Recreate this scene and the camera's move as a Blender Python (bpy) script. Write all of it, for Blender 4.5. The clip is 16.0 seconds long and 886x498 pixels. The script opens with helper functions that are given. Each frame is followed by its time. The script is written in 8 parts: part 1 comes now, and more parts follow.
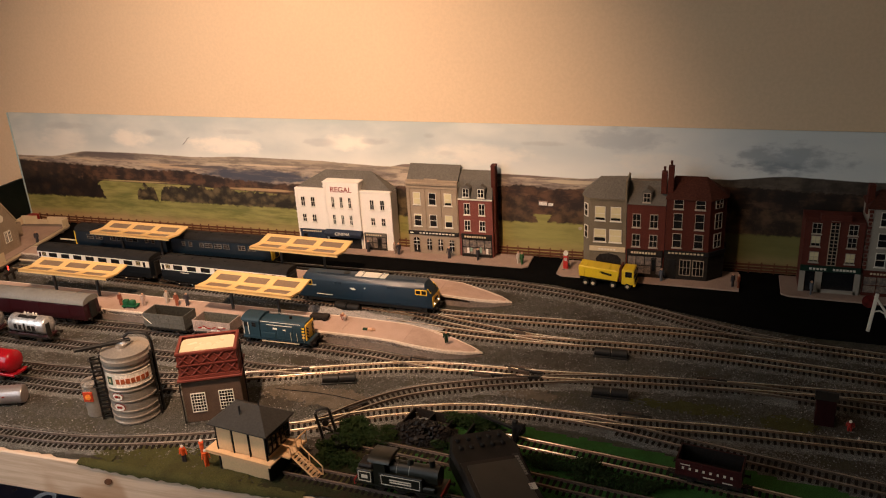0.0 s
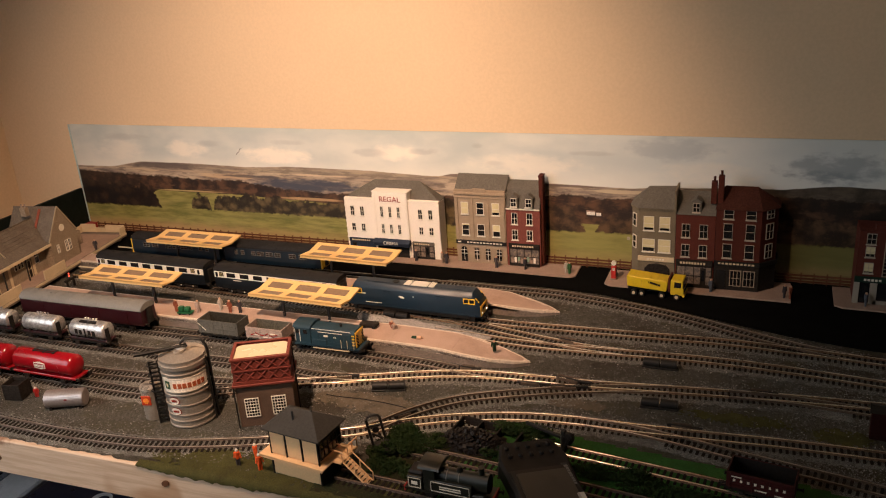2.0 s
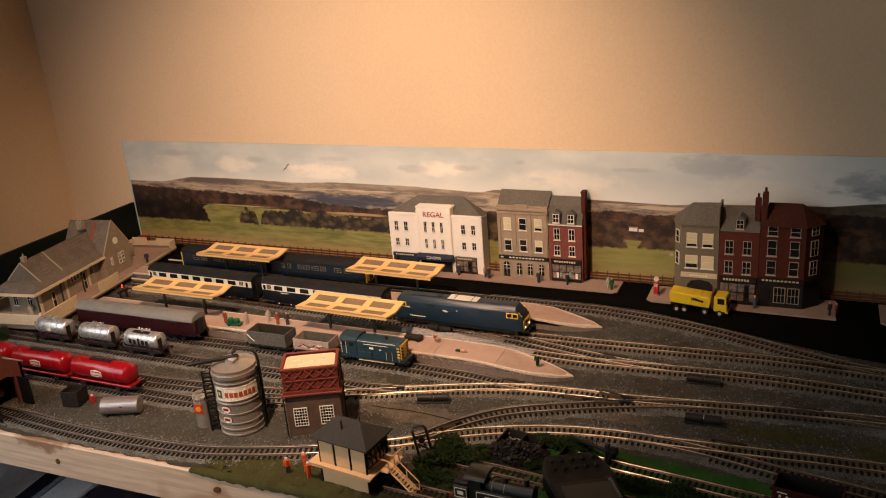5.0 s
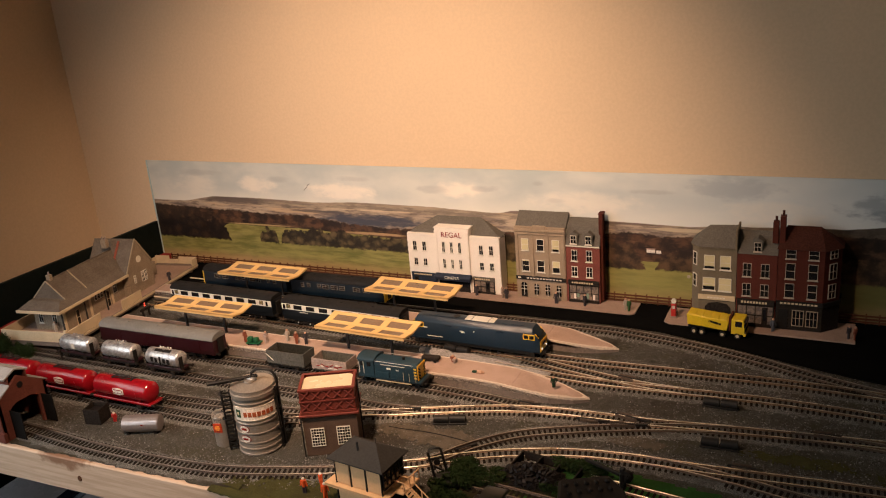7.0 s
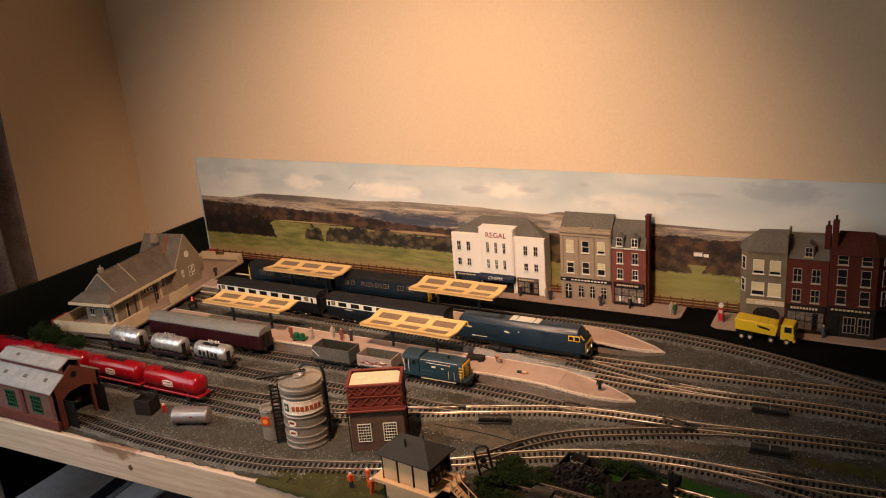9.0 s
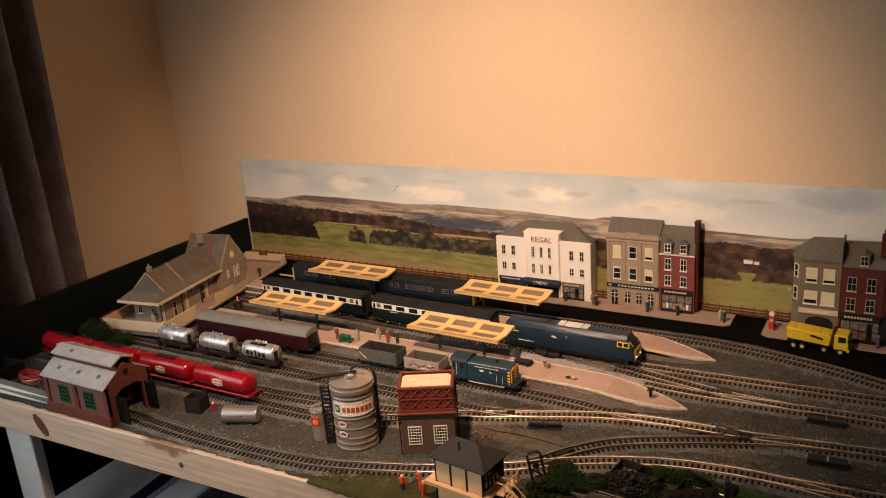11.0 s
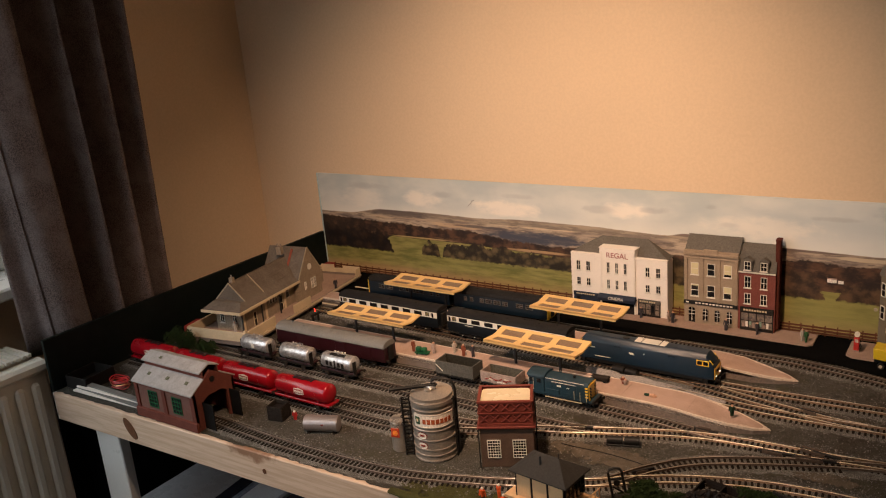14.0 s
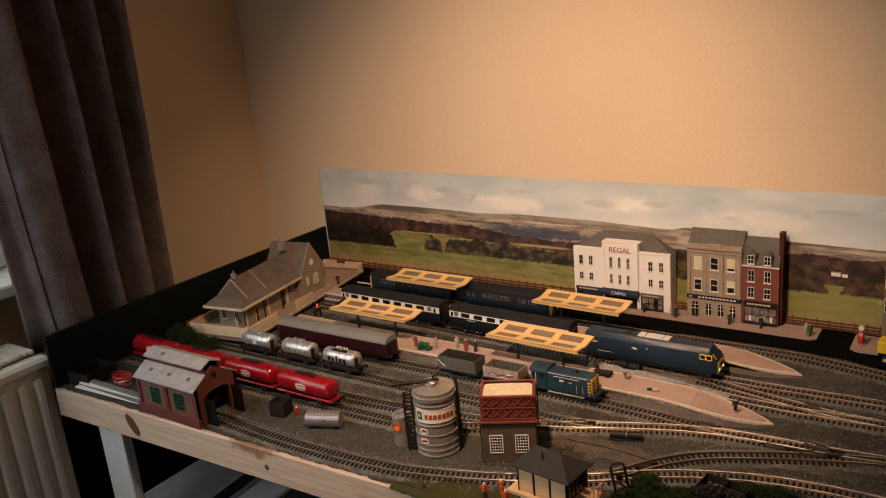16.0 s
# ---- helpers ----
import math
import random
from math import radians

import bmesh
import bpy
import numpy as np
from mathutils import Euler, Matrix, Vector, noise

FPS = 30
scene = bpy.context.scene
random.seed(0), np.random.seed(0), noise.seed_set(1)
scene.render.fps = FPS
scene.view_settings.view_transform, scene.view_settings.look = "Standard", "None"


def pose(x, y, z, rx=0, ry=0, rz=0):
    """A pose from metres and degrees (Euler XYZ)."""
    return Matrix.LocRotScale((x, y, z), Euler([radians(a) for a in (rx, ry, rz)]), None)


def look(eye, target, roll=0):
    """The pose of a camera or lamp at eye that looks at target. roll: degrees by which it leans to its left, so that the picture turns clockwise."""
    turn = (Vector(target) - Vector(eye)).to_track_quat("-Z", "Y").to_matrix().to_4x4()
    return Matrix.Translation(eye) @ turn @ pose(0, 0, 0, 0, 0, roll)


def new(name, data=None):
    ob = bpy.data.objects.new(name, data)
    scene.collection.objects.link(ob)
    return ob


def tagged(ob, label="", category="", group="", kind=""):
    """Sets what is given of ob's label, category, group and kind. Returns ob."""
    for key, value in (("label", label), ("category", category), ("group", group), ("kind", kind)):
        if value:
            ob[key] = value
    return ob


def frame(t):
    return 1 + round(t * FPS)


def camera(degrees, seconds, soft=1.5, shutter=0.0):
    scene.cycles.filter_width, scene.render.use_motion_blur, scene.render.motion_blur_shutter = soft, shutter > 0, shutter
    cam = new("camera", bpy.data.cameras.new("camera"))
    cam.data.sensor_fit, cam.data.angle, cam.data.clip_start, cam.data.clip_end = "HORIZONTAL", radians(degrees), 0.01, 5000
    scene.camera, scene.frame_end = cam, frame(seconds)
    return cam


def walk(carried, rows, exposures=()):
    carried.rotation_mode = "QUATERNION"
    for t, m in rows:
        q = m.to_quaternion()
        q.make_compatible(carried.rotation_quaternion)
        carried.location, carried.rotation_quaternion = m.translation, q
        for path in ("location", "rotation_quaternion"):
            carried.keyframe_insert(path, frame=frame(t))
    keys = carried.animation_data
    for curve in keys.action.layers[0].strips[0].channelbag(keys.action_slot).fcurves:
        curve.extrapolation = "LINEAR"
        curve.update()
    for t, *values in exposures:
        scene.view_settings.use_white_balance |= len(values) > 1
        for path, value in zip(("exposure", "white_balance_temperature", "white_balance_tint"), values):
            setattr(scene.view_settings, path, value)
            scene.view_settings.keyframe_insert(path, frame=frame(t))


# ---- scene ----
cam = camera(56.0, 16.0, soft=1.1)
PATH = [
    (0, (1.473, -0.596, 0.585), (0.855, 1.159, -0.148), -3.2),
    (0.5, (1.475, -0.602, 0.591), (0.833, 1.151, -0.127), -3.4),
    (1, (1.477, -0.604, 0.591), (0.814, 1.145, -0.116), -3.7),
    (1.5, (1.474, -0.609, 0.592), (0.778, 1.128, -0.113), -4.1),
    (2, (1.47, -0.608, 0.591), (0.752, 1.119, -0.117), -4.1),
    (2.5, (1.465, -0.609, 0.591), (0.727, 1.112, -0.112), -4.1),
    (3, (1.462, -0.613, 0.591), (0.714, 1.107, -0.103), -3.9),
    (3.5, (1.463, -0.621, 0.594), (0.706, 1.098, -0.094), -3.9),
    (4, (1.464, -0.626, 0.595), (0.693, 1.09, -0.086), -4.1),
    (6.5, (1.474, -0.634, 0.608), (0.635, 1.064, -0.033), -4.9),
    (7, (1.476, -0.635, 0.611), (0.627, 1.062, -0.018), -4.8),
    (7.5, (1.472, -0.642, 0.612), (0.608, 1.051, -0.009), -4.8),
    (8, (1.468, -0.646, 0.612), (0.588, 1.04, -0.007), -4.7),
    (8.5, (1.465, -0.646, 0.611), (0.564, 1.029, -0.009), -4.7),
    (9, (1.46, -0.648, 0.61), (0.537, 1.015, -0.009), -4.6),
    (11.5, (1.425, -0.671, 0.612), (0.431, 0.96, 0.019), -4.3),
    (12, (1.423, -0.678, 0.615), (0.42, 0.955, 0.042), -4.1),
    (12.5, (1.415, -0.68, 0.613), (0.442, 0.969, 0.034), -4.0),
    (13, (1.411, -0.683, 0.614), (0.429, 0.96, 0.035), -4.3),
    (13.5, (1.411, -0.689, 0.618), (0.371, 0.921, 0.048), -4.6),
    (14, (1.413, -0.69, 0.62), (0.305, 0.877, 0.057), -5.0),
    (14.5, (1.409, -0.691, 0.617), (0.272, 0.854, 0.051), -5.4),
    (15, (1.411, -0.684, 0.618), (0.285, 0.866, 0.043), -5.6),
    (15.5, (1.413, -0.683, 0.618), (0.294, 0.871, 0.04), -5.6),
    (16, (1.413, -0.685, 0.617), (0.299, 0.874, 0.045), -5.3),
]
walk(cam, [(t, look(eye, target, roll)) for t, eye, target, roll in PATH], exposures=[(0.0, 0.03), (2.5, 0.0), (3.2, -0.06), (6.5, -0.09), (13.0, -0.13), (14.5, -0.38), (16.0, -0.40)])

# ---- room, light and exposure ----
world = bpy.data.worlds.new("room_world")
scene.world = world
world.use_nodes = True
sky = world.node_tree.nodes.new("ShaderNodeTexSky")
sky.sky_type = "NISHITA"
sky.sun_disc = False
sky.sun_elevation, sky.sun_rotation = radians(35), radians(110)
world.node_tree.links.new(sky.outputs[0], world.node_tree.nodes["Background"].inputs[0])
world.node_tree.nodes["Background"].inputs[1].default_value = 0.08
scene.view_settings.exposure = 0.0


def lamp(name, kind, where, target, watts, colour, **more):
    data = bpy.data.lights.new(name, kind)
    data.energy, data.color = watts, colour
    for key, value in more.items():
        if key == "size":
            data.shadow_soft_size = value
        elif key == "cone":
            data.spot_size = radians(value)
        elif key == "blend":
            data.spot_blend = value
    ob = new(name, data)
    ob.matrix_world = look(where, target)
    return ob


LAMP = (0.94, -0.20, 1.04)
lamp("spot_lamp", "SPOT", LAMP, (0.630, 0.80, -0.08), 96, (1.0, 0.644, 0.424), size=0.03, cone=78, blend=1.0)
# added fill: weak point beside the spot, lifts walls outside its cone
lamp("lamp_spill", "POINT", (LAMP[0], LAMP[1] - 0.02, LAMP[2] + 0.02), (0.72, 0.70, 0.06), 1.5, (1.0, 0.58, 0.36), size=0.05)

daylight = bpy.data.lights.new("window_daylight", "AREA")
daylight.shape, daylight.size, daylight.size_y, daylight.energy, daylight.color = "RECTANGLE", 1.4, 1.0, 6.5, (0.86, 0.93, 1.0)
daylight.spread = radians(112)
new("window_daylight", daylight).matrix_world = look((-0.18, -0.95, 0.72), (0.22, 0.0, -0.20))


# ---- materials ----
class Nodes:
    """Short hand for building a shader."""

    def __init__(self, name):
        self.m = bpy.data.materials.new(name)
        self.m.use_nodes = True
        self.t = self.m.node_tree
        self.b = self.t.nodes["Principled BSDF"]

    def set(self, socket, value):
        if isinstance(value, bpy.types.NodeSocket):
            self.t.links.new(value, socket)
        elif isinstance(value, (tuple, list)) and len(value) == 3 and socket.type == "RGBA":
            socket.default_value = (*value, 1)
        else:
            socket.default_value = value

    def coords(self, kind="Object"):
        return self.t.nodes.new("ShaderNodeTexCoord").outputs[kind]

    def scaled(self, vec, scale):
        n = self.t.nodes.new("ShaderNodeMapping")
        self.set(n.inputs[0], vec)
        n.inputs["Scale"].default_value = scale
        return n.outputs[0]

    def noise(self, vec, scale, detail=4.0, rough=0.6):
        n = self.t.nodes.new("ShaderNodeTexNoise")
        self.set(n.inputs["Vector"], vec)
        n.inputs["Scale"].default_value, n.inputs["Detail"].default_value, n.inputs["Roughness"].default_value = scale, detail, rough
        return n.outputs[0]

    def math(self, op, a, b=0.0):
        n = self.t.nodes.new("ShaderNodeMath")
        n.operation = op
        self.set(n.inputs[0], a)
        self.set(n.inputs[1], b)
        return n.outputs[0]

    def span(self, v, a, b, c=0.0, d=1.0, smooth=True):
        n = self.t.nodes.new("ShaderNodeMapRange")
        n.interpolation_type = "SMOOTHSTEP" if smooth else "LINEAR"
        for i, x in enumerate((v, a, b, c, d)):
            self.set(n.inputs[i], x)
        return n.outputs[0]

    def puffs(self, vec, scale):
        n = self.t.nodes.new("ShaderNodeTexVoronoi")
        self.set(n.inputs["Vector"], vec)
        n.inputs["Scale"].default_value = scale
        return n.outputs["Distance"]

    def mix(self, fac, a, b):
        n = self.t.nodes.new("ShaderNodeMix")
        n.data_type = "RGBA"
        self.set(n.inputs[0], fac)
        self.set(n.inputs[6], a)
        self.set(n.inputs[7], b)
        return n.outputs[2]

    def split(self, vec):
        n = self.t.nodes.new("ShaderNodeSeparateXYZ")
        self.set(n.inputs[0], vec)
        return n.outputs

    def bump(self, height, strength, distance):
        n = self.t.nodes.new("ShaderNodeBump")
        n.inputs["Strength"].default_value, n.inputs["Distance"].default_value = strength, distance
        self.set(n.inputs["Height"], height)
        self.set(self.b.inputs["Normal"], n.outputs[0])

    def surface(self, colour, rough, metal=0.0):
        self.set(self.b.inputs["Base Color"], colour)
        self.set(self.b.inputs["Roughness"], rough)
        self.set(self.b.inputs["Metallic"], metal)
        return self.m


def shade(c, k):
    return tuple(min(1.0, v * k) for v in c)


def paint(name, colour, rough=0.5, metal=0.0, worn=None, coarse=25.0, fine=400.0, vary=0.25, bump=0.2, depth=0.0004, amount=0.5):
    """A painted or cast surface: fine grain, broad stains and, with worn, a second colour in patches."""
    n = Nodes(name)
    v = n.coords()
    broad, grain = n.noise(v, coarse), n.noise(v, fine, 3)
    c = n.mix(n.span(grain, 0.3, 0.7), shade(colour, 1 - vary), shade(colour, 1 + vary))
    c = n.mix(n.span(broad, 0.35, 0.75, 0, amount), c, worn or shade(colour, 0.7))
    n.bump(n.math("ADD", grain, broad), bump, depth)
    if metal < 0.2 and rough >= 0.5:
        n.b.inputs["Specular IOR Level"].default_value = 0.10 if rough >= 0.7 else 0.25
    return n.surface(c, n.span(broad, 0.2, 0.8, max(0.05, rough - 0.1), min(1, rough + 0.12)), metal)


WALL = paint("cream_wall_paint", (0.68, 0.524, 0.354), 0.8, coarse=3, fine=180, vary=0.03, bump=0.15, depth=0.001, amount=0.12)
WHITE = paint("white_gloss", (0.75, 0.73, 0.68), 0.35, vary=0.05, amount=0.15)
CEIL = paint("ceiling_paint", (0.52, 0.495, 0.455), 0.9, coarse=3, vary=0.03, amount=0.1)
CARPET = paint("beige_carpet", (0.12, 0.10, 0.085), 0.95, coarse=8, fine=900, bump=0.8)
GREEN_BOARD = paint("dark_green_board", (0.0025, 0.006, 0.0045), 0.6, vary=0.2)


def ash_ground():
    """Trodden ash: grey brown grit with dark oily patches, olive moss and brown dust."""
    n = Nodes("ash_ballast")
    v = n.coords()
    grit, coarse, fine = n.noise(v, 900, 3), n.noise(v, 260, 3, 0.7), n.noise(v, 2200, 2)
    c = n.mix(n.span(grit, 0.30, 0.70), (0.030, 0.027, 0.020), (0.150, 0.143, 0.120))
    c = n.mix(n.span(coarse, 0.52, 0.70, 0, 0.7), c, (0.165, 0.155, 0.132))
    c = n.mix(n.span(n.noise(v, 9, 4, 0.65), 0.46, 0.62, 0, 0.80), c, (0.066, 0.055, 0.042))
    c = n.mix(n.span(n.noise(v, 17, 5, 0.7), 0.58, 0.68, 0, 0.75), c, (0.024, 0.020, 0.015))
    c = n.mix(n.span(n.noise(v, 13, 4, 0.6), 0.52, 0.64, 0, 0.50), c, (0.082, 0.076, 0.044))
    c = n.mix(n.span(fine, 0.62, 0.74, 0, 0.5), c, (0.26, 0.25, 0.22))
    n.bump(n.math("ADD", n.math("ADD", grit, coarse), fine), 1.0, 0.002)
    n.b.inputs["Specular IOR Level"].default_value = 0.10
    return n.surface(c, 0.95)


BALLAST = ash_ground()
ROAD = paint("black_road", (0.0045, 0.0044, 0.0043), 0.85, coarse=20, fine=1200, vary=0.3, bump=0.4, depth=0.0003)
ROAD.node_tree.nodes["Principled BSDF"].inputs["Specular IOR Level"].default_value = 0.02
PAVE = paint("pavement_card", (0.33, 0.235, 0.185), 0.8, coarse=30, fine=600, vary=0.15)
PLATFORM = paint("pink_paved_platform", (0.405, 0.288, 0.232), 0.8, worn=(0.27, 0.19, 0.145), coarse=30, fine=700, vary=0.15, bump=0.3)
EDGE = paint("pale_platform_edge", (0.62, 0.52, 0.42), 0.8)
PLAT_SIDE = paint("platform_side", (0.19, 0.152, 0.128), 0.9)
SLEEPER = paint("dark_sleeper", (0.019, 0.0145, 0.011), 0.85, fine=900, vary=0.4)
BED = paint("track_ballast", (0.182, 0.178, 0.162), 0.95, worn=(0.066, 0.057, 0.044), coarse=30, fine=1000, vary=0.85, bump=1.0, depth=0.002, amount=0.8)
RAIL_SIDE = paint("rusty_rail_side", (0.10, 0.07, 0.05), 0.5, 0.4, fine=700, vary=0.3)
# bright patchy metal, its broken glint partly put into the colour
RAIL_TOP = paint("glint_rail_top", (0.94, 0.84, 0.70), 0.30, 1.0, worn=(0.33, 0.24, 0.165), coarse=22, fine=300, vary=0.14, bump=0.05, amount=0.95)
# lighter side colour stands in for the glint on bright rails
BRIGHT_SIDE = paint("glint_rail_side", (0.24, 0.160, 0.10), 0.45, 0.6, worn=(0.10, 0.062, 0.04), coarse=30, fine=500, vary=0.25, amount=0.8)
# duller copy for rails that catch no glint
DULL_TOP = paint("dull_rail_top", (0.42, 0.37, 0.31), 0.38, 0.9, worn=(0.16, 0.12, 0.09), coarse=20, fine=400, vary=0.2, amount=0.9)
BLUE = paint("rail_blue", (0.0022, 0.0045, 0.0075), 0.45, vary=0.12, amount=0.3)
RAILCAR_BLUE = paint("railcar_blue", (0.003, 0.011, 0.020), 0.42, vary=0.12, amount=0.3)
BLUE_L = paint("loco_blue", (0.0036, 0.016, 0.032), 0.45, vary=0.12, amount=0.35)
BLACK = paint("black_plastic", (0.012, 0.011, 0.010), 0.5, vary=0.3)
DIRTY = paint("weathered_underframe", (0.022, 0.018, 0.015), 0.8, vary=0.4)
ROOF_G = paint("dark_grey_roof", (0.028, 0.028, 0.029), 0.6, vary=0.2)
BOX_ROOF = paint("signal_box_slates", (0.046, 0.043, 0.039), 0.7, vary=0.15)
ROOF_L = paint("light_grey_roof", (0.175, 0.17, 0.155), 0.6, vary=0.1)
ROOF_B = paint("sooty_coach_roof", (0.017, 0.0165, 0.0165), 0.7, vary=0.25)
FROST = paint("frosted_pane", (0.28, 0.22, 0.10), 0.5, vary=0.2)
CREAM = paint("coach_white", (0.72, 0.69, 0.60), 0.4, vary=0.04, amount=0.2)
YELLOW = paint("warning_yellow", (0.75, 0.45, 0.03), 0.45, vary=0.08, amount=0.25)
MAROON = paint("maroon", (0.026, 0.004, 0.006), 0.35, vary=0.15, amount=0.35)
RED = paint("tanker_red", (0.26, 0.005, 0.010), 0.20, vary=0.08, amount=0.35)
SILVER = paint("tank_silver", (0.66, 0.65, 0.64), 0.38, 0.75, worn=(0.22, 0.205, 0.20), coarse=110, vary=0.18, bump=0.35, amount=0.8)
STEEL = paint("oil_tank_grey", (0.50, 0.455, 0.40), 0.34, 0.7, worn=(0.34, 0.29, 0.24), coarse=30, vary=0.10)
DRUM = paint("dull_drum_metal", (0.42, 0.375, 0.36), 0.38, 0.75, worn=(0.33, 0.28, 0.26), coarse=60, vary=0.08)
WGREY = paint("wagon_grey", (0.098, 0.096, 0.084), 0.7, vary=0.2)
WOLIVE = paint("olive_wagon_floor", (0.085, 0.080, 0.062), 0.9, vary=0.3)
WDARK = paint("dark_wagon_inside", (0.030, 0.027, 0.020), 0.9, vary=0.3)
WPINK = paint("faded_wagon", (0.37, 0.29, 0.25), 0.75, worn=(0.20, 0.15, 0.13), coarse=90, vary=0.2)
CANOPY = paint("canopy_yellow", (0.70, 0.47, 0.19), 0.6, vary=0.06, amount=0.15)
GLAZE = paint("canopy_glazing", (0.30, 0.20, 0.125), 0.35, vary=0.25, fine=700)
GLAZE.node_tree.nodes["Principled BSDF"].inputs["Alpha"].default_value = 0.6
POST = paint("dark_post", (0.03, 0.03, 0.03), 0.6)
STONE = paint("station_stone", (0.27, 0.215, 0.155), 0.9, fine=500, vary=0.3, coarse=60, bump=0.5)
COPING = paint("station_coping", (0.36, 0.30, 0.21), 0.8, vary=0.15)
SLATE = paint("station_slates", (0.142, 0.118, 0.094), 0.75, worn=(0.085, 0.068, 0.054), coarse=40, vary=0.2)
BUFF = paint("buff_trim", (0.58, 0.47, 0.31), 0.7, vary=0.08)
REDBRICK = paint("red_brick_card", (0.19, 0.060, 0.046), 0.8, fine=1200, vary=0.35, coarse=40)
# dark card tones, lowered further for weak light at the street's right end
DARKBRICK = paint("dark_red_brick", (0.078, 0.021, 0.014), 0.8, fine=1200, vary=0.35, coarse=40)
DIMSTONE = paint("dimmed_terrace_stone", (0.165, 0.134, 0.092), 0.85, fine=800, vary=0.15, coarse=40)
TERRBRICK = paint("dimmed_terrace_brick", (0.098, 0.027, 0.019), 0.8, fine=1200, vary=0.35, coarse=40)
GREYST = paint("grey_ashlar", (0.32, 0.245, 0.172), 0.85, fine=800, vary=0.15, coarse=40)
# white render darkened: the dim right end is put into its colour
DIM_RENDER = paint("dimmed_render", (0.30, 0.265, 0.22), 0.8, vary=0.08)
FASCIA_G = paint("bottle_green_fascia", (0.006, 0.024, 0.014), 0.6)
RENDERED = paint("white_render", (0.78, 0.72, 0.64), 0.7, vary=0.04, amount=0.12)
TILE = paint("red_roof", (0.062, 0.021, 0.014), 0.8, vary=0.3)
GSLATE = paint("grey_slate", (0.122, 0.110, 0.092), 0.75, vary=0.2)
WT_BRICK = paint("brown_brick", (0.105, 0.068, 0.048), 0.85, fine=1500, vary=0.25, coarse=50)
WT_IRON = paint("oxide_iron", (0.16, 0.033, 0.022), 0.6, vary=0.15)
# cream base colour stands in for the light the water reflects
WATER = paint("reflecting_water", (0.60, 0.50, 0.33), 0.25, vary=0.03, amount=0.1)
SBX = paint("cream_boarding", (0.68, 0.44, 0.235), 0.65, vary=0.06, amount=0.2)
SHED_BR = paint("shed_brick", (0.145, 0.048, 0.035), 0.85, fine=1500, vary=0.3, coarse=50)
SHED_PANEL = paint("shed_panel", (0.18, 0.088, 0.070), 0.85, fine=1500, vary=0.25)
SHED_ROOF = paint("shed_slates", (0.36, 0.34, 0.325), 0.7, worn=(0.20, 0.185, 0.165), coarse=60, vary=0.1)
GREEN = paint("green_frames", (0.012, 0.09, 0.035), 0.5)
GRASS = paint("static_grass", (0.045, 0.140, 0.030), 0.95, worn=(0.026, 0.060, 0.016), coarse=30, fine=1500, vary=0.5, bump=1.0, depth=0.002)
SCRUB = paint("scrub_ground", (0.078, 0.075, 0.025), 0.95, worn=(0.042, 0.034, 0.018), coarse=40, fine=1200, vary=0.5, bump=1.0, depth=0.002)
UNDERGROWTH = paint("leafy_earth", (0.030, 0.034, 0.014), 0.95, worn=(0.042, 0.030, 0.018), coarse=70, fine=1300, vary=0.6, bump=1.0, depth=0.002, amount=0.9)
EARTH = paint("dusty_earth", (0.118, 0.098, 0.074), 0.95, worn=(0.062, 0.052, 0.038), coarse=40, fine=1300, vary=0.35, bump=0.8, depth=0.001, amount=0.8)
LEAF = paint("dark_foliage", (0.018, 0.034, 0.010), 0.85, worn=(0.044, 0.054, 0.019), coarse=80, vary=0.4)
COAL = paint("coal_heap", (0.008, 0.0065, 0.006), 0.55, worn=(0.018, 0.011, 0.008), coarse=140, vary=0.5)
DULL_RAIL = paint("dull_rail", (0.16, 0.12, 0.09), 0.5, 0.5, fine=700, vary=0.3)
ENGINE = paint("engine_black", (0.007, 0.0085, 0.005), 0.40, vary=0.25)
SHIELD = paint("shield_green", (0.035, 0.075, 0.040), 0.5)
HUT_RED = paint("hut_red", (0.018, 0.003, 0.003), 0.7)
FENCE = paint("brown_fence", (0.12, 0.05, 0.028), 0.75, vary=0.2)
GLASS_D = paint("dark_window", (0.012, 0.012, 0.013), 0.12, vary=0.1, bump=0.0)
BLIND = paint("cream_blind", (0.62, 0.55, 0.33), 0.7, vary=0.05)
# darker copy of the white frames for the weakly lit terrace
FRAME_TAN = paint("dimmed_tan_frame", (0.40, 0.34, 0.27), 0.7, vary=0.15)
FRAME_W = paint("white_window_frame", (0.70, 0.65, 0.55), 0.6, vary=0.05)
NAVY = paint("navy_awning", (0.018, 0.028, 0.05), 0.6)
SHOP = paint("shop_inside", (0.22, 0.17, 0.13), 0.6, coarse=120, fine=900, vary=0.6, worn=(0.05, 0.045, 0.05), amount=0.9)
DISC_RED = paint("dark_red_disc", (0.10, 0.012, 0.010), 0.7, worn=(0.03, 0.008, 0.006), coarse=120, amount=0.8)
SIGN_RED = paint("sign_red", (0.25, 0.02, 0.015), 0.5)
SHELL_SIGN = paint("red_orange_sign", (0.40, 0.045, 0.015), 0.5)
SHELL_DISC = paint("amber_disc", (0.75, 0.24, 0.04), 0.5)
ORANGE = paint("orange_jacket", (0.75, 0.12, 0.03), 0.7)
SKIN = paint("painted_face", (0.55, 0.33, 0.22), 0.7)
LORRY = paint("lorry_yellow", (0.62, 0.44, 0.018), 0.4, vary=0.06, amount=0.2)
CONTROL = paint("controller_black", (0.0045, 0.0042, 0.004), 0.6, vary=0.15)
SCREEN = paint("controller_screen", (0.022, 0.020, 0.017), 0.4, vary=0.05)
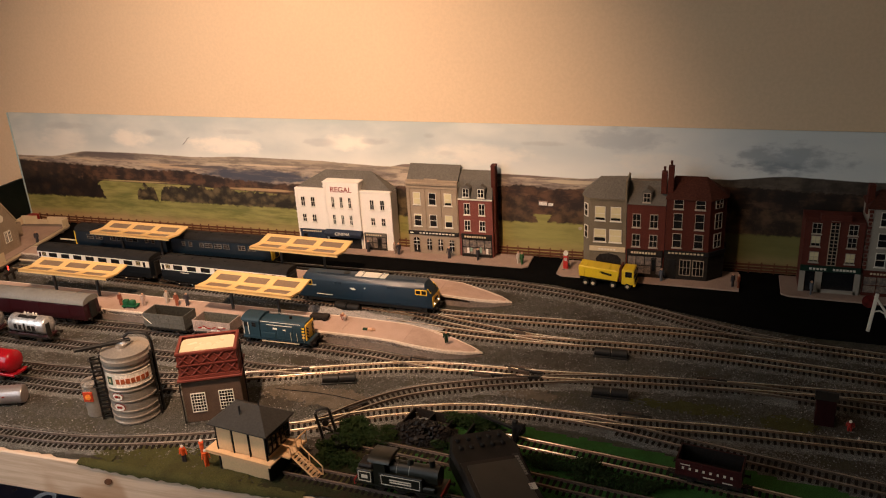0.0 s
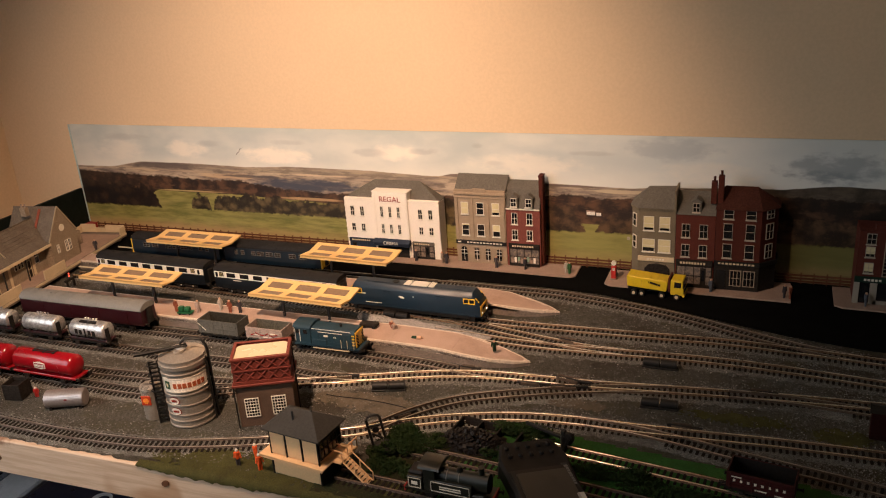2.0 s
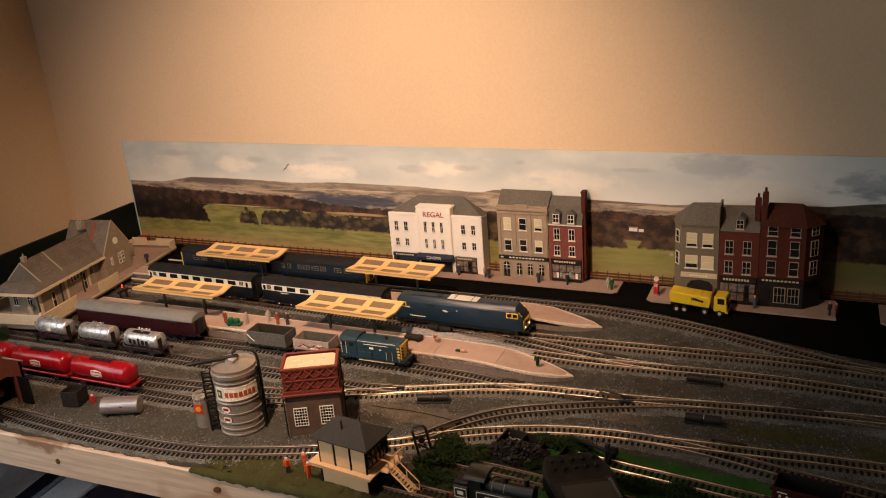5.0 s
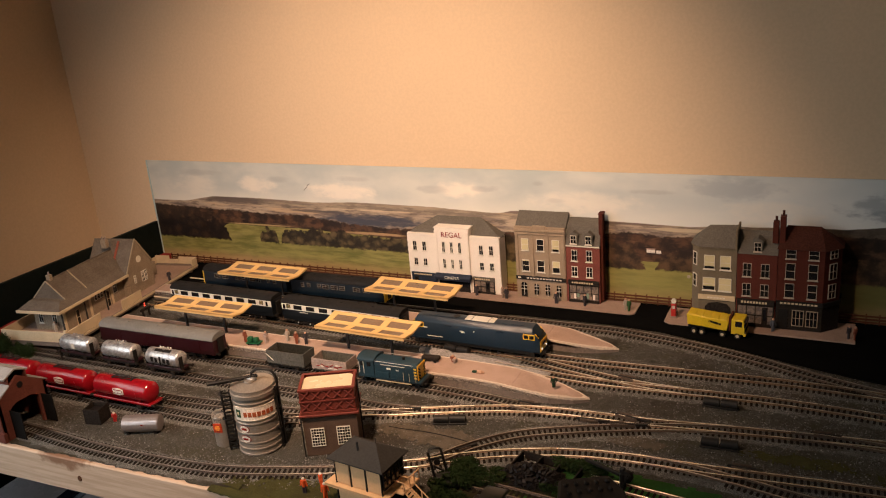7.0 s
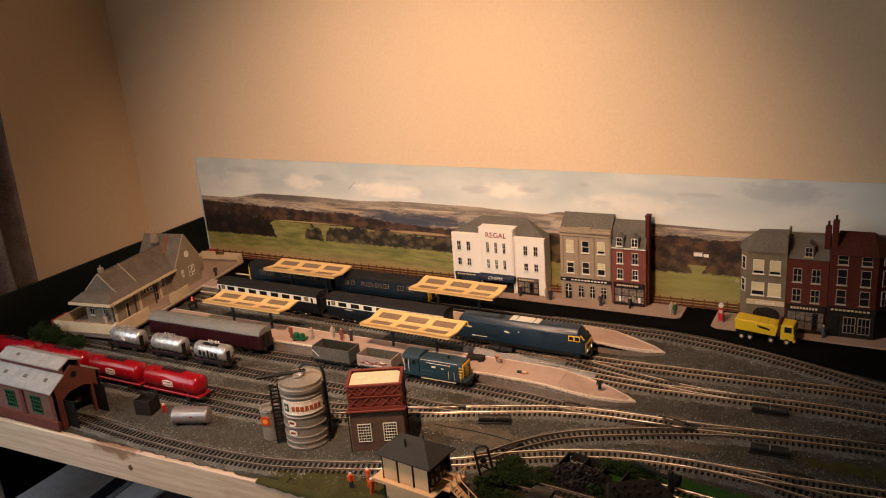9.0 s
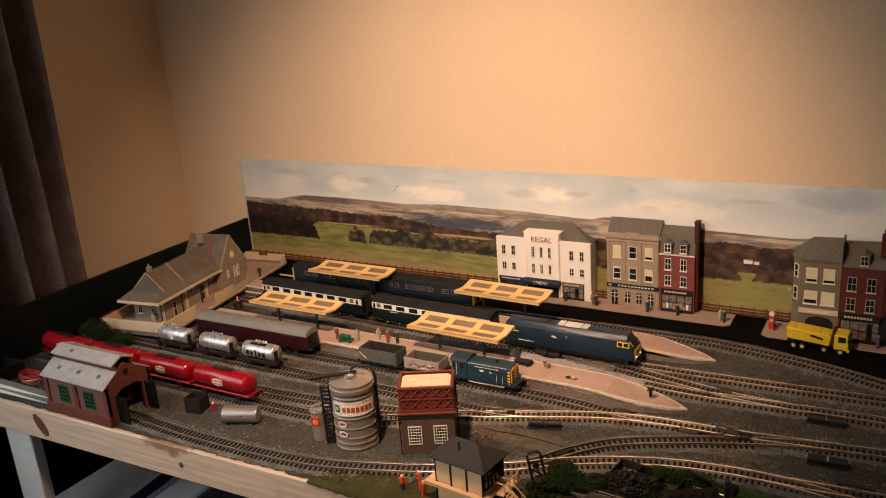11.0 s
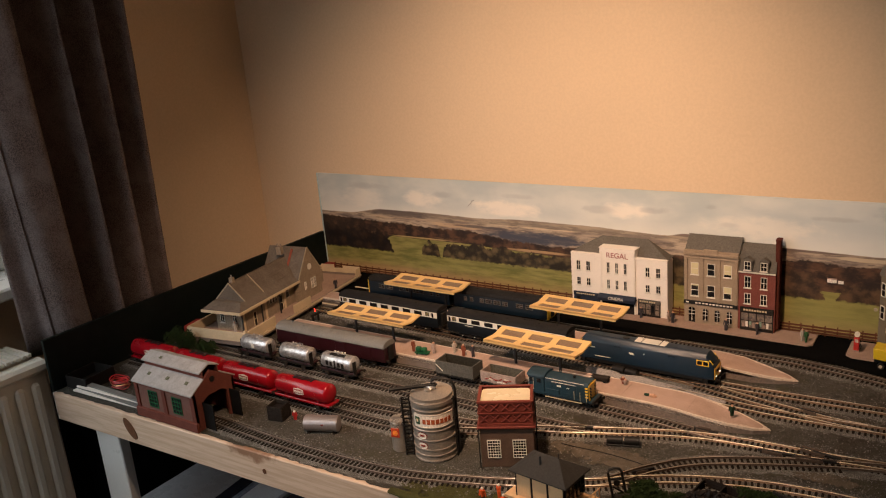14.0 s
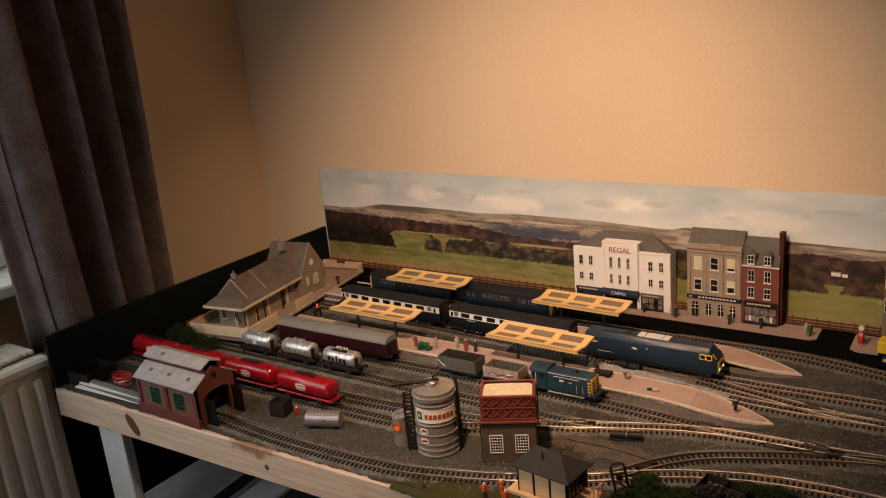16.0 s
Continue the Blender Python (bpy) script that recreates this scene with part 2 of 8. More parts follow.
CURTAIN = paint("brown_curtain", (0.165, 0.128, 0.115), 0.95, worn=(0.29, 0.245, 0.235), coarse=22, fine=420, vary=0.45, bump=0.5, depth=0.002)
RADIATOR = paint("radiator_enamel", (0.80, 0.74, 0.62), 0.4, vary=0.04, amount=0.12)
COPPER = paint("red_wire", (0.5, 0.03, 0.03), 0.4)
GLOSSY_BOX = paint("glossy_carton", (0.76, 0.75, 0.77), 0.3, vary=0.08)
BLACK_CLOTH = paint("black_fabric", (0.007, 0.0065, 0.0065), 0.95, vary=0.3)
NAVY_BOX = paint("navy_carton", (0.012, 0.018, 0.04), 0.35)


def pine(name="planed_pine"):
    n = Nodes(name)
    v = n.scaled(n.coords(), (2.0, 30.0, 30.0))
    rings = n.noise(v, 6.0, 6, 0.65)
    c = n.mix(n.span(rings, 0.35, 0.65), (0.53, 0.375, 0.255), (0.66, 0.50, 0.365))
    c = n.mix(n.span(n.noise(n.coords(), 7, 2), 0.62, 0.72, 0, 0.6), c, (0.34, 0.17, 0.07))
    x, _, z = n.split(n.coords())[0:3]
    off = n.math("ADD", n.math("POWER", n.math("ABSOLUTE", n.math("DIVIDE", n.math("SUBTRACT", x, 0.505), 0.055)), 2.0), n.math("POWER", n.math("ABSOLUTE", n.math("DIVIDE", n.math("ADD", z, 0.004), 0.016)), 2.0))
    off = n.math("ADD", off, n.math("MULTIPLY", n.math("SUBTRACT", n.noise(n.coords(), 60, 4), 0.5), 2.2))
    c = n.mix(n.span(off, 1.1, 0.2, 0, 0.8), c, (0.20, 0.085, 0.035))
    n.bump(rings, 0.2, 0.0006)
    return n.surface(c, 0.6)


PINE = pine()


def stones(name, dark, light):
    """Each loose stone has a tone of its own."""
    n = Nodes(name)
    r = n.t.nodes.new("ShaderNodeNewGeometry").outputs["Random Per Island"]
    c = n.mix(n.span(r, 0.0, 0.75, smooth=False), dark, light)
    c = n.mix(n.span(r, 0.90, 1.0, smooth=False), c, (0.41, 0.385, 0.335))
    return n.surface(c, 0.7)


STONES = stones("ballast_stone", (0.034, 0.029, 0.024), (0.215, 0.202, 0.180))
PALE_STONES = stones("pale_ballast_stone", (0.13, 0.12, 0.115), (0.42, 0.395, 0.38))


def glow(name, colour, strength):
    n = Nodes(name)
    n.set(n.b.inputs["Emission Color"], colour)
    n.b.inputs["Emission Strength"].default_value = strength
    return n.surface(colour, 0.5)


LED_RED = glow("red_signal_lamp", (1.0, 0.05, 0.03), 6.0)
LED_WHITE = glow("white_headlamp", (1.0, 0.93, 0.8), 4.0)
BLUE_S = paint("shunter_blue", (0.014, 0.038, 0.056), 0.5, worn=(0.018, 0.030, 0.034), vary=0.15, amount=0.5)
DAY = glow("daylight_outside", (1.0, 0.93, 0.80), 1.7)


# ---- building blocks ----
def part(name, bm, material, parent, label=""):
    """One mesh object under a thing or a part."""
    me = bpy.data.meshes.new(name)
    bm.normal_update()
    bm.to_mesh(me)
    bm.free()
    me.materials.append(material)
    ob = new(name, me)
    ob.parent = parent
    return tagged(ob, label)


def thing(name, label, category, where=(0, 0, 0), turn=0, group="", kind=""):
    ob = new(name)
    ob.empty_display_size = 0.02
    ob.matrix_world = pose(*where, 0, 0, turn)
    return tagged(ob, label, category, group, kind)


def add_box(bm, c, s, turn=0, tilt=0, lean=0):
    m = pose(*c, tilt, lean, turn) @ Matrix.Diagonal((*s, 1))
    return bmesh.ops.create_cube(bm, size=1, matrix=m)["verts"]


def soften(bm, width, segments=1):
    if width:
        bmesh.ops.bevel(bm, geom=bm.edges[:], offset=width, segments=segments, affect="EDGES", clamp_overlap=True)


def box(name, c, s, material, parent, bevel=0.0, label="", turn=0, tilt=0, lean=0):
    bm = bmesh.new()
    add_box(bm, c, s, turn, tilt, lean)
    soften(bm, bevel)
    return part(name, bm, material, parent, label)


def boxes(name, items, material, parent, bevel=0.0, label=""):
    bm = bmesh.new()
    for it in items:
        add_box(bm, *it)
    soften(bm, bevel)
    return part(name, bm, material, parent, label)


def lattice(name, c, w, h, nx, ny, t, depth, material, parent, facing="y", label="", bar=None):
    """A window frame with glazing bars as one joined mesh: nx by ny panes on a wall that faces -y or +x."""
    bar = bar or t * 0.7

    def lines(size, n):
        edges = [-size / 2 - t / 2, -size / 2 + t / 2]
        for i in range(1, n):
            m = -size / 2 + size * i / n
            edges += [m - bar / 2, m + bar / 2]
        return edges + [size / 2 - t / 2, size / 2 + t / 2]

    us, vs = lines(w, nx), lines(h, ny)
    bm = bmesh.new()
    grid = [[bm.verts.new((u, 0, k)) for k in vs] for u in us]
    for i in range(len(us) - 1):
        for j in range(len(vs) - 1):
            if i % 2 == 0 or j % 2 == 0:
                bm.faces.new((grid[i][j], grid[i + 1][j], grid[i + 1][j + 1], grid[i][j + 1]))
    ext = bmesh.ops.extrude_face_region(bm, geom=bm.faces[:])["geom"]
    bmesh.ops.translate(bm, vec=(0, -depth, 0), verts=[g for g in ext if isinstance(g, bmesh.types.BMVert)])
    bmesh.ops.recalc_face_normals(bm, faces=bm.faces[:])
    bmesh.ops.transform(bm, matrix=pose(*c, 0, 0, 0 if facing == "y" else 90 if facing == "x" else facing), verts=bm.verts[:])
    return part(name, bm, material, parent, label)


AXIS = {"x": (0, 90, 0), "y": (-90, 0, 0), "z": (0, 0, 0)}


def add_tube(bm, c, r, length, axis="z", seg=16, r2=None):
    return bmesh.ops.create_cone(bm, cap_ends=True, segments=seg, radius1=r, radius2=r if r2 is None else r2, depth=length, matrix=pose(*c, *AXIS[axis]))


def smooth(ob, angle=40):
    for p in ob.data.polygons:
        p.use_smooth = True
    ob.data.set_sharp_from_angle(angle=radians(angle))
    return ob


def tube(name, c, r, length, material, parent, axis="z", seg=16, r2=None, bevel=0.0, label=""):
    bm = bmesh.new()
    add_tube(bm, c, r, length, axis, seg, r2)
    soften(bm, bevel, 2)
    return smooth(part(name, bm, material, parent, label))


def prism(name, outline, x0, x1, material, parent, bevel=0.0, label="", axis="x"):
    """A closed outline pushed along an axis: (y, z) along x, (x, z) along y, (x, y) along z."""
    bm = bmesh.new()
    if axis == "x":
        pts = [(x0, a, b) for a, b in outline]
        way = (x1 - x0, 0, 0)
    elif axis == "y":
        pts = [(a, x0, b) for a, b in outline]
        way = (0, x1 - x0, 0)
    else:
        pts = [(a, b, x0) for a, b in outline]
        way = (0, 0, x1 - x0)
    f = bm.faces.new([bm.verts.new(p) for p in pts])
    ext = bmesh.ops.extrude_face_region(bm, geom=[f])["geom"]
    bmesh.ops.translate(bm, vec=way, verts=[g for g in ext if isinstance(g, bmesh.types.BMVert)])
    bmesh.ops.recalc_face_normals(bm, faces=bm.faces[:])
    soften(bm, bevel)
    return part(name, bm, material, parent, label)


def mesh_part(name, verts, faces, material, parent, label=""):
    me = bpy.data.meshes.new(name)
    me.from_pydata(verts, [], faces)
    me.materials.append(material)
    me.update()
    ob = new(name, me)
    ob.parent = parent
    return tagged(ob, label)


def pipe(name, pts, r, material, parent, seg=6, label="", sides=None):
    """A round bar that follows points."""
    bm = bmesh.new()
    rings = []
    pts = [Vector(p) for p in pts]
    for i, p in enumerate(pts):
        d = (pts[min(i + 1, len(pts) - 1)] - pts[max(i - 1, 0)]).normalized()
        a = d.cross(Vector((0, 0, 1)) if abs(d.z) < 0.9 else Vector((1, 0, 0))).normalized()
        b = d.cross(a)
        rings.append([bm.verts.new(p + r * (math.cos(k) * a + math.sin(k) * b)) for k in (2 * math.pi * j / seg for j in range(seg))])
    for p, q in zip(rings, rings[1:]):
        for j in range(seg):
            bm.faces.new((p[j], p[(j + 1) % seg], q[(j + 1) % seg], q[j]))
    bm.faces.new(rings[0][::-1])
    bm.faces.new(rings[-1])
    bmesh.ops.recalc_face_normals(bm, faces=bm.faces[:])
    return smooth(part(name, bm, material, parent, label), 60)


def letters(name, text, size, where, material, parent, turn=0, tilt=90, lean=0, depth=0.0003, align="CENTER"):
    cu = bpy.data.curves.new(name, "FONT")
    cu.body, cu.size, cu.extrude, cu.align_x, cu.align_y = text, size, depth, align, "CENTER"
    tmp = bpy.data.objects.new(name, cu)
    me = bpy.data.meshes.new_from_object(tmp)
    bpy.data.objects.remove(tmp)
    me.materials.clear()
    me.materials.append(material)
    ob = new(name, me)
    ob.parent = parent
    ob.matrix_basis = pose(*where, tilt, lean, turn)
    return ob


def glide(pts, step=0.006):
    """A smooth line through plan points, sampled evenly."""
    P = [Vector((*p, 0)) for p in pts]
    P = [2 * P[0] - P[1], *P, 2 * P[-1] - P[-2]]
    fine = []
    for a, b, c, d in zip(P, P[1:], P[2:], P[3:]):
        for i in range(24):
            u = i / 24
            fine.append(0.5 * (2 * b + (c - a) * u + (2 * a - 5 * b + 4 * c - d) * u * u + (3 * b - a - 3 * c + d) * u ** 3))
    fine.append(P[-2])
    out, gone = [fine[0]], 0.0
    for p, q in zip(fine, fine[1:]):
        gone += (q - p).length
        if gone >= step:
            out.append(q)
            gone = 0.0
    return out


# ---- the room ----
FLOOR, TOP = -0.78, 1.60
WX, WY = -0.215, 0.812


def slab(name, c, s, material, label):
    ob = box(name, c, s, material, None, 0, label)
    return tagged(ob, label, "room", kind="structure")


slab("floor", (1.2, -0.9, FLOOR - 0.05), (3.2, 4.0, 0.1), CARPET, "beige carpeted bedroom floor")
slab("ceiling", (1.2, -0.9, TOP + 0.05), (3.2, 4.0, 0.1), CEIL, "plain white painted ceiling")
slab("wall_back", (1.21, WY + 0.05, (FLOOR + TOP) / 2), (3.05, 0.1, TOP - FLOOR), WALL, "cream painted plaster wall behind the railway")
# unseen closing walls, coloured dark so they bounce little light
slab("wall_right", (2.75, -0.9, (FLOOR + TOP) / 2), (0.1, 3.6, TOP - FLOOR), paint("low_bounce_wall", (0.12, 0.10, 0.085), 0.85, coarse=3, vary=0.05), "unseen closing wall, coloured dark to cut bounced light")
slab("wall_front", (1.2, -2.75, (FLOOR + TOP) / 2), (3.0, 0.1, TOP - FLOOR), paint("low_bounce_wall", (0.12, 0.10, 0.085), 0.85, coarse=3, vary=0.05), "unseen closing wall, coloured dark to cut bounced light")
WIN_Y0, WIN_Y1, WIN_Z0, WIN_Z1 = -2.30, 0.22, 0.175, 1.30
wl = thing("wall_left", "cream painted plaster wall with a window opening", "room", kind="structure")
wx = WX - 0.06
box("wall_panel", (wx, (0.85 + WIN_Y1) / 2, (FLOOR + TOP) / 2), (0.12, 0.85 - WIN_Y1, TOP - FLOOR), WALL, wl)
box("wall_panel", (wx, (-2.7 + WIN_Y0) / 2, (FLOOR + TOP) / 2), (0.12, WIN_Y0 + 2.7, TOP - FLOOR), WALL, wl)
box("wall_panel", (wx, (WIN_Y0 + WIN_Y1) / 2, (FLOOR + WIN_Z0) / 2), (0.12, WIN_Y1 - WIN_Y0, WIN_Z0 - FLOOR), WALL, wl)
box("wall_panel", (wx, (WIN_Y0 + WIN_Y1) / 2, (TOP + WIN_Z1) / 2), (0.12, WIN_Y1 - WIN_Y0, TOP - WIN_Z1), WALL, wl)
win = thing("window_1", "white framed window letting in pale daylight", "window", kind="structure")
for y in (WIN_Y0 + 0.03, (WIN_Y0 + WIN_Y1) / 2, WIN_Y1 - 0.03):
    box("frame", (wx - 0.02, y, (WIN_Z0 + WIN_Z1) / 2), (0.06, 0.06, WIN_Z1 - WIN_Z0 - 0.13), WHITE, win, 0.004)
for z in (WIN_Z0 + 0.03, WIN_Z1 - 0.03):
    box("frame", (wx - 0.02, (WIN_Y0 + WIN_Y1) / 2, z), (0.062, WIN_Y1 - WIN_Y0, 0.06), WHITE, win, 0.004)
box("sill", (WX - 0.015, (WIN_Y0 + WIN_Y1) / 2, WIN_Z0 - 0.012), (0.200, WIN_Y1 - WIN_Y0 + 0.06, 0.024), WHITE, win, 0.004)
outside = mesh_part("backdrop", [(-1.6, -3, -0.6), (-1.6, 1.5, -0.6), (-1.6, 1.5, 2.2), (-1.6, -3, 2.2)], [(0, 1, 2, 3)], DAY, None)
tagged(outside, "bright daylight outside the window", "backdrop", kind="structure")

rad = thing("radiator", "cream enamelled panel radiator below the window", "radiator", (-0.086, 0, 0))
RZ0, RZ1, RY0, RY1 = -0.62, 0.068, -1.0, 0.052
box("back_panel", (0.045, (RY0 + RY1) / 2, (RZ0 + RZ1) / 2 - 0.01), (0.02, RY1 - RY0, RZ1 - RZ0), RADIATOR, rad, 0.006)
y = RY0 + 0.03
while y < RY1 - 0.02:
    box("rib", (0.058, y, (RZ0 + RZ1) / 2 - 0.012), (0.012, 0.018, RZ1 - RZ0 - 0.075), RADIATOR, rad, 0.005)
    y += 0.031
box("top_rail", (0.05, (RY0 + RY1) / 2, RZ1 - 0.022), (0.036, RY1 - RY0, 0.022), RADIATOR, rad, 0.006)
for i in range(100):
    box("grille_bar", (0.0, RY0 + 0.02 + i * (RY1 - RY0 - 0.04) / 99, RZ1 - 0.002), (0.085, 0.0065, 0.006), RADIATOR, rad)
box("bracket", (-0.045, RY1 - 0.15, RZ0 + 0.2), (0.165, 0.03, 0.05), RADIATOR, rad)


def curtain(y0, y1, z0, z1, x):
    """Cloth hanging in deep folds."""
    bm = bmesh.new()
    nu, nv = 110, 26
    grid = []
    for j in range(nv + 1):
        v = j / nv
        row = []
        for i in range(nu + 1):
            u = i / nu
            turn = 0.5 * u / 0.34 if u < 0.34 else 0.5 + (u - 0.34) / 0.66 * 2.9
            wave = 0.5 + 0.5 * math.sin(-1.4 + turn * 2 * math.pi)
            deep = 0.072 if u < 0.34 else 0.125
            fold = 0.036 - deep * (1 - wave ** (1.0 if u < 0.17 else 1.35)) * (0.75 + 0.25 * v) + 0.003 * math.sin(u * 31 + 2 * v) + 0.0015 * math.sin(u * 60 + 9 * v)
            row.append(bm.verts.new((x + fold + 0.004 * math.sin(7 * v + 11 * u), y0 - 0.060 * v * (1 - u) + (y1 - y0) * u * (1 - 0.05 * v) + 0.010 * math.sin(u * 25 + v * 2), z0 + (z1 - z0) * v)))
        grid.append(row)
    for a, b in zip(grid, grid[1:]):
        for i in range(nu):
            bm.faces.new((a[i], a[i + 1], b[i + 1], b[i]))
    th = thing("curtain", "grey brown woven curtain hanging in folds by the window", "curtain")
    ob = smooth(part("cloth", bm, CURTAIN, th), 80)
    mod = ob.modifiers.new("thickness", "SOLIDIFY")
    mod.thickness = 0.003
    tube("pole", (x, (y0 + y1) / 2 - 0.4, z1 + 0.01), 0.012, 1.4, POST, th, "y")
    return th


curtain(0.052, 0.362, 0.045, 1.42, -0.070)

# ---- the table that carries the railway ----
EDGE0, SLOPE = 0.036, 0.0262


def front(x):
    return EDGE0 + SLOPE * x


XR = 2.15
table = thing("layout_table", "pine framed railway baseboard on white painted legs", "table", kind="structure")
prism("deck", [(0.0, front(0) + 0.0185), (XR, front(XR) + 0.0185), (XR, 0.797), (0.0, 0.797)], -0.016, -0.0045, PINE, table, axis="z")
plank = box("front_plank", (XR / 2, 0, -0.0285), (XR, 0.018, 0.054), PINE, table, 0.0015, "pale knotty pine plank")
plank.matrix_basis = pose(0, front(0) + 0.009, 0, 0, 0, math.degrees(math.atan(SLOPE)))
box("end_cap", (-0.0012, front(0) + 0.009, -0.0285), (0.0024, 0.0176, 0.0535), WHITE, table, 0.0005, "white painted plank end")
KNOT = paint("pine_knot", (0.13, 0.055, 0.025), 0.6)
for kx, kz, r, stretch, lean in ((0.213, -0.028, 0.0100, 2.2, -38), (0.527, -0.030, 0.0036, 1.2, 0), (0.80, -0.022, 0.004, 1.6, 60), (1.05, -0.03, 0.005, 1.3, 0)):
    bm = bmesh.new()
    add_tube(bm, (0, 0, 0), r, 0.003, "y", 18)
    bmesh.ops.transform(bm, matrix=pose(kx, front(kx) + 0.0004, kz, 0, lean, 0) @ Matrix.Diagonal((1, 1, stretch, 1)), verts=bm.verts[:])
    smooth(part("knot", bm, KNOT, table))
box("end_board", (-0.0045, 0.419, 0.022), (0.008, 0.760, 0.154), GREEN_BOARD, table, 0.0008, "dark green painted end board")
for lx, ly in ((0.104, 0.0705), (1.98, 0.11), (0.133, 0.76), (1.98, 0.76)):
    box("leg", (lx, ly, (FLOOR - 0.013) / 2 - 0.0065), (0.069, 0.020, -FLOOR - 0.013), WHITE, table, 0.002, "white painted timber leg")
box("cross_rail", (1.07, 0.76, -0.040), (1.76, 0.03, 0.05), PINE, table)

carton = thing("storage_carton", "glossy pale printed carton with a dark band under the table", "box", (0.125, 0.37, 0), 0)
box("body", (0, 0, -0.54), (0.27, 0.46, 0.48), GLOSSY_BOX, carton, 0.004)
box("dark_band", (0.022, 0, -0.2985), (0.030, 0.462, 0.004), NAVY_BOX, carton, turn=5)
box("pale_band", (0.050, 0.0, -0.2990), (0.012, 0.461, 0.004), paint("pale_band", (0.30, 0.34, 0.42), 0.3), carton, turn=3)
# added block: a dark bag enlarged to black out the shaded wall
crate = thing("storage_crate", "black fabric block added to darken the gap beside the radiator", "crate", (-0.120, 0.35, 0), 0)
box("body", (0, 0, (FLOOR - 0.080) / 2), (0.150, 0.49, -FLOOR - 0.080), BLACK_CLOTH, crate, 0.012)
box("lid", (0, 0, -0.072), (0.156, 0.498, 0.016), BLACK_CLOTH, crate, 0.006)
navy = thing("navy_carton", "dark navy carton with pale printing under the table", "box", (0.455, 0.37, 0), 0)
box("body", (0, 0, -0.54), (0.37, 0.46, 0.48), NAVY_BOX, navy, 0.004)
for i, (dx, dy) in enumerate(((-0.04, -0.085), (0.0, -0.115), (0.05, -0.14))):
    tube("printed_ring", (dx, dy, -0.2992), 0.020, 0.002, GLOSSY_BOX, navy, "z", 20)
    tube("ring_centre", (dx + 0.004, dy, -0.2984), 0.011, 0.002, NAVY_BOX, navy, "z", 16)

# ---- painted backscene ----


def backscene_paint():
    n = Nodes("printed_landscape")
    v = n.coords()
    x, _, z = n.split(v)[0:3]
    along = n.math("DIVIDE", x, 2.2)

    def cut(sx, sz, scale, detail=5, rough=0.6):
        return n.noise(n.scaled(v, (sx, 0, sz)), scale, detail, rough)

    def outline(*stops):
        """Height along the board as a soft ramp through (place, height)."""
        ramp = n.t.nodes.new("ShaderNodeValToRGB")
        ramp.color_ramp.interpolation = "EASE"
        els = ramp.color_ramp.elements
        els[0].position, els[1].position = stops[0][0] / 2.2, stops[-1][0] / 2.2
        while len(els) < len(stops):
            els.new(0.5)
        for e, (px, pz) in zip(els, stops):
            e.position = px / 2.2
        for e, (px, pz) in zip(els, stops):
            e.color = (pz * 5, pz * 5, pz * 5, 1)
        n.set(ramp.inputs[0], along)
        return n.math("DIVIDE", ramp.outputs[0], 5.0)

    def under(top, soft=0.0012, shake=None, size=0.0):
        """1 below the outline; shake roughens its edge."""
        d = n.math("SUBTRACT", top, z)
        if shake is not None:
            d = n.math("ADD", d, n.math("MULTIPLY", n.math("SUBTRACT", shake, 0.5), size))
        return n.span(d, -soft, soft)

    def patch(cx, cz, rx, rz, ragged=1.3, soft=0.5, rough_by=2.6):
        a = n.math("POWER", n.math("ABSOLUTE", n.math("DIVIDE", n.math("SUBTRACT", x, cx), rx)), 2.0)
        b = n.math("POWER", n.math("ABSOLUTE", n.math("DIVIDE", n.math("SUBTRACT", z, cz), rz)), 2.0)
        d = n.math("ADD", n.math("ADD", a, b), n.math("MULTIPLY", n.math("SUBTRACT", wisp, 0.5), ragged * rough_by))
        return n.span(d, 1.0, 1.0 - soft)

    def both(a, b):
        return n.math("MULTIPLY", a, b)

    over = lambda fac, low, top: n.mix(fac, low, top)
    wisp = cut(1, 2.2, 26, 5, 0.6)
    leafy = cut(1, 1, 75, 6, 0.7)
    twigs = cut(1, 1, 210, 4, 0.7)
    bushy = cut(1, 1, 30, 5, 0.6)

    # sky: pale washes with cream clouds, slate clouds on the dim side
    cloud = cut(1, 2.2, 8.0, 5, 0.5)
    pic = over(n.span(cloud, 0.34, 0.70), (0.45, 0.51, 0.51), (0.62, 0.64, 0.60))
    pic = over(n.span(z, 0.205, 0.15, 0, 0.75), pic, (0.74, 0.72, 0.65))
    # sky paled towards the right, making up for weak light there
    pic = over(n.span(x, 0.90, 1.50, 0, 0.6), pic, (0.72, 0.76, 0.76))
    for cx, cz, rx, rz, k in ((0.13, 0.193, 0.08, 0.028, 0.4), (0.31, 0.198, 0.06, 0.024, 0.65), (0.53, 0.190, 0.10, 0.022, 0.8), (0.80, 0.205, 0.06, 0.019, 0.75), (1.06, 0.19, 0.12, 0.024, 0.5), (1.38, 0.185, 0.10, 0.022, 0.4)):
        pic = over(n.math("MULTIPLY", patch(cx, cz, rx, rz, 0.85, 1.0), k), pic, (0.86, 0.80, 0.70))
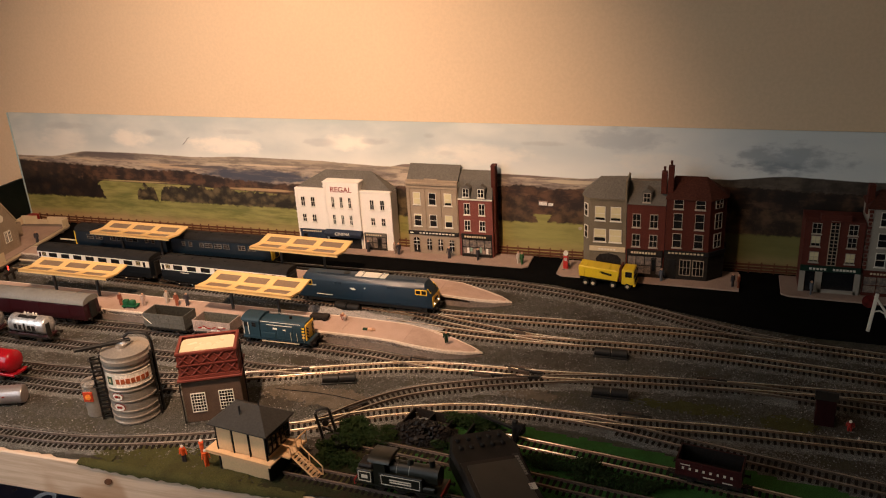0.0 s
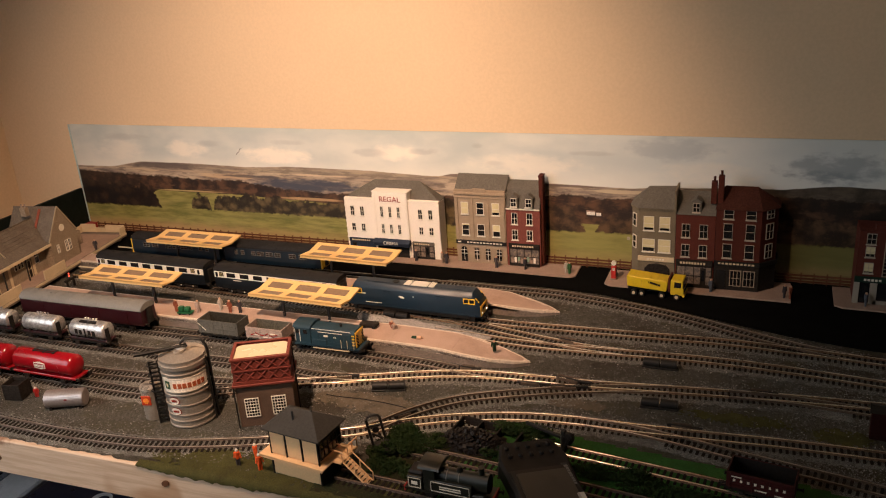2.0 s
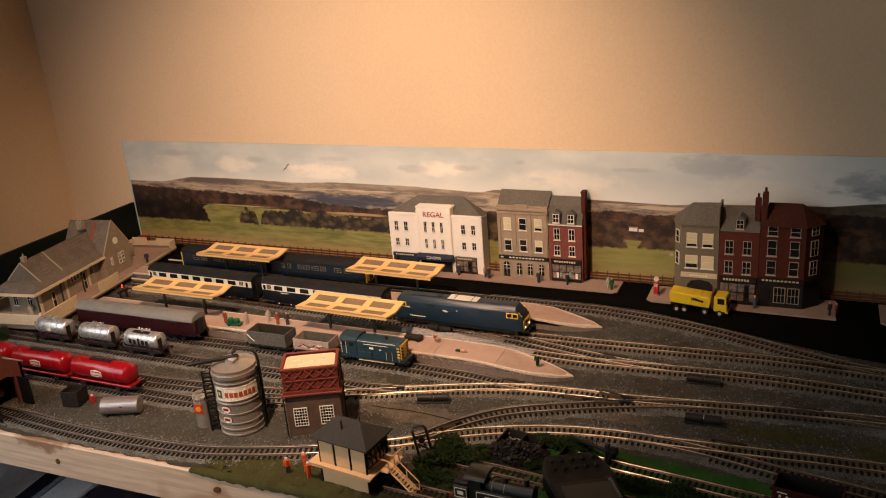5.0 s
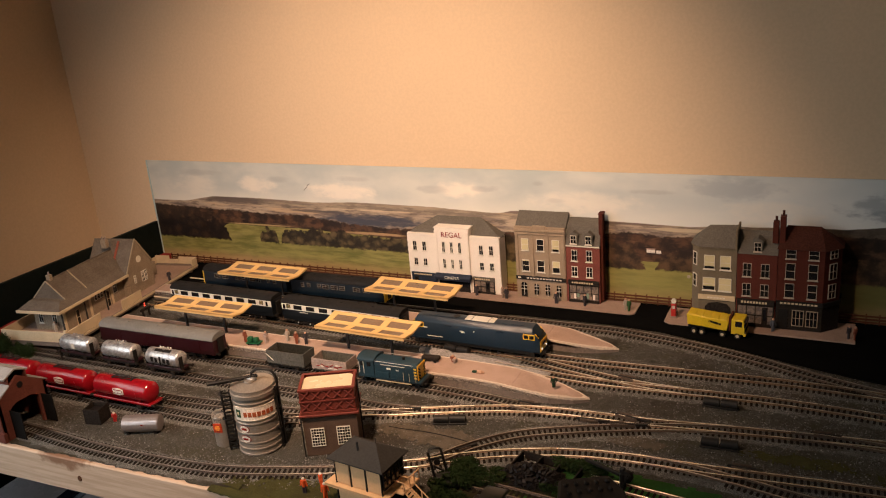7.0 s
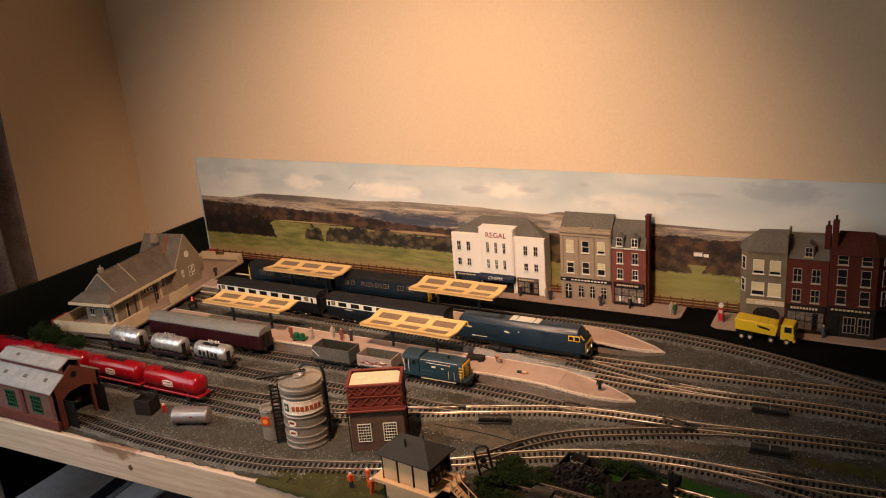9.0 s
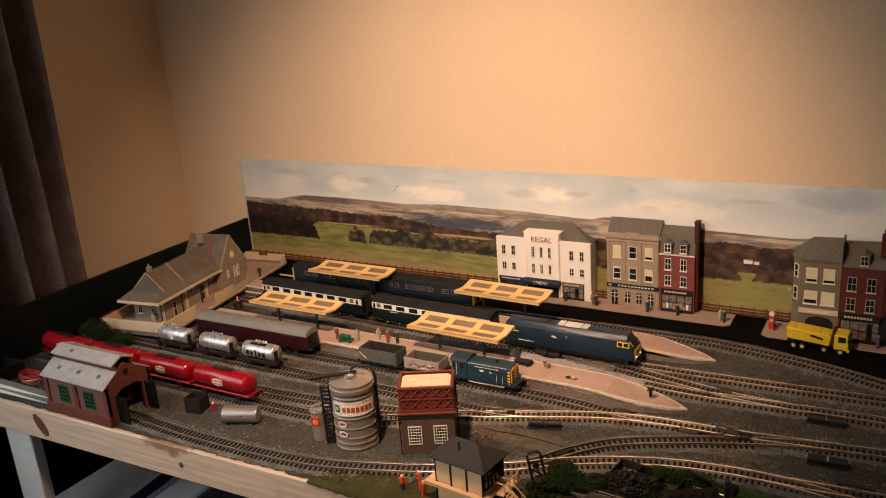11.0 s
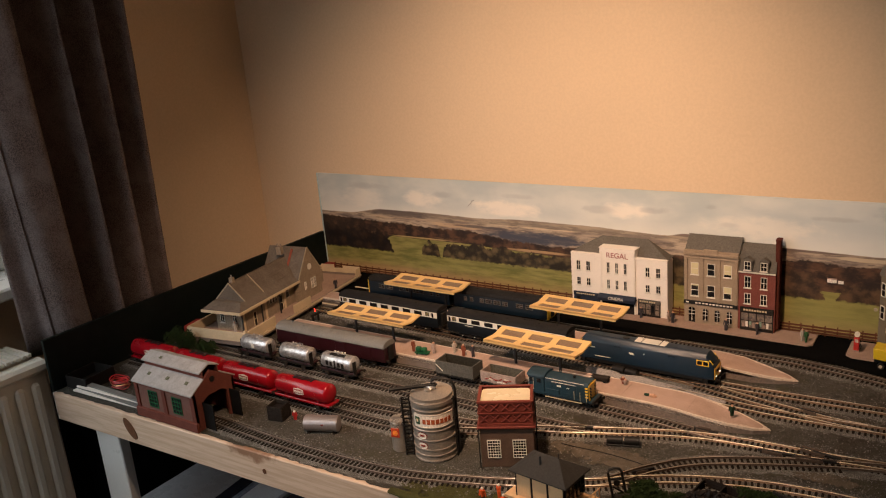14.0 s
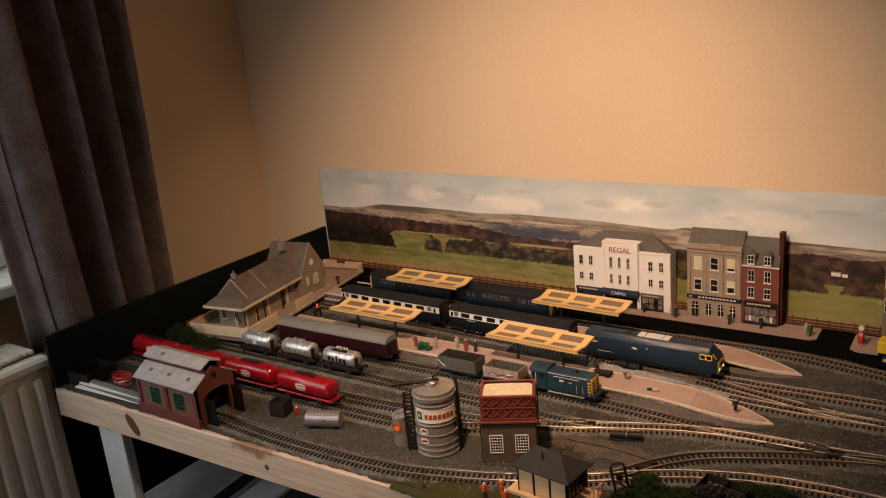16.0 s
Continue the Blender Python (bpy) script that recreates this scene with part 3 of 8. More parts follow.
    for cx, cz, rx, rz, k in ((0.15, 0.222, 0.06, 0.008, 0.5), (0.37, 0.212, 0.03, 0.007, 0.5), (0.56, 0.219, 0.04, 0.006, 0.45), (0.745, 0.203, 0.035, 0.009, 0.5), (0.86, 0.209, 0.03, 0.007, 0.6), (0.965, 0.222, 0.012, 0.005, 0.6), (1.18, 0.214, 0.045, 0.005, 0.5), (1.0, 0.19, 0.02, 0.005, 0.35)):
        pic = over(n.math("MULTIPLY", patch(cx, cz, rx * 1.15, rz * 1.2, 0.9, 1.0), k * 0.9), pic, (0.37, 0.40, 0.41))
    pic = over(n.math("MULTIPLY", patch(1.315, 0.226, 0.085, 0.026, 0.9, 0.9), 0.6), pic, (0.36, 0.42, 0.46))
    pic = over(n.math("MULTIPLY", patch(1.575, 0.200, 0.10, 0.030, 1.4, 1.0), 0.65), pic, (0.27, 0.315, 0.35))
    pic = over(n.math("MULTIPLY", patch(1.55, 0.186, 0.06, 0.012, 1.5, 1.0), 0.5), pic, (0.20, 0.235, 0.275))
    pic = over(n.math("MULTIPLY", patch(1.85, 0.20, 0.14, 0.035, 1.6, 0.8), 0.8), pic, (0.20, 0.24, 0.28))

    # far moor with pale strips
    ridge = outline((0.0, 0.153), (0.08, 0.153), (0.20, 0.167), (0.30, 0.167), (0.46, 0.164), (0.57, 0.168), (0.70, 0.167), (0.88, 0.161), (0.92, 0.167), (1.0, 0.162), (1.10, 0.156), (1.24, 0.153), (1.32, 0.158), (1.48, 0.162), (1.58, 0.171), (1.70, 0.167), (2.2, 0.16))
    hill = over(n.span(cut(1, 9, 9, 5), 0.38, 0.62), (0.19, 0.148, 0.126), (0.47, 0.375, 0.275))
    hill = over(n.span(cut(1, 5, 30, 5, 0.65), 0.48, 0.62, 0, 0.7), hill, (0.105, 0.080, 0.065))
    hill = over(n.span(cut(1, 11, 13, 4), 0.55, 0.64, 0, 0.75), hill, (0.50, 0.38, 0.25))
    hill = over(n.math("MULTIPLY", n.span(z, 0.146, 0.160), 0.45), hill, (0.25, 0.21, 0.15))
    hill = over(n.math("MULTIPLY", patch(0.24, 0.160, 0.12, 0.010, 0.8, 0.8), 0.85), hill, (0.10, 0.078, 0.075))
    hill = over(n.math("MULTIPLY", patch(0.41, 0.142, 0.09, 0.007, 1.2, 0.8), 0.8), hill, (0.52, 0.37, 0.23))
    hill = over(n.math("MULTIPLY", patch(0.60, 0.152, 0.12, 0.0022, 1.0, 0.8), 0.8), hill, (0.60, 0.47, 0.32))
    hill = over(n.math("MULTIPLY", patch(0.28, 0.150, 0.13, 0.002, 1.0, 0.8), 0.6), hill, (0.50, 0.38, 0.26))
    hill = over(n.math("MULTIPLY", n.math("MULTIPLY", patch(0.60, 0.130, 0.150, 0.016, 1.0, 0.7), n.span(cut(1, 9, 16, 5), 0.36, 0.52, 0.75, 1.0)), 1.0), hill, (0.060, 0.064, 0.085))
    hill = over(n.math("MULTIPLY", patch(0.47, 0.144, 0.10, 0.0035, 1.2, 0.6), 0.8), hill, (0.075, 0.065, 0.070))
    hill = over(n.math("MULTIPLY", patch(0.92, 0.164, 0.04, 0.0035, 0.8, 0.6), 0.8), hill, (0.14, 0.10, 0.085))
    hill = over(n.math("MULTIPLY", patch(1.10, 0.153, 0.11, 0.0030, 0.8, 0.6), 0.8), hill, (0.12, 0.085, 0.075))
    hill = over(n.math("MULTIPLY", patch(1.23, 0.146, 0.07, 0.0040, 0.5, 0.6), 0.85), hill, (0.55, 0.45, 0.31))
    # printed dark hillside, darkened further for the weak light at the right
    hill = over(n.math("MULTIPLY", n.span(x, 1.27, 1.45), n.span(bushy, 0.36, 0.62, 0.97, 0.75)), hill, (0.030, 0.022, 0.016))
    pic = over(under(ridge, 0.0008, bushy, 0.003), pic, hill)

    # brown woods with ragged tops
    wtop = outline((0.0, 0.142), (0.11, 0.139), (0.22, 0.136), (0.35, 0.132), (0.43, 0.134), (0.48, 0.127), (0.54, 0.120), (0.64, 0.116), (0.80, 0.118), (0.92, 0.124), (1.05, 0.126), (1.14, 0.137), (1.20, 0.132), (1.27, 0.136), (1.40, 0.148), (1.52, 0.150), (1.62, 0.146), (2.2, 0.148))
    shaken = n.t.nodes.new("ShaderNodeVectorMath")
    shaken.operation = "MULTIPLY_ADD"
    n.set(shaken.inputs[0], n.coords("Object"))
    shaken.inputs[1].default_value = (1.0, 0.0, 1.25)
    n.set(shaken.inputs[2], n.math("MULTIPLY", n.math("SUBTRACT", leafy, 0.5), 0.014))
    lumps = cut(1, 1.2, 40, 5, 0.62)
    round_trees = n.math("ADD", n.math("MULTIPLY", n.puffs(shaken.outputs[0], 38), 0.30), n.math("MULTIPLY", n.math("SUBTRACT", 0.95, lumps), 0.70))
    round_bushes = n.math("ADD", n.math("MULTIPLY", n.puffs(shaken.outputs[0], 55), 0.42), n.math("MULTIPLY", n.math("SUBTRACT", 0.95, lumps), 0.58))
    wood = over(n.span(round_trees, 0.30, 0.56), (0.120, 0.060, 0.033), (0.020, 0.012, 0.009))
    wood = over(n.span(leafy, 0.52, 0.72, 0, 0.45), wood, (0.120, 0.066, 0.035))
    wood = over(n.span(cut(1, 5, 16, 4, 0.55), 0.55, 0.68, 0, 0.55), wood, (0.190, 0.110, 0.062))
    wood = over(n.span(cut(1, 4, 22, 4, 0.6), 0.48, 0.36, 0, 0.7), wood, (0.020, 0.012, 0.011))
    wood = over(n.span(twigs, 0.56, 0.72, 0, 0.25), wood, (0.17, 0.10, 0.055))
    wood = over(both(n.span(x, 0.30, 0.06), n.span(bushy, 0.60, 0.40, 0.3, 0.9)), wood, (0.022, 0.015, 0.010))
    # right-hand woods: dark print plus the dim end's shade in the colour
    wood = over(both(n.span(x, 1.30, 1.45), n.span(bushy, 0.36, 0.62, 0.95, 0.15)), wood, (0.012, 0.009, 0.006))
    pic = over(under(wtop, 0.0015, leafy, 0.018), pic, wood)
    pic = over(n.math("MULTIPLY", patch(0.605, 0.1010, 0.095, 0.0040, 0.6, 0.8), 0.9), pic, (0.44, 0.29, 0.15))
    pic = over(n.math("MULTIPLY", patch(0.30, 0.1050, 0.11, 0.0022, 0.5, 0.8), 0.8), pic, (0.46, 0.33, 0.16))

    # field
    ftop = outline((0.0, 0.070), (0.17, 0.074), (0.215, 0.103), (0.31, 0.103), (0.42, 0.102), (0.54, 0.098), (0.70, 0.092), (0.90, 0.084), (1.08, 0.082), (1.25, 0.083), (1.40, 0.076), (1.60, 0.070), (2.2, 0.07))
    field = over(n.span(cut(1, 6, 14, 6, 0.65), 0.34, 0.66), (0.140, 0.140, 0.036), (0.29, 0.262, 0.080))
    field = over(n.span(cut(1, 12, 6, 4), 0.50, 0.68, 0, 0.65), field, (0.33, 0.28, 0.10))
    field = over(n.span(x, 0.95, 1.15, 0, 0.5), field, (0.27, 0.25, 0.075))
    # field darkened to the right, the dim end's shade put into colour
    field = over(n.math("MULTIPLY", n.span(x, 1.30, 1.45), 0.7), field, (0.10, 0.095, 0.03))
    field = over(n.math("MULTIPLY", n.span(n.math("ADD", z, n.math("MULTIPLY", bushy, 0.016)), 0.026, 0.046, 0.85, 0.0), n.span(x, 0.85, 0.2, 0.35, 1.0)), field, (0.40, 0.25, 0.12))
    pic = over(under(ftop, 0.001, bushy, 0.006), pic, field)

    # hedges and trees standing in the field, each with a foot and an uneven crown
    crown = over(n.span(round_bushes, 0.26, 0.58), (0.135, 0.098, 0.047), (0.018, 0.013, 0.007))
    crown = over(n.span(leafy, 0.50, 0.70, 0, 0.5), crown, (0.095, 0.072, 0.032))
    crown = over(n.span(twigs, 0.56, 0.70, 0, 0.35), crown, (0.15, 0.115, 0.055))
    crown = over(n.span(twigs, 0.44, 0.32, 0, 0.5), crown, (0.010, 0.008, 0.005))
    gloom = over(n.span(round_trees, 0.28, 0.56), (0.042, 0.024, 0.014), (0.009, 0.006, 0.005))
    gloom = over(n.span(twigs, 0.56, 0.70, 0, 0.35), gloom, (0.085, 0.048, 0.026))
    ruddy = over(n.span(round_trees, 0.28, 0.58), (0.125, 0.072, 0.038), (0.022, 0.014, 0.009))
    ruddy = over(n.span(bushy, 0.52, 0.70, 0, 0.5), ruddy, (0.16, 0.092, 0.045))
    ruddy = over(n.span(twigs, 0.56, 0.70, 0, 0.35), ruddy, (0.18, 0.105, 0.052))
    clump = n.math("ADD", n.math("MULTIPLY", cut(1, 1, 48, 3, 0.6), 0.75), n.math("MULTIPLY", twigs, 0.25))
    for stops, foot, tone in (
        (((0.0, 0.128), (0.03, 0.118), (0.07, 0.108), (0.125, 0.118), (0.155, 0.106), (0.175, 0.112), (0.20, 0.096), (0.225, 0.050)), 0.064, gloom),
        (((0.290, 0.045), (0.305, 0.090), (0.325, 0.100), (0.343, 0.092), (0.352, 0.050), (0.362, 0.090), (0.385, 0.099), (0.418, 0.094), (0.449, 0.105), (0.480, 0.094), (0.526, 0.104), (0.556, 0.092), (0.605, 0.095), (0.68, 0.095), (0.76, 0.10), (0.84, 0.095), (0.90, 0.116), (0.96, 0.105), (0.98, 0.05)), 0.065, crown),
        (((1.084, 0.05), (1.092, 0.104), (1.115, 0.122), (1.138, 0.116), (1.152, 0.096), (1.178, 0.05)), 0.067, ruddy),
        (((1.176, 0.05), (1.194, 0.092), (1.213, 0.103), (1.24, 0.096), (1.27, 0.099), (1.35, 0.10), (1.44, 0.105), (1.50, 0.11), (1.7, 0.10), (2.2, 0.10)), 0.069, ruddy)):
        shape = under(outline(*stops), 0.0022, clump, 0.062)
        ground_line = n.span(n.math("SUBTRACT", z, n.math("ADD", n.math("MULTIPLY", leafy, 0.016), foot - 0.009)), -0.0025, 0.0025)
        pic = over(both(shape, ground_line), pic, tone)
    return n.surface(pic, n.span(cloud, 0.3, 0.7, 0.45, 0.55))


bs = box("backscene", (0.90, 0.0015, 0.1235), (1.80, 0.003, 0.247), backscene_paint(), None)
bs.location = (0.0, 0.8015, 0.0)
tagged(bs, "printed countryside backscene of fields and cloudy sky", "backdrop", kind="structure")
bs2 = box("backscene", (0.18, 0.0015, 0.1235), (0.36, 0.003, 0.247), bs.data.materials[0], None)
bs2.location = (1.7997, 0.8022, 0.0)
tagged(bs2, "printed countryside backscene of fields and cloudy sky", "backdrop", kind="structure")
edge = box("backscene_edge", (-0.0012, 0.8010, 0.1235), (0.0022, 0.004, 0.247), paint("pale_blue_edge", (0.45, 0.58, 0.60), 0.6), None)
tagged(edge, "pale blue edging strip of the backscene", "trim", kind="structure")
bird = thing("printed_bird", "tiny dark gull printed on the backscene sky", "backdrop", (0.445, 0.7998, 0.197), kind="structure")
pipe("wing", [(-0.0085, 0, -0.0065), (-0.0050, 0, -0.0028), (-0.0015, 0, -0.0010), (0.0, 0, 0.0005)], 0.00045, DIRTY, bird)
pipe("wing", [(0.0, 0, 0.0005), (0.0008, 0, 0.0038), (0.0035, 0, 0.0062), (0.0080, 0, 0.0078)], 0.00045, DIRTY, bird)
PLATFORM_PALE = paint("printed_white", (0.80, 0.74, 0.66), 0.6)
cot = thing("printed_cottage", "small white cottage printed on the backscene", "backdrop", (1.180, 0.7998, 0.105), kind="structure")
box("gable", (-0.004, 0, -0.001), (0.015, 0.0006, 0.0065), PLATFORM_PALE, cot)
box("gable", (0.010, 0, -0.002), (0.009, 0.0006, 0.0055), PLATFORM_PALE, cot)
box("roof_strip", (-0.004, 0, 0.003), (0.016, 0.0008, 0.0022), PLATFORM, cot)


# ---- ground ----
def ground_sheet(name, inside, x0, x1, y0, y1, z, material, rough, cell, label, category="ground"):
    """A sheet of scenery with small humps, kept where inside(x, y) says."""
    nx, ny = int((x1 - x0) / cell), int((y1 - y0) / cell)
    verts, index, faces = [], {}, []

    def at(i, j):
        if (i, j) not in index:
            px, py = x0 + i * cell, y0 + j * cell
            py = max(py, front(px) + 0.006 + 0.004 * noise.noise(Vector((px * 90, 0.5, 9))))
            h = noise.noise(Vector((px * 60, py * 60, 3))) + 0.6 * noise.noise(Vector((px * 190, py * 190, 7)))
            index[i, j] = len(verts)
            verts.append((px, py, z + rough * h))
        return index[i, j]

    for i in range(nx):
        for j in range(ny):
            if inside(x0 + (i + 0.5) * cell, y0 + (j + 0.5) * cell):
                faces.append((at(i, j), at(i + 1, j), at(i + 1, j + 1), at(i, j + 1)))
    ob = mesh_part(name, verts, faces, material, None)
    smooth(ob, 80)
    return tagged(ob, label, category, kind="structure")


ground_sheet("ground", lambda x, y: y > front(x) - 0.004, 0.001, 2.145, 0.03, 0.798, -0.0008, BALLAST, 0.0007, 0.006, "dirty grey brown ash and ballast ground")


def blob(cx, cy, rx, ry, seed):
    def inside(x, y):
        d = ((x - cx) / rx) ** 2 + ((y - cy) / ry) ** 2
        return d < 1 + 0.7 * noise.noise(Vector((x * 45, y * 45, seed))) + 0.9 * noise.noise(Vector((x * 260, y * 260, seed))) and y > front(x) - 0.002
    return inside


ground_sheet("grass_patch", blob(0.91, 0.088, 0.15, 0.027, 1.5), 0.70, 1.12, 0.04, 0.16, 0.0010, SCRUB, 0.0012, 0.0025, "scrubby olive grass by the front siding")
ground_sheet("earth_patch", lambda x, y: 1.00 < x < 1.24 and front(x) + 0.003 < y < 0.240 + 0.008 * noise.noise(Vector((x * 50, y * 50, 1))) and y < 0.13 + 0.9 * max(0.0, x - 1.03), 0.98, 1.26, 0.06, 0.26, 0.0012, UNDERGROWTH, 0.0012, 0.004, "dark leafy earth below the bushes")
ground_sheet("grass_patch", lambda x, y: 1.165 + 0.05 * noise.noise(Vector((x * 30, y * 30, 2))) < x and front(x) + 0.003 < y < 0.262 - 0.11 * max(0, x - 1.2) + 0.006 * noise.noise(Vector((x * 50, y * 50, 1))) and y < 0.13 + 0.9 * max(0.0, x - 1.03), 1.0, 2.14, 0.06, 0.27, 0.0016, GRASS, 0.0008, 0.005, "bright green static grass between the front sidings")
ground_sheet("grass_patch", blob(1.455, 0.345, 0.06, 0.014, 4.5), 1.35, 1.55, 0.31, 0.38, 0.0010, SCRUB, 0.0012, 0.0025, "tuft of olive grass among the ballast")
ground_sheet("grass_patch", blob(1.57, 0.335, 0.035, 0.016, 6.5), 1.5, 1.65, 0.30, 0.38, 0.0010, SCRUB, 0.0012, 0.0025, "tuft of olive grass among the ballast")

ground_sheet("earth_patch", blob(0.985, 0.262, 0.075, 0.024, 8.5), 0.86, 1.12, 0.20, 0.32, 0.0004, EARTH, 0.0006, 0.0025, "bare dusty brown earth between the tracks")
ground_sheet("earth_patch", blob(1.255, 0.332, 0.035, 0.014, 9.5), 1.18, 1.33, 0.29, 0.37, 0.0004, EARTH, 0.0006, 0.0025, "bare dusty brown earth between the tracks")



def grass_fringe(x0, x1):
    """Ragged grass hanging over the top edge of the front plank."""
    verts, faces = [], []
    n = int((x1 - x0) / 0.002)
    for i in range(n + 1):
        px = x0 + (x1 - x0) * i / n
        taper = math.sin(math.pi * i / n) ** 0.4
        drop = (0.0062 + 0.0032 * noise.noise(Vector((px * 160, 1.5, 3)))) * taper
        f = front(px)
        verts += [(px, f + 0.0085, 0.0014), (px, f + 0.0005, 0.0014 * taper), (px, f - 0.0018, -0.001 - 0.4 * drop), (px, f - 0.0016, -0.001 - drop)]
    for i in range(n):
        faces += [(i * 4 + j, i * 4 + j + 4, i * 4 + j + 5, i * 4 + j + 1) for j in range(3)]
    ob = smooth(mesh_part("grass_fringe", verts, faces, SCRUB, None), 80)
    tagged(ob, "scrubby olive grass hanging over the plank edge", "ground", kind="structure")


grass_fringe(0.76, 1.06)

road = prism("road", [(0.10, 0.628), (0.90, 0.628), (0.94, 0.690), (1.13, 0.690), (1.22, 0.680), (1.337, 0.647), (1.42, 0.620), (1.52, 0.590), (1.62, 0.572), (2.14, 0.565), (2.14, 0.797), (0.10, 0.797)], 0.0003, 0.0022, ROAD, None, axis="z")
tagged(road, "matt black card road along the back", "road", kind="structure")


def pavement(outline, label="pale pink card pavement with a raised kerb"):
    ob = prism("pavement", outline, 0.0024, 0.0052, PAVE, None, 0.0003, axis="z")
    return tagged(ob, label, "pavement", kind="structure")


pavement([(0.66, 0.742), (1.150, 0.735), (1.160, 0.742), (1.160, 0.79), (0.66, 0.79)])
pavement([(1.215, 0.722), (1.225, 0.714), (1.515, 0.708), (1.515, 0.785), (1.215, 0.785)])
pavement([(1.578, 0.712), (1.59, 0.704), (2.1, 0.692), (2.1, 0.785), (1.578, 0.785)])

# ---- fence ----
fence = thing("fence", "brown post and rail fence along the backscene", "fence")
FX0, FX1 = 0.03, 2.1
for i in range(int((FX1 - FX0) / 0.020)):
    box("post", (FX0 + i * 0.020, 0.793, 0.011), (0.0018, 0.0018, 0.022), FENCE, fence)
for z in (0.007, 0.0125, 0.018):
    box("rail", ((FX0 + FX1) / 2, 0.7915, z), (FX1 - FX0, 0.0010, 0.0030), FENCE, fence)


# ---- platforms ----
def platform(name, outline, label, joints):
    th = thing(name, label, "platform", kind="structure")
    prism("wall", outline, -0.001, 0.0155, PLAT_SIDE, th, axis="z")
    x0, x1 = min(p[0] for p in outline), max(p[0] for p in outline)

    def width(x):
        ys = []
        for (ax, ay), (bx, by) in zip(outline, outline[1:] + outline[:1]):
            if (ax - x) * (bx - x) <= 0 and ax != bx:
                ys.append(ay + (by - ay) * (x - ax) / (bx - ax))
        return min(ys), max(ys)

    # pale edge stones run round the outline as a narrow strip
    inner = []
    for px, py in outline:
        mid = sum(width(px)) / 2
        side = 0 if abs(px - x1) < 0.001 else (1 if py < mid else -1)
        inner.append((px - (0.014 if side == 0 else 0.0), py + 0.0055 * side))
    k = len(outline)
    verts = [(px, py, 0.0100) for px, py in outline] + [(px, py, 0.0181) for px, py in outline] + [(px, py, 0.0181) for px, py in inner]
    faces = [(r + i, r + (i + 1) % k, r + k + (i + 1) % k, r + k + i) for r in (0, k) for i in range(k)]
    mesh_part("edging", verts, faces, EDGE, th, "pale edge stones")
    cuts = [x0 + 0.002 + (x1 - 0.012 - x0) * i / joints for i in range(joints + 1)]
    for a, b in zip(cuts, cuts[1:]):
        bm = bmesh.new()
        (l0, h0), (l1, h1) = width(a), width(b - 0.0006)
        g = 0.0035
        e = b - 0.0005
        low = [(px, py + g) for px, py in outline if a < px < e and py < sum(width(px)) / 2]
        high = [(px, py - g) for px, py in outline if a < px < e and py > sum(width(px)) / 2]
        base = [(a, l0 + g)] + sorted(low) + [(e, l1 + g), (e, h1 - g)] + sorted(high)[::-1] + [(a, h0 - g)]
        lo = [bm.verts.new((*p, 0.0179)) for p in base]
        hi = [bm.verts.new((*p, 0.0186)) for p in base]
        bm.faces.new(hi)
        for i in range(len(lo)):
            k = (i + 1) % len(lo)
            bm.faces.new((lo[i], lo[k], hi[k], hi[i]))
        part("paving_panel", bm, PLATFORM, th)
    # the tip slopes down to the ballast
    for ob in th.children:
        for vert in ob.data.vertices:
            u = min(1.0, max(0.0, (vert.co.x - (x1 - 0.125)) / 0.125))
            if vert.co.z > 0.001:
                vert.co.z *= 1 - 0.74 * u * u
                if ob.name.startswith("wall"):
                    vert.co.z -= 0.0034 * u
    return th


platform("platform", [(0.215, 0.397), (0.62, 0.401), (0.941, 0.404), (1.0, 0.403), (1.035, 0.3995), (1.072, 0.394), (1.111, 0.395), (1.146, 0.406), (1.167, 0.419), (1.150, 0.428), (1.122, 0.437), (1.081, 0.449), (1.036, 0.458), (0.95, 0.462), (0.215, 0.462)], "pink paved station platform with ramped tip", 9)
platform("platform", [(0.17, 0.584), (0.9, 0.574), (1.048, 0.569), (1.103, 0.569), (1.137, 0.577), (1.168, 0.592), (1.150, 0.602), (1.124, 0.610), (1.075, 0.624), (1.03, 0.628), (0.97, 0.622), (0.90, 0.617), (0.17, 0.622)], "pink paved island platform with ramped tip", 9)


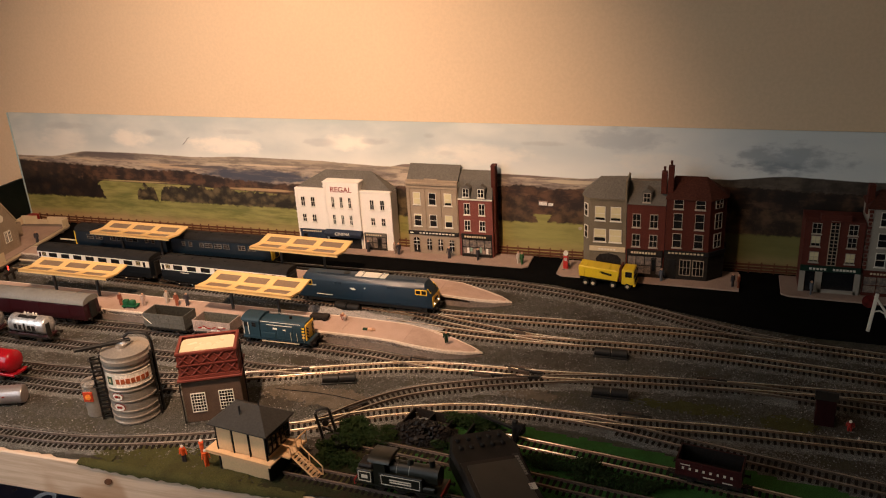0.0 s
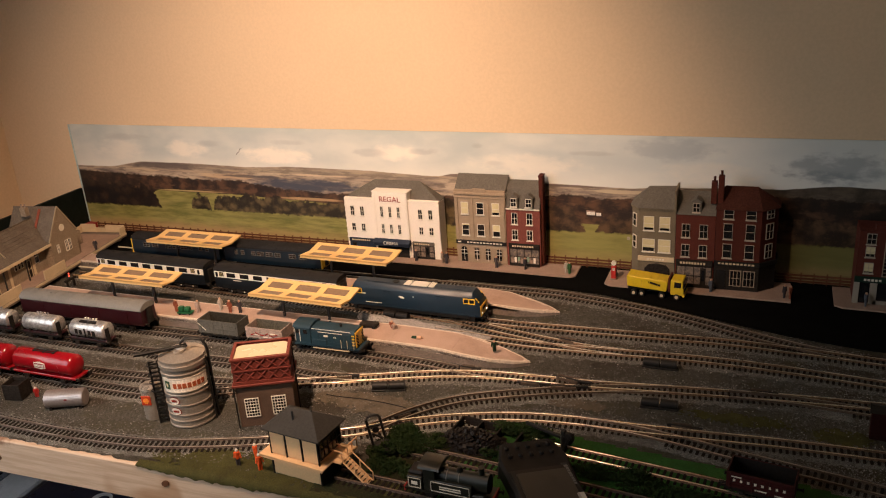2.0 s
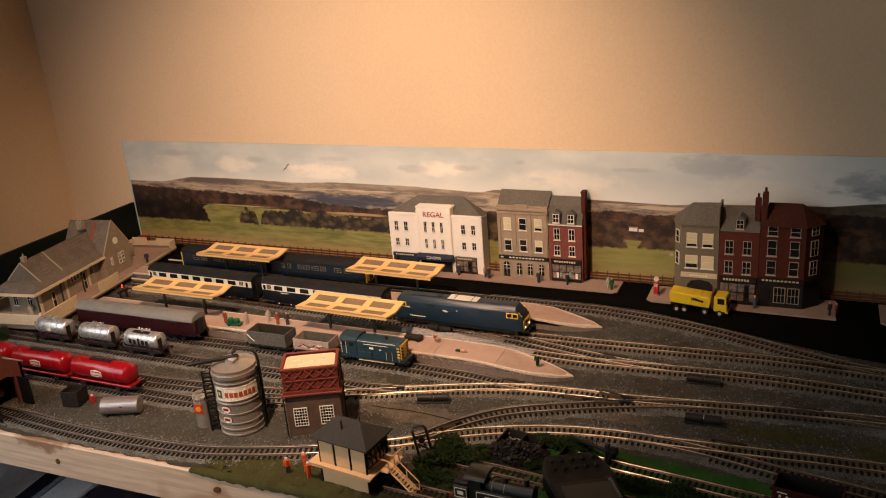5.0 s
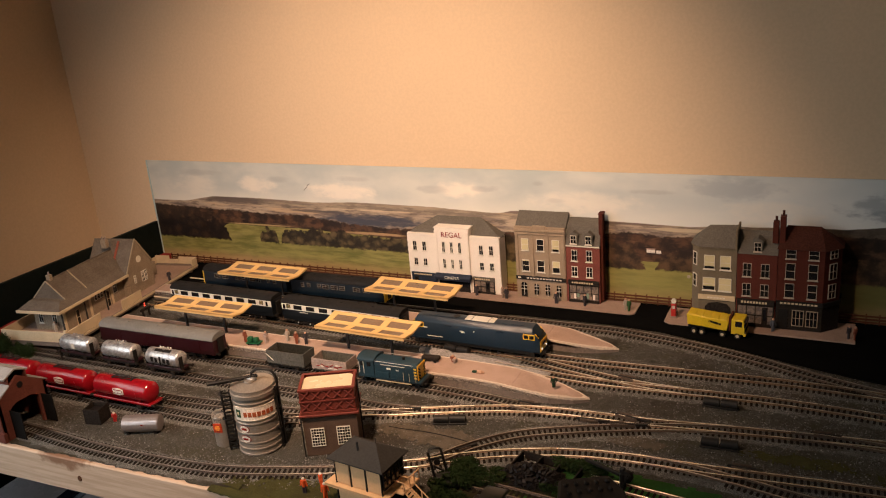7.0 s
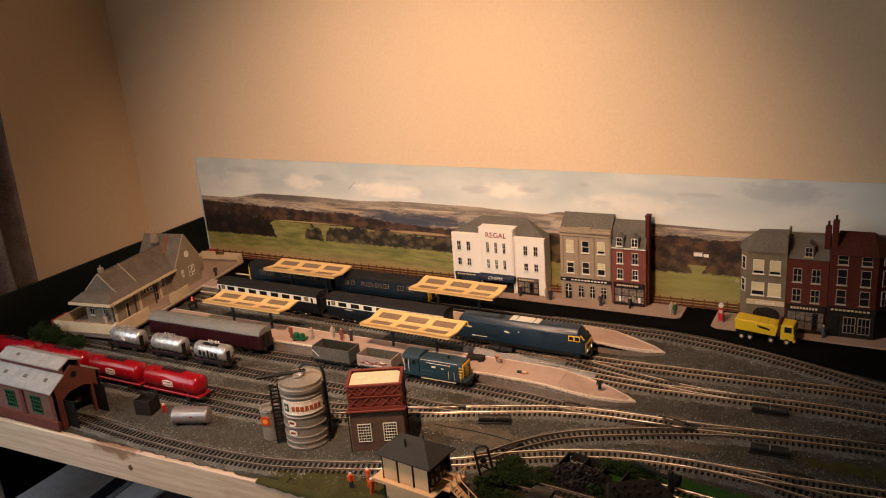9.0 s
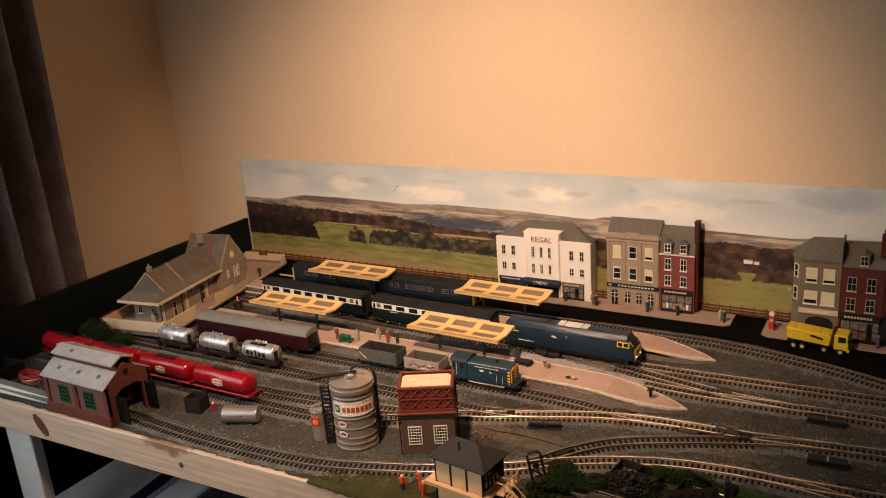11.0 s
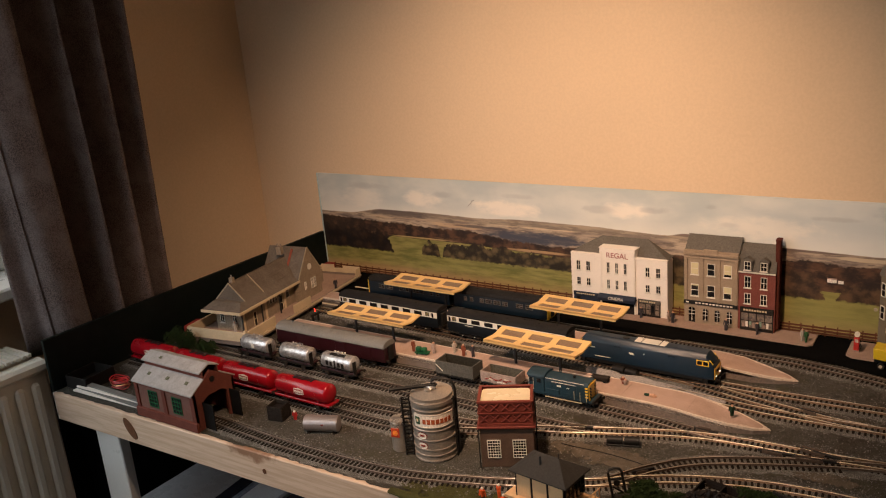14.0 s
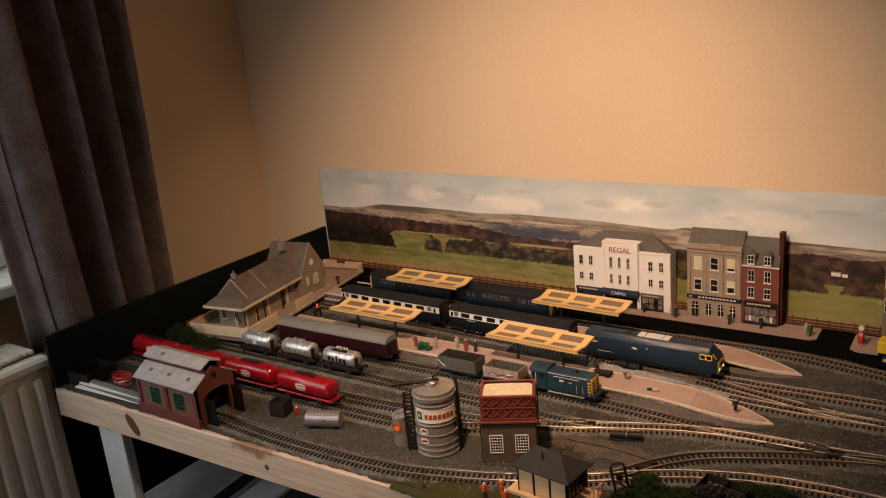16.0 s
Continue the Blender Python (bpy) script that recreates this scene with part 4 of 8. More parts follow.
def canopy(x0, x1, y0, y1, skew, z=0.066):
    """A flat platform awning: a yellow frame with six tinted panels on two posts."""
    th = thing("platform_canopy", "yellow platform canopy with tinted roof panels on posts", "canopy", (x0, y0, 0), group="platform canopies")
    L, W = x1 - x0, y1 - y0

    def at(u, w):
        return (u * L + skew * 0, w * W - skew * u, z + 0.0045 * abs(w - 0.5) * 2)

    def bar(name, u0, w0, u1, w1, th_=0.0028, material=CANOPY):
        bm = bmesh.new()
        a, b, c, d = at(u0, w0), at(u1, w0), at(u1, w1), at(u0, w1)
        top = [bm.verts.new(p) for p in (a, b, c, d)]
        bot = [bm.verts.new((p[0], p[1], p[2] - th_)) for p in (a, b, c, d)]
        bm.faces.new(top)
        bm.faces.new(bot[::-1])
        for i in range(4):
            bm.faces.new((bot[i], bot[(i + 1) % 4], top[(i + 1) % 4], top[i]))
        bmesh.ops.recalc_face_normals(bm, faces=bm.faces[:])
        return part(name, bm, material, th)

    for w0, w1 in ((0, 0.13), (0.42, 0.5), (0.5, 0.58), (0.87, 1)):
        bar("beam", 0, w0, 1, w1)
    for u0, u1 in ((0, 0.07), (0.31, 0.38), (0.62, 0.69), (0.93, 1)):
        for w0, w1 in ((0.13, 0.42), (0.58, 0.87)):
            bar("crossbar", u0, w0, u1, w1)
    for u0, u1 in ((0.07, 0.31), (0.38, 0.62), (0.69, 0.93)):
        for w0, w1 in ((0.13, 0.42), (0.58, 0.87)):
            p = bar("glazed_panel", u0, w0, u1, w1, 0.0008, GLAZE)
            p.location.z -= 0.0009
    bar("valance", 0.0, 0.0, 1, 0.02, 0.0055)
    for u in (0.25, 0.75):
        p = at(u, 0.5)
        box("post", (p[0], p[1], (0.0186 + z) / 2), (0.0035, 0.0035, z - 0.0186 - 0.003), POST, th)
        box("bracket", (p[0], p[1], z - 0.004), (0.004, W * 0.7, 0.003), POST, th)
    return th


canopy(0.700, 0.872, 0.413, 0.478, 0.006)
canopy(0.348, 0.530, 0.412, 0.468, 0.001)
canopy(0.697, 0.870, 0.584, 0.650, 0.007)
canopy(0.344, 0.522, 0.596, 0.660, 0.003)

# ---- tracks ----
RAILZ = 0.0058
GAUGE = 0.0165
PITCH = 0.0074


def sleeper_mesh():
    bm = bmesh.new()
    add_box(bm, (0, 0, 0.0010), (0.0033, 0.030, 0.0022))
    for y in (-GAUGE / 2, GAUGE / 2):
        add_box(bm, (0, y, 0.00235), (0.0028, 0.0046, 0.0009))
    me = bpy.data.meshes.new("sleeper")
    bm.to_mesh(me)
    bm.free()
    me.materials.append(SLEEPER)
    return me


SLEEPER_MESH = sleeper_mesh()
LAID = []


def track(label, pts, shiny=True, bright=False, bed=None):
    th = thing("railway_track", label, "track", group="railway tracks")
    line = glide(pts, 0.004)
    tangents = [(line[min(i + 1, len(line) - 1)] - line[max(i - 1, 0)]).normalized() for i in range(len(line))]
    for side in (-1, 1):
        verts, faces, tops = [], [], []
        prof = ((-0.0011, 0.0024), (0.0011, 0.0024), (0.0004, 0.0030), (0.0005, 0.0048), (0.0011, 0.0050), (0.0011, RAILZ - 0.0003), (0.0007, RAILZ), (-0.0007, RAILZ), (-0.0011, RAILZ - 0.0003), (-0.0011, 0.0050), (-0.0005, 0.0048), (-0.0004, 0.0030))
        k = len(prof)
        for p, t in zip(line, tangents):
            nrm = Vector((-t.y, t.x, 0))
            for a, b in prof:
                q = p + nrm * (side * GAUGE / 2 + a)
                verts.append((q.x, q.y, b))
        for i in range(len(line) - 1):
            for j in range(k):
                a, b = i * k + j, i * k + (j + 1) % k
                faces.append((a, b, b + k, a + k))
                tops.append(1 if j in (5, 6, 7) else 0)
        faces += [tuple(range(k))[::-1], tuple(range((len(line) - 1) * k, len(line) * k))]
        tops += [0, 0]
        ob = mesh_part("rail", verts, faces, BRIGHT_SIDE if bright else RAIL_SIDE, th)
        ob.data.materials.append(RAIL_TOP if bright else (DULL_TOP if shiny else DULL_RAIL))
        ob.data.polygons.foreach_set("material_index", tops)
    verts, faces = [], []
    for p, t in zip(line, tangents):
        nrm = Vector((-t.y, t.x, 0))
        for a, b in ((-0.024, -0.0012), (-0.0155, 0.0009), (0.0, 0.0012), (0.0155, 0.0009), (0.024, -0.0012)):
            q = p + nrm * (a + 0.004 * noise.noise(Vector((p.x * 150, p.y * 150, a * 300))) * (abs(a) > 0.02))
            verts.append((q.x, q.y, b + 0.0005 * noise.noise(Vector((q.x * 400, q.y * 400, 2)))))
    for i in range(len(line) - 1):
        faces += [(i * 5 + j, i * 5 + j + 5, i * 5 + j + 6, i * 5 + j + 1) for j in range(4)]
    smooth(mesh_part("ballast_bed", verts, faces, bed or (BED if shiny else SCRUB), th), 80)
    gone = 0.0
    for (p, q), t in zip(zip(line, line[1:]), tangents):
        gone += (q - p).length
        while gone >= PITCH:
            gone -= PITCH
            p = q - t * gone
            if any(abs(p.x - ax) < 0.0040 and abs(p.y - ay) < 0.012 for ax, ay in LAID):
                continue
            LAID.append((p.x, p.y))
            s = new("sleeper", SLEEPER_MESH)
            s.parent = th
            s.matrix_basis = pose(p.x, p.y, 0, 0, 0, math.degrees(math.atan2(t.y, t.x)) + random.uniform(-1, 1))
    return th


# front and yard tracks split where the painted glint begins
track("front siding with dull grey rails leading into the engine shed", [(0.235, 0.090), (0.376, 0.088), (0.446, 0.085), (0.536, 0.081), (0.649, 0.083), (0.745, 0.092), (0.815, 0.110), (0.888, 0.135), (0.919, 0.149)])
track("front siding curving into the station throat, rails coloured bright for their glint", [(0.9195, 0.1492), (0.95, 0.164), (1.003, 0.190), (1.036, 0.212), (1.067, 0.230), (1.1, 0.246), (1.134, 0.259), (1.168, 0.270), (1.203, 0.278), (1.239, 0.283), (1.276, 0.286), (1.346, 0.288), (1.446, 0.295), (1.51, 0.300), (1.632, 0.304), (2.13, 0.315)], bright=True)
track("yard track with dull grey rails", [(0.02, 0.227), (0.30, 0.229), (0.519, 0.232), (0.577, 0.235), (0.632, 0.240), (0.70, 0.247), (0.76, 0.256), (0.82, 0.270), (0.871, 0.286)])
track("yard track with points, rails coloured bright for their glint", [(0.8715, 0.2862), (0.908, 0.299), (0.945, 0.314), (0.982, 0.329), (1.019, 0.343), (1.057, 0.356), (1.096, 0.365), (1.136, 0.371), (1.176, 0.374), (1.255, 0.378), (1.30, 0.383), (1.367, 0.391), (1.439, 0.399), (1.51, 0.406), (1.578, 0.411), (1.75, 0.420), (2.13, 0.430)], bright=True)
track("station track beside the front platform", [(0.235, 0.371), (0.5, 0.374), (0.65, 0.379), (0.80, 0.383), (0.915, 0.384), (1.0, 0.381), (1.05, 0.376), (1.095, 0.371), (1.14, 0.371)])
track("platform track with brown sleepers", [(0.19, 0.552), (0.45, 0.548), (0.61, 0.542), (0.843, 0.536), (1.085, 0.533), (1.22, 0.537), (1.349, 0.543), (1.43, 0.546), (1.509, 0.543), (1.584, 0.538), (1.656, 0.532), (1.75, 0.524), (2.13, 0.50)], bright=True)
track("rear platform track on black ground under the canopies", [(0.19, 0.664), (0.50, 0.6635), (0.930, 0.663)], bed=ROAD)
track("rear platform track curving to the main line", [(0.931, 0.663), (1.03, 0.663), (1.135, 0.663), (1.18, 0.658), (1.264, 0.643), (1.337, 0.624), (1.384, 0.608), (1.428, 0.591), (1.469, 0.575), (1.509, 0.561), (1.56, 0.546), (1.61, 0.536)])
track("main line track through the station throat", [(0.985, 0.484), (1.056, 0.478), (1.15, 0.472), (1.234, 0.475), (1.275, 0.477), (1.356, 0.483), (1.434, 0.485), (1.509, 0.482), (1.581, 0.476), (1.65, 0.469), (1.75, 0.458), (2.13, 0.41)], bright=True)
track("crossover between the platform track and main line", [(0.90, 0.534), (0.98, 0.528), (1.04, 0.519), (1.087, 0.508), (1.131, 0.499), (1.172, 0.491), (1.234, 0.481), (1.29, 0.479)], bright=True)
track("curved branch from the front siding to the yard", [(1.000, 0.189), (1.022, 0.210), (1.05, 0.248), (1.085, 0.283), (1.117, 0.305), (1.152, 0.322), (1.187, 0.337), (1.222, 0.351), (1.258, 0.364), (1.31, 0.379), (1.367, 0.390)])
track("branch swinging to the front corner", [(1.276, 0.286), (1.33, 0.284), (1.381, 0.277), (1.448, 0.264), (1.51, 0.253), (1.569, 0.243), (1.625, 0.233), (1.75, 0.212), (2.12, 0.15)])
track("yard branch on the dim side", [(1.44, 0.399), (1.51, 0.403), (1.577, 0.400), (1.642, 0.395), (1.75, 0.385), (2.13, 0.345)])
track("siding carrying the silver tank wagons", [(0.13, 0.303), (0.315, 0.305), (0.457, 0.305), (0.581, 0.307), (0.68, 0.309), (0.744, 0.311), (0.82, 0.310), (0.88, 0.308), (0.935, 0.314), (0.975, 0.327)])
track("siding carrying the red tank wagons", [(0.02, 0.193), (0.30, 0.195), (0.572, 0.197), (0.661, 0.201), (0.73, 0.214), (0.80, 0.246), (0.85, 0.275), (0.90, 0.296)])
track("grassy siding carrying a wagon", [(1.22, 0.224), (1.273, 0.218), (1.324, 0.213), (1.39, 0.206), (1.452, 0.199), (1.533, 0.187), (1.70, 0.162), (2.1, 0.10)], bright=True)
track("grassy siding in the front", shiny=False, pts=[(1.05, 0.173), (1.152, 0.167), (1.304, 0.154), (1.367, 0.148), (1.75, 0.115)])
track("grassy siding carrying the tank engine", shiny=False, pts=[(1.02, 0.103), (1.121, 0.099), (1.3, 0.092), (1.55, 0.085)])

# turnouts: black moulded frogs, wing rails and tie bars
for ax, ay, bx, by in ((1.185, 0.501, 1.229, 0.492), (1.070, 0.381, 1.105, 0.379), (1.164, 0.3605, 1.211, 0.364), (1.207, 0.388, 1.264, 0.380), (1.205, 0.357, 1.264, 0.372), (1.373, 0.306, 1.415, 0.305), (0.905, 0.3085, 0.940, 0.3210), (1.035, 0.232, 1.056, 0.256), (1.462, 0.4115, 1.500, 0.4140)):
    tn = math.degrees(math.atan2(by - ay, bx - ax))
    length = math.hypot(bx - ax, by - ay)
    fr = thing("turnout_frog", "black moulded turnout frog between the rails", "turnout", ((ax + bx) / 2, (ay + by) / 2, 0), tn, group="turnout frogs")
    prism("frog", [(-length / 2, -0.0008), (length / 2, -0.0021), (length / 2, 0.0021), (-length / 2, 0.0008)], 0.0022, RAILZ + 0.0003, BLACK, fr, 0.0003, axis="z")
    for t in (-1, 1):
        box("wing_rail", (-length * 0.1, t * 0.0045, 0.0045), (length * 0.55, 0.0012, 0.0046), RAIL_SIDE, fr, 0.0002, turn=t * 3)

# loose ballast, thicker beside the rails


def ballast_bank(x0, y0, x1, y1, half, h, count, seed):
    """A long heap of pale stones tipped beside a track."""
    rng = random.Random(seed)
    verts, faces = [], []
    for _ in range(count):
        u, q = rng.random(), rng.gauss(0, 0.45)
        w = half * (0.55 + 0.45 * math.sin(math.pi * u)) * (1 + 0.4 * noise.noise(Vector((u * 9, 2, seed))))
        x = x0 + (x1 - x0) * u + rng.uniform(-0.004, 0.004)
        y = y0 + (y1 - y0) * u + q * w
        z = h * max(0.0, 1 - q * q) * (0.6 + 0.6 * noise.noise(Vector((x * 60, y * 60, 5))))
        r = rng.uniform(0.0006, 0.0016)
        n0 = len(verts)
        for k in range(4):
            a = k * 1.5708 + rng.uniform(-0.5, 0.5)
            verts.append((x + r * math.cos(a), y + r * math.sin(a), max(0.0002, z + rng.uniform(-0.0004, 0.0004))))
        verts += [(x, y, z + r), (x, y, z - r)]
        faces += [(n0 + k, n0 + (k + 1) % 4, n0 + 4) for k in range(4)] + [(n0 + (k + 1) % 4, n0 + k, n0 + 5) for k in range(4)]
    ob = mesh_part("ballast_bank", verts, faces, PALE_STONES, None)
    tagged(ob, "bank of pale grey ballast stones beside the platform", "ballast", kind="stuff")


ballast_bank(0.850, 0.505, 1.085, 0.474, 0.022, 0.0085, 12000, 11)


def gravel(count):
    rng = random.Random(5)
    verts, faces = [], []
    made = 0
    while made < count:
        if rng.random() < 0.80:
            ax, ay = LAID[rng.randrange(len(LAID))]
            x, y = ax + rng.uniform(-0.008, 0.008), ay + rng.choice((-1, 1)) * abs(rng.gauss(0.0, 0.017))
        else:
            x, y = rng.uniform(0.02, 1.95), rng.uniform(0.06, 0.68)
        if y < front(x) + 0.02 or y > 0.69 - 0.3 * max(0, x - 1.2) or (1.03 < x and y < 0.27 - 0.11 * max(0, x - 1.2)) or (0.2 < x < 1.16 and (0.396 < y < 0.465 or 0.56 < y < 0.64)) or (x < 0.2 and y > 0.32):
            continue
        if noise.noise(Vector((x * 28, y * 28, 4))) + 0.6 * noise.noise(Vector((x * 110, y * 110, 8))) < rng.uniform(-0.75, 0.45):
            continue
        r = rng.uniform(0.0004, 0.0012)
        n0 = len(verts)
        tilt = rng.uniform(0, 6.28)
        for k in range(4):
            a = tilt + k * 1.5708 + rng.uniform(-0.4, 0.4)
            verts.append((x + r * math.cos(a), y + r * math.sin(a), 0.0002 + rng.uniform(0, 0.0004)))
        verts.append((x + rng.uniform(-0.3, 0.3) * r, y + rng.uniform(-0.3, 0.3) * r, r * rng.uniform(0.8, 1.5)))
        faces += [(n0 + k, n0 + (k + 1) % 4, n0 + 4) for k in range(4)]
        made += 1
    ob = mesh_part("loose_ballast", verts, faces, STONES, None)
    tagged(ob, "scattered grey brown model ballast stones", "ballast", kind="stuff")


gravel(162000)


# ---- rolling stock ----
def wheelset(parent, x, r=0.0062, material=DIRTY):
    for y in (-GAUGE / 2, GAUGE / 2):
        w = tube("wheel", (x, y, RAILZ + r), r, 0.0022, material, parent, "y", 14)
        tube("hub", (x, y * 1.16, RAILZ + r), r * 0.35, 0.001, STEEL, w, "y", 8)


def bogie(parent, x, wheelbase=0.036, r=0.0062, frames=0.024):
    bo = part("bogie", bogie_mesh(x, wheelbase, r, frames), DIRTY, parent)
    for dx in (-wheelbase / 2, wheelbase / 2):
        for y in (-GAUGE / 2, GAUGE / 2):
            tube("wheel", (x + dx, y, RAILZ + r), r, 0.0022, DIRTY, bo, "y", 14)
    return bo


def bogie_mesh(x, wheelbase, r, frames):
    bm = bmesh.new()
    for s in (-1, 1):
        add_box(bm, (x, s * frames / 2, RAILZ + r + 0.001), (wheelbase + 0.014, 0.002, 0.005))
        for dx in (-wheelbase / 2, 0, wheelbase / 2):
            add_box(bm, (x + dx, s * (frames / 2 + 0.001), RAILZ + r), (0.006, 0.002, 0.006))
    add_box(bm, (x, 0, RAILZ + r + 0.002), (0.008, frames, 0.004))
    return bm


def buffers(parent, x, s, z=0.0185, gap=0.0115):
    for y in (-gap, gap):
        tube("buffer", (x + s * 0.003, y, z), 0.0013, 0.006, DIRTY, parent, "x", 8)
        tube("buffer_head", (x + s * 0.0062, y, z), 0.0027, 0.0008, DIRTY, parent, "x", 12)


def side_outline(half, z0, z1, roof, tumble=0.0012, n=9):
    """(y, z) outline of a coach body below its roof line, and of the roof over it."""
    body = [(-half + tumble, z0), (half - tumble, z0), (half, z0 + 0.008), (half - 0.0006, z1), (-half + 0.0006, z1), (-half, z0 + 0.008)]
    arc = [(half * math.cos(math.pi * i / n), z1 + (roof - z1) * math.sin(math.pi * i / n) ** 0.75) for i in range(n + 1)]
    return body, arc


def coach(label, x, y, turn, length, paintwork, roof_mat, band=None, windows=(), half=0.0175, z0=0.017, z1=0.044, roof=0.055, name="railway_coach", vents=True):
    th = thing(name, label, "coach", (x, y, 0), turn)
    L = length / 2
    body, arc = side_outline(half, z0, z1, roof)
    prism("body", body, -L, L, paintwork, th, 0.0004)
    smooth(prism("roof", [(a * 1.01, b) for a, b in arc], -L - 0.0004, L + 0.0004, roof_mat, th), 50)
    if band:
        for s in (-1, 1):
            box("window_band", (0, s * (half - 0.0002), (band[0] + band[1]) / 2), (length - 0.001, 0.0007, band[1] - band[0]), band[2], th)
    for wx, ww, wz0, wz1, trim in windows:
        for s in (-1, 1):
            w = box("window", (wx, s * (half + 0.0001), (wz0 + wz1) / 2), (ww, 0.0011, wz1 - wz0), GLASS_D, th, 0.0003)
            if trim:
                t = 0.0005
                lattice("window_frame", (wx, s * (half + 0.0003), (wz0 + wz1) / 2), ww, wz1 - wz0, 2 if ww > 0.008 else 1, 2, 0.0006, 0.0007, ROOF_L, w, 0 if s < 0 else 180)
    box("underframe", (0, 0, 0.0135), (length * 0.62, 0.022, 0.006), DIRTY, th, 0.001)
    for k in (-0.2, -0.02, 0.15):
        box("equipment_box", (k * length, -0.0095, 0.0135), (0.022, 0.005, 0.007), DIRTY, th, 0.0004)
    for s in (-1, 1):
        bogie(th, s * (L - 0.047))
        buffers(th, s * L, s)
        box("gangway", (s * (L + 0.002), 0, 0.032), (0.004, 0.013, 0.026), BLACK, th, 0.0006)
    if vents:
        for k in range(7):
            box("roof_vent", ((k - 3) * length / 7.6, 0.003 * (-1) ** k, roof + 0.0002), (0.004, 0.003, 0.0014), roof_mat, th, 0.0003)
    return th


def spread(n, a, b, width, z0, z1, trim=False):
    return [(a + (b - a) * i / (n - 1), width, z0, z1, trim) for i in range(n)]


MK2 = [(-0.121, 0.0050, 0.0385, 0.0475, 0)] + spread(7, -0.090, 0.081, 0.0185, 0.0395, 0.0478) + [(0.116, 0.0050, 0.0385, 0.0475, 0)]
slope12 = math.degrees(math.atan2(-0.012, 0.5))
for cx, cy in ((0.396, 0.5500), (0.674, 0.5430)):
    th = coach("blue and white corridor coach with dark grey roof", cx, cy, slope12, 0.254, BLUE, ROOF_B, (0.0378, 0.0490, CREAM), MK2, z1=0.0500, roof=0.0580)
    for s in (-1, 1):
        for wx in (-0.1105, 0.1035):
            w = box("toilet_window", (wx, s * 0.0176, 0.0445), (0.0080, 0.0011, 0.0068), FROST, th, 0.0003, "small frosted window")
            lattice("window_frame", (wx, s * 0.0178, 0.0445), 0.0080, 0.0068, 2, 2, 0.0007, 0.0007, DIRTY, w, 0 if s < 0 else 180)
        boxes("lettering", [((-0.085 + 0.0030 * i, s * 0.0176, 0.0345), (0.0022, 0.0006, 0.0014)) for i in range(6)], FRAME_W, th)
        for wx in (-0.095, -0.068, 0.068, 0.095):
            tube("axle_end", (wx, s * 0.0150, 0.0120), 0.0011, 0.0010, FRAME_W, th, "y", 8)
van = coach("maroon parcels van with light grey ribbed roof", 0.394, 0.3725, 0.6, 0.262, MAROON, ROOF_L, None, (), name="parcels_van")
for i in range(4):
    for t in (-1, 1):
        box("luggage_door", (-0.09 + 0.06 * i, t * 0.0177, 0.0305), (0.024, 0.0010, 0.024), MAROON, van, 0.0004)
for i in range(13):
    smooth(prism("roof_rib", [(0.0178 * math.cos(math.pi * k / 12), 0.0442 + 0.0112 * math.sin(math.pi * k / 12) ** 0.9) for k in range(13)], -0.120 + 0.02 * i, -0.1192 + 0.02 * i, ROOF_L, van), 50)

DMU_W = [(x, w, 0.0345, 0.0430, 1) for x, w in ((-0.0783, 0.0075), (-0.0633, 0.0075), (-0.0387, 0.0085), (-0.0229, 0.0155), (-0.0030, 0.0155), (0.0152, 0.0125), (0.0482, 0.0150), (0.0698, 0.0150))]


def railcar(x, cab, label):
    th = coach(label, x, 0.6635, 0, 0.214, RAILCAR_BLUE, ROOF_B, None, [(w[0] * cab, *w[1:]) for w in DMU_W], name="diesel_railcar", z1=0.0475, roof=0.0575)
    e = cab * 0.107
    prism("cab_front", [(-0.0168, 0.017), (0.0168, 0.017), (0.0168, 0.0465), (0.012, 0.0535), (-0.012, 0.0535), (-0.0168, 0.0465)], e, e + cab * 0.0032, YELLOW, th, 0.0008, "yellow warning panel end")
    for y in (-0.0095, 0, 0.0095):
        box("cab_window", (e + cab * 0.0030, y, 0.0425), (0.002, 0.0078, 0.009), GLASS_D, th, 0.0005)
    return th


railcar(0.366, -1, "blue diesel railcar with yellow cab end under a canopy")
railcar(0.592, 1, "blue diesel railcar with yellow cab end under a canopy")


PALE_PANEL = paint("pale_roof_panel", (0.62, 0.58, 0.50), 0.4, vary=0.08)


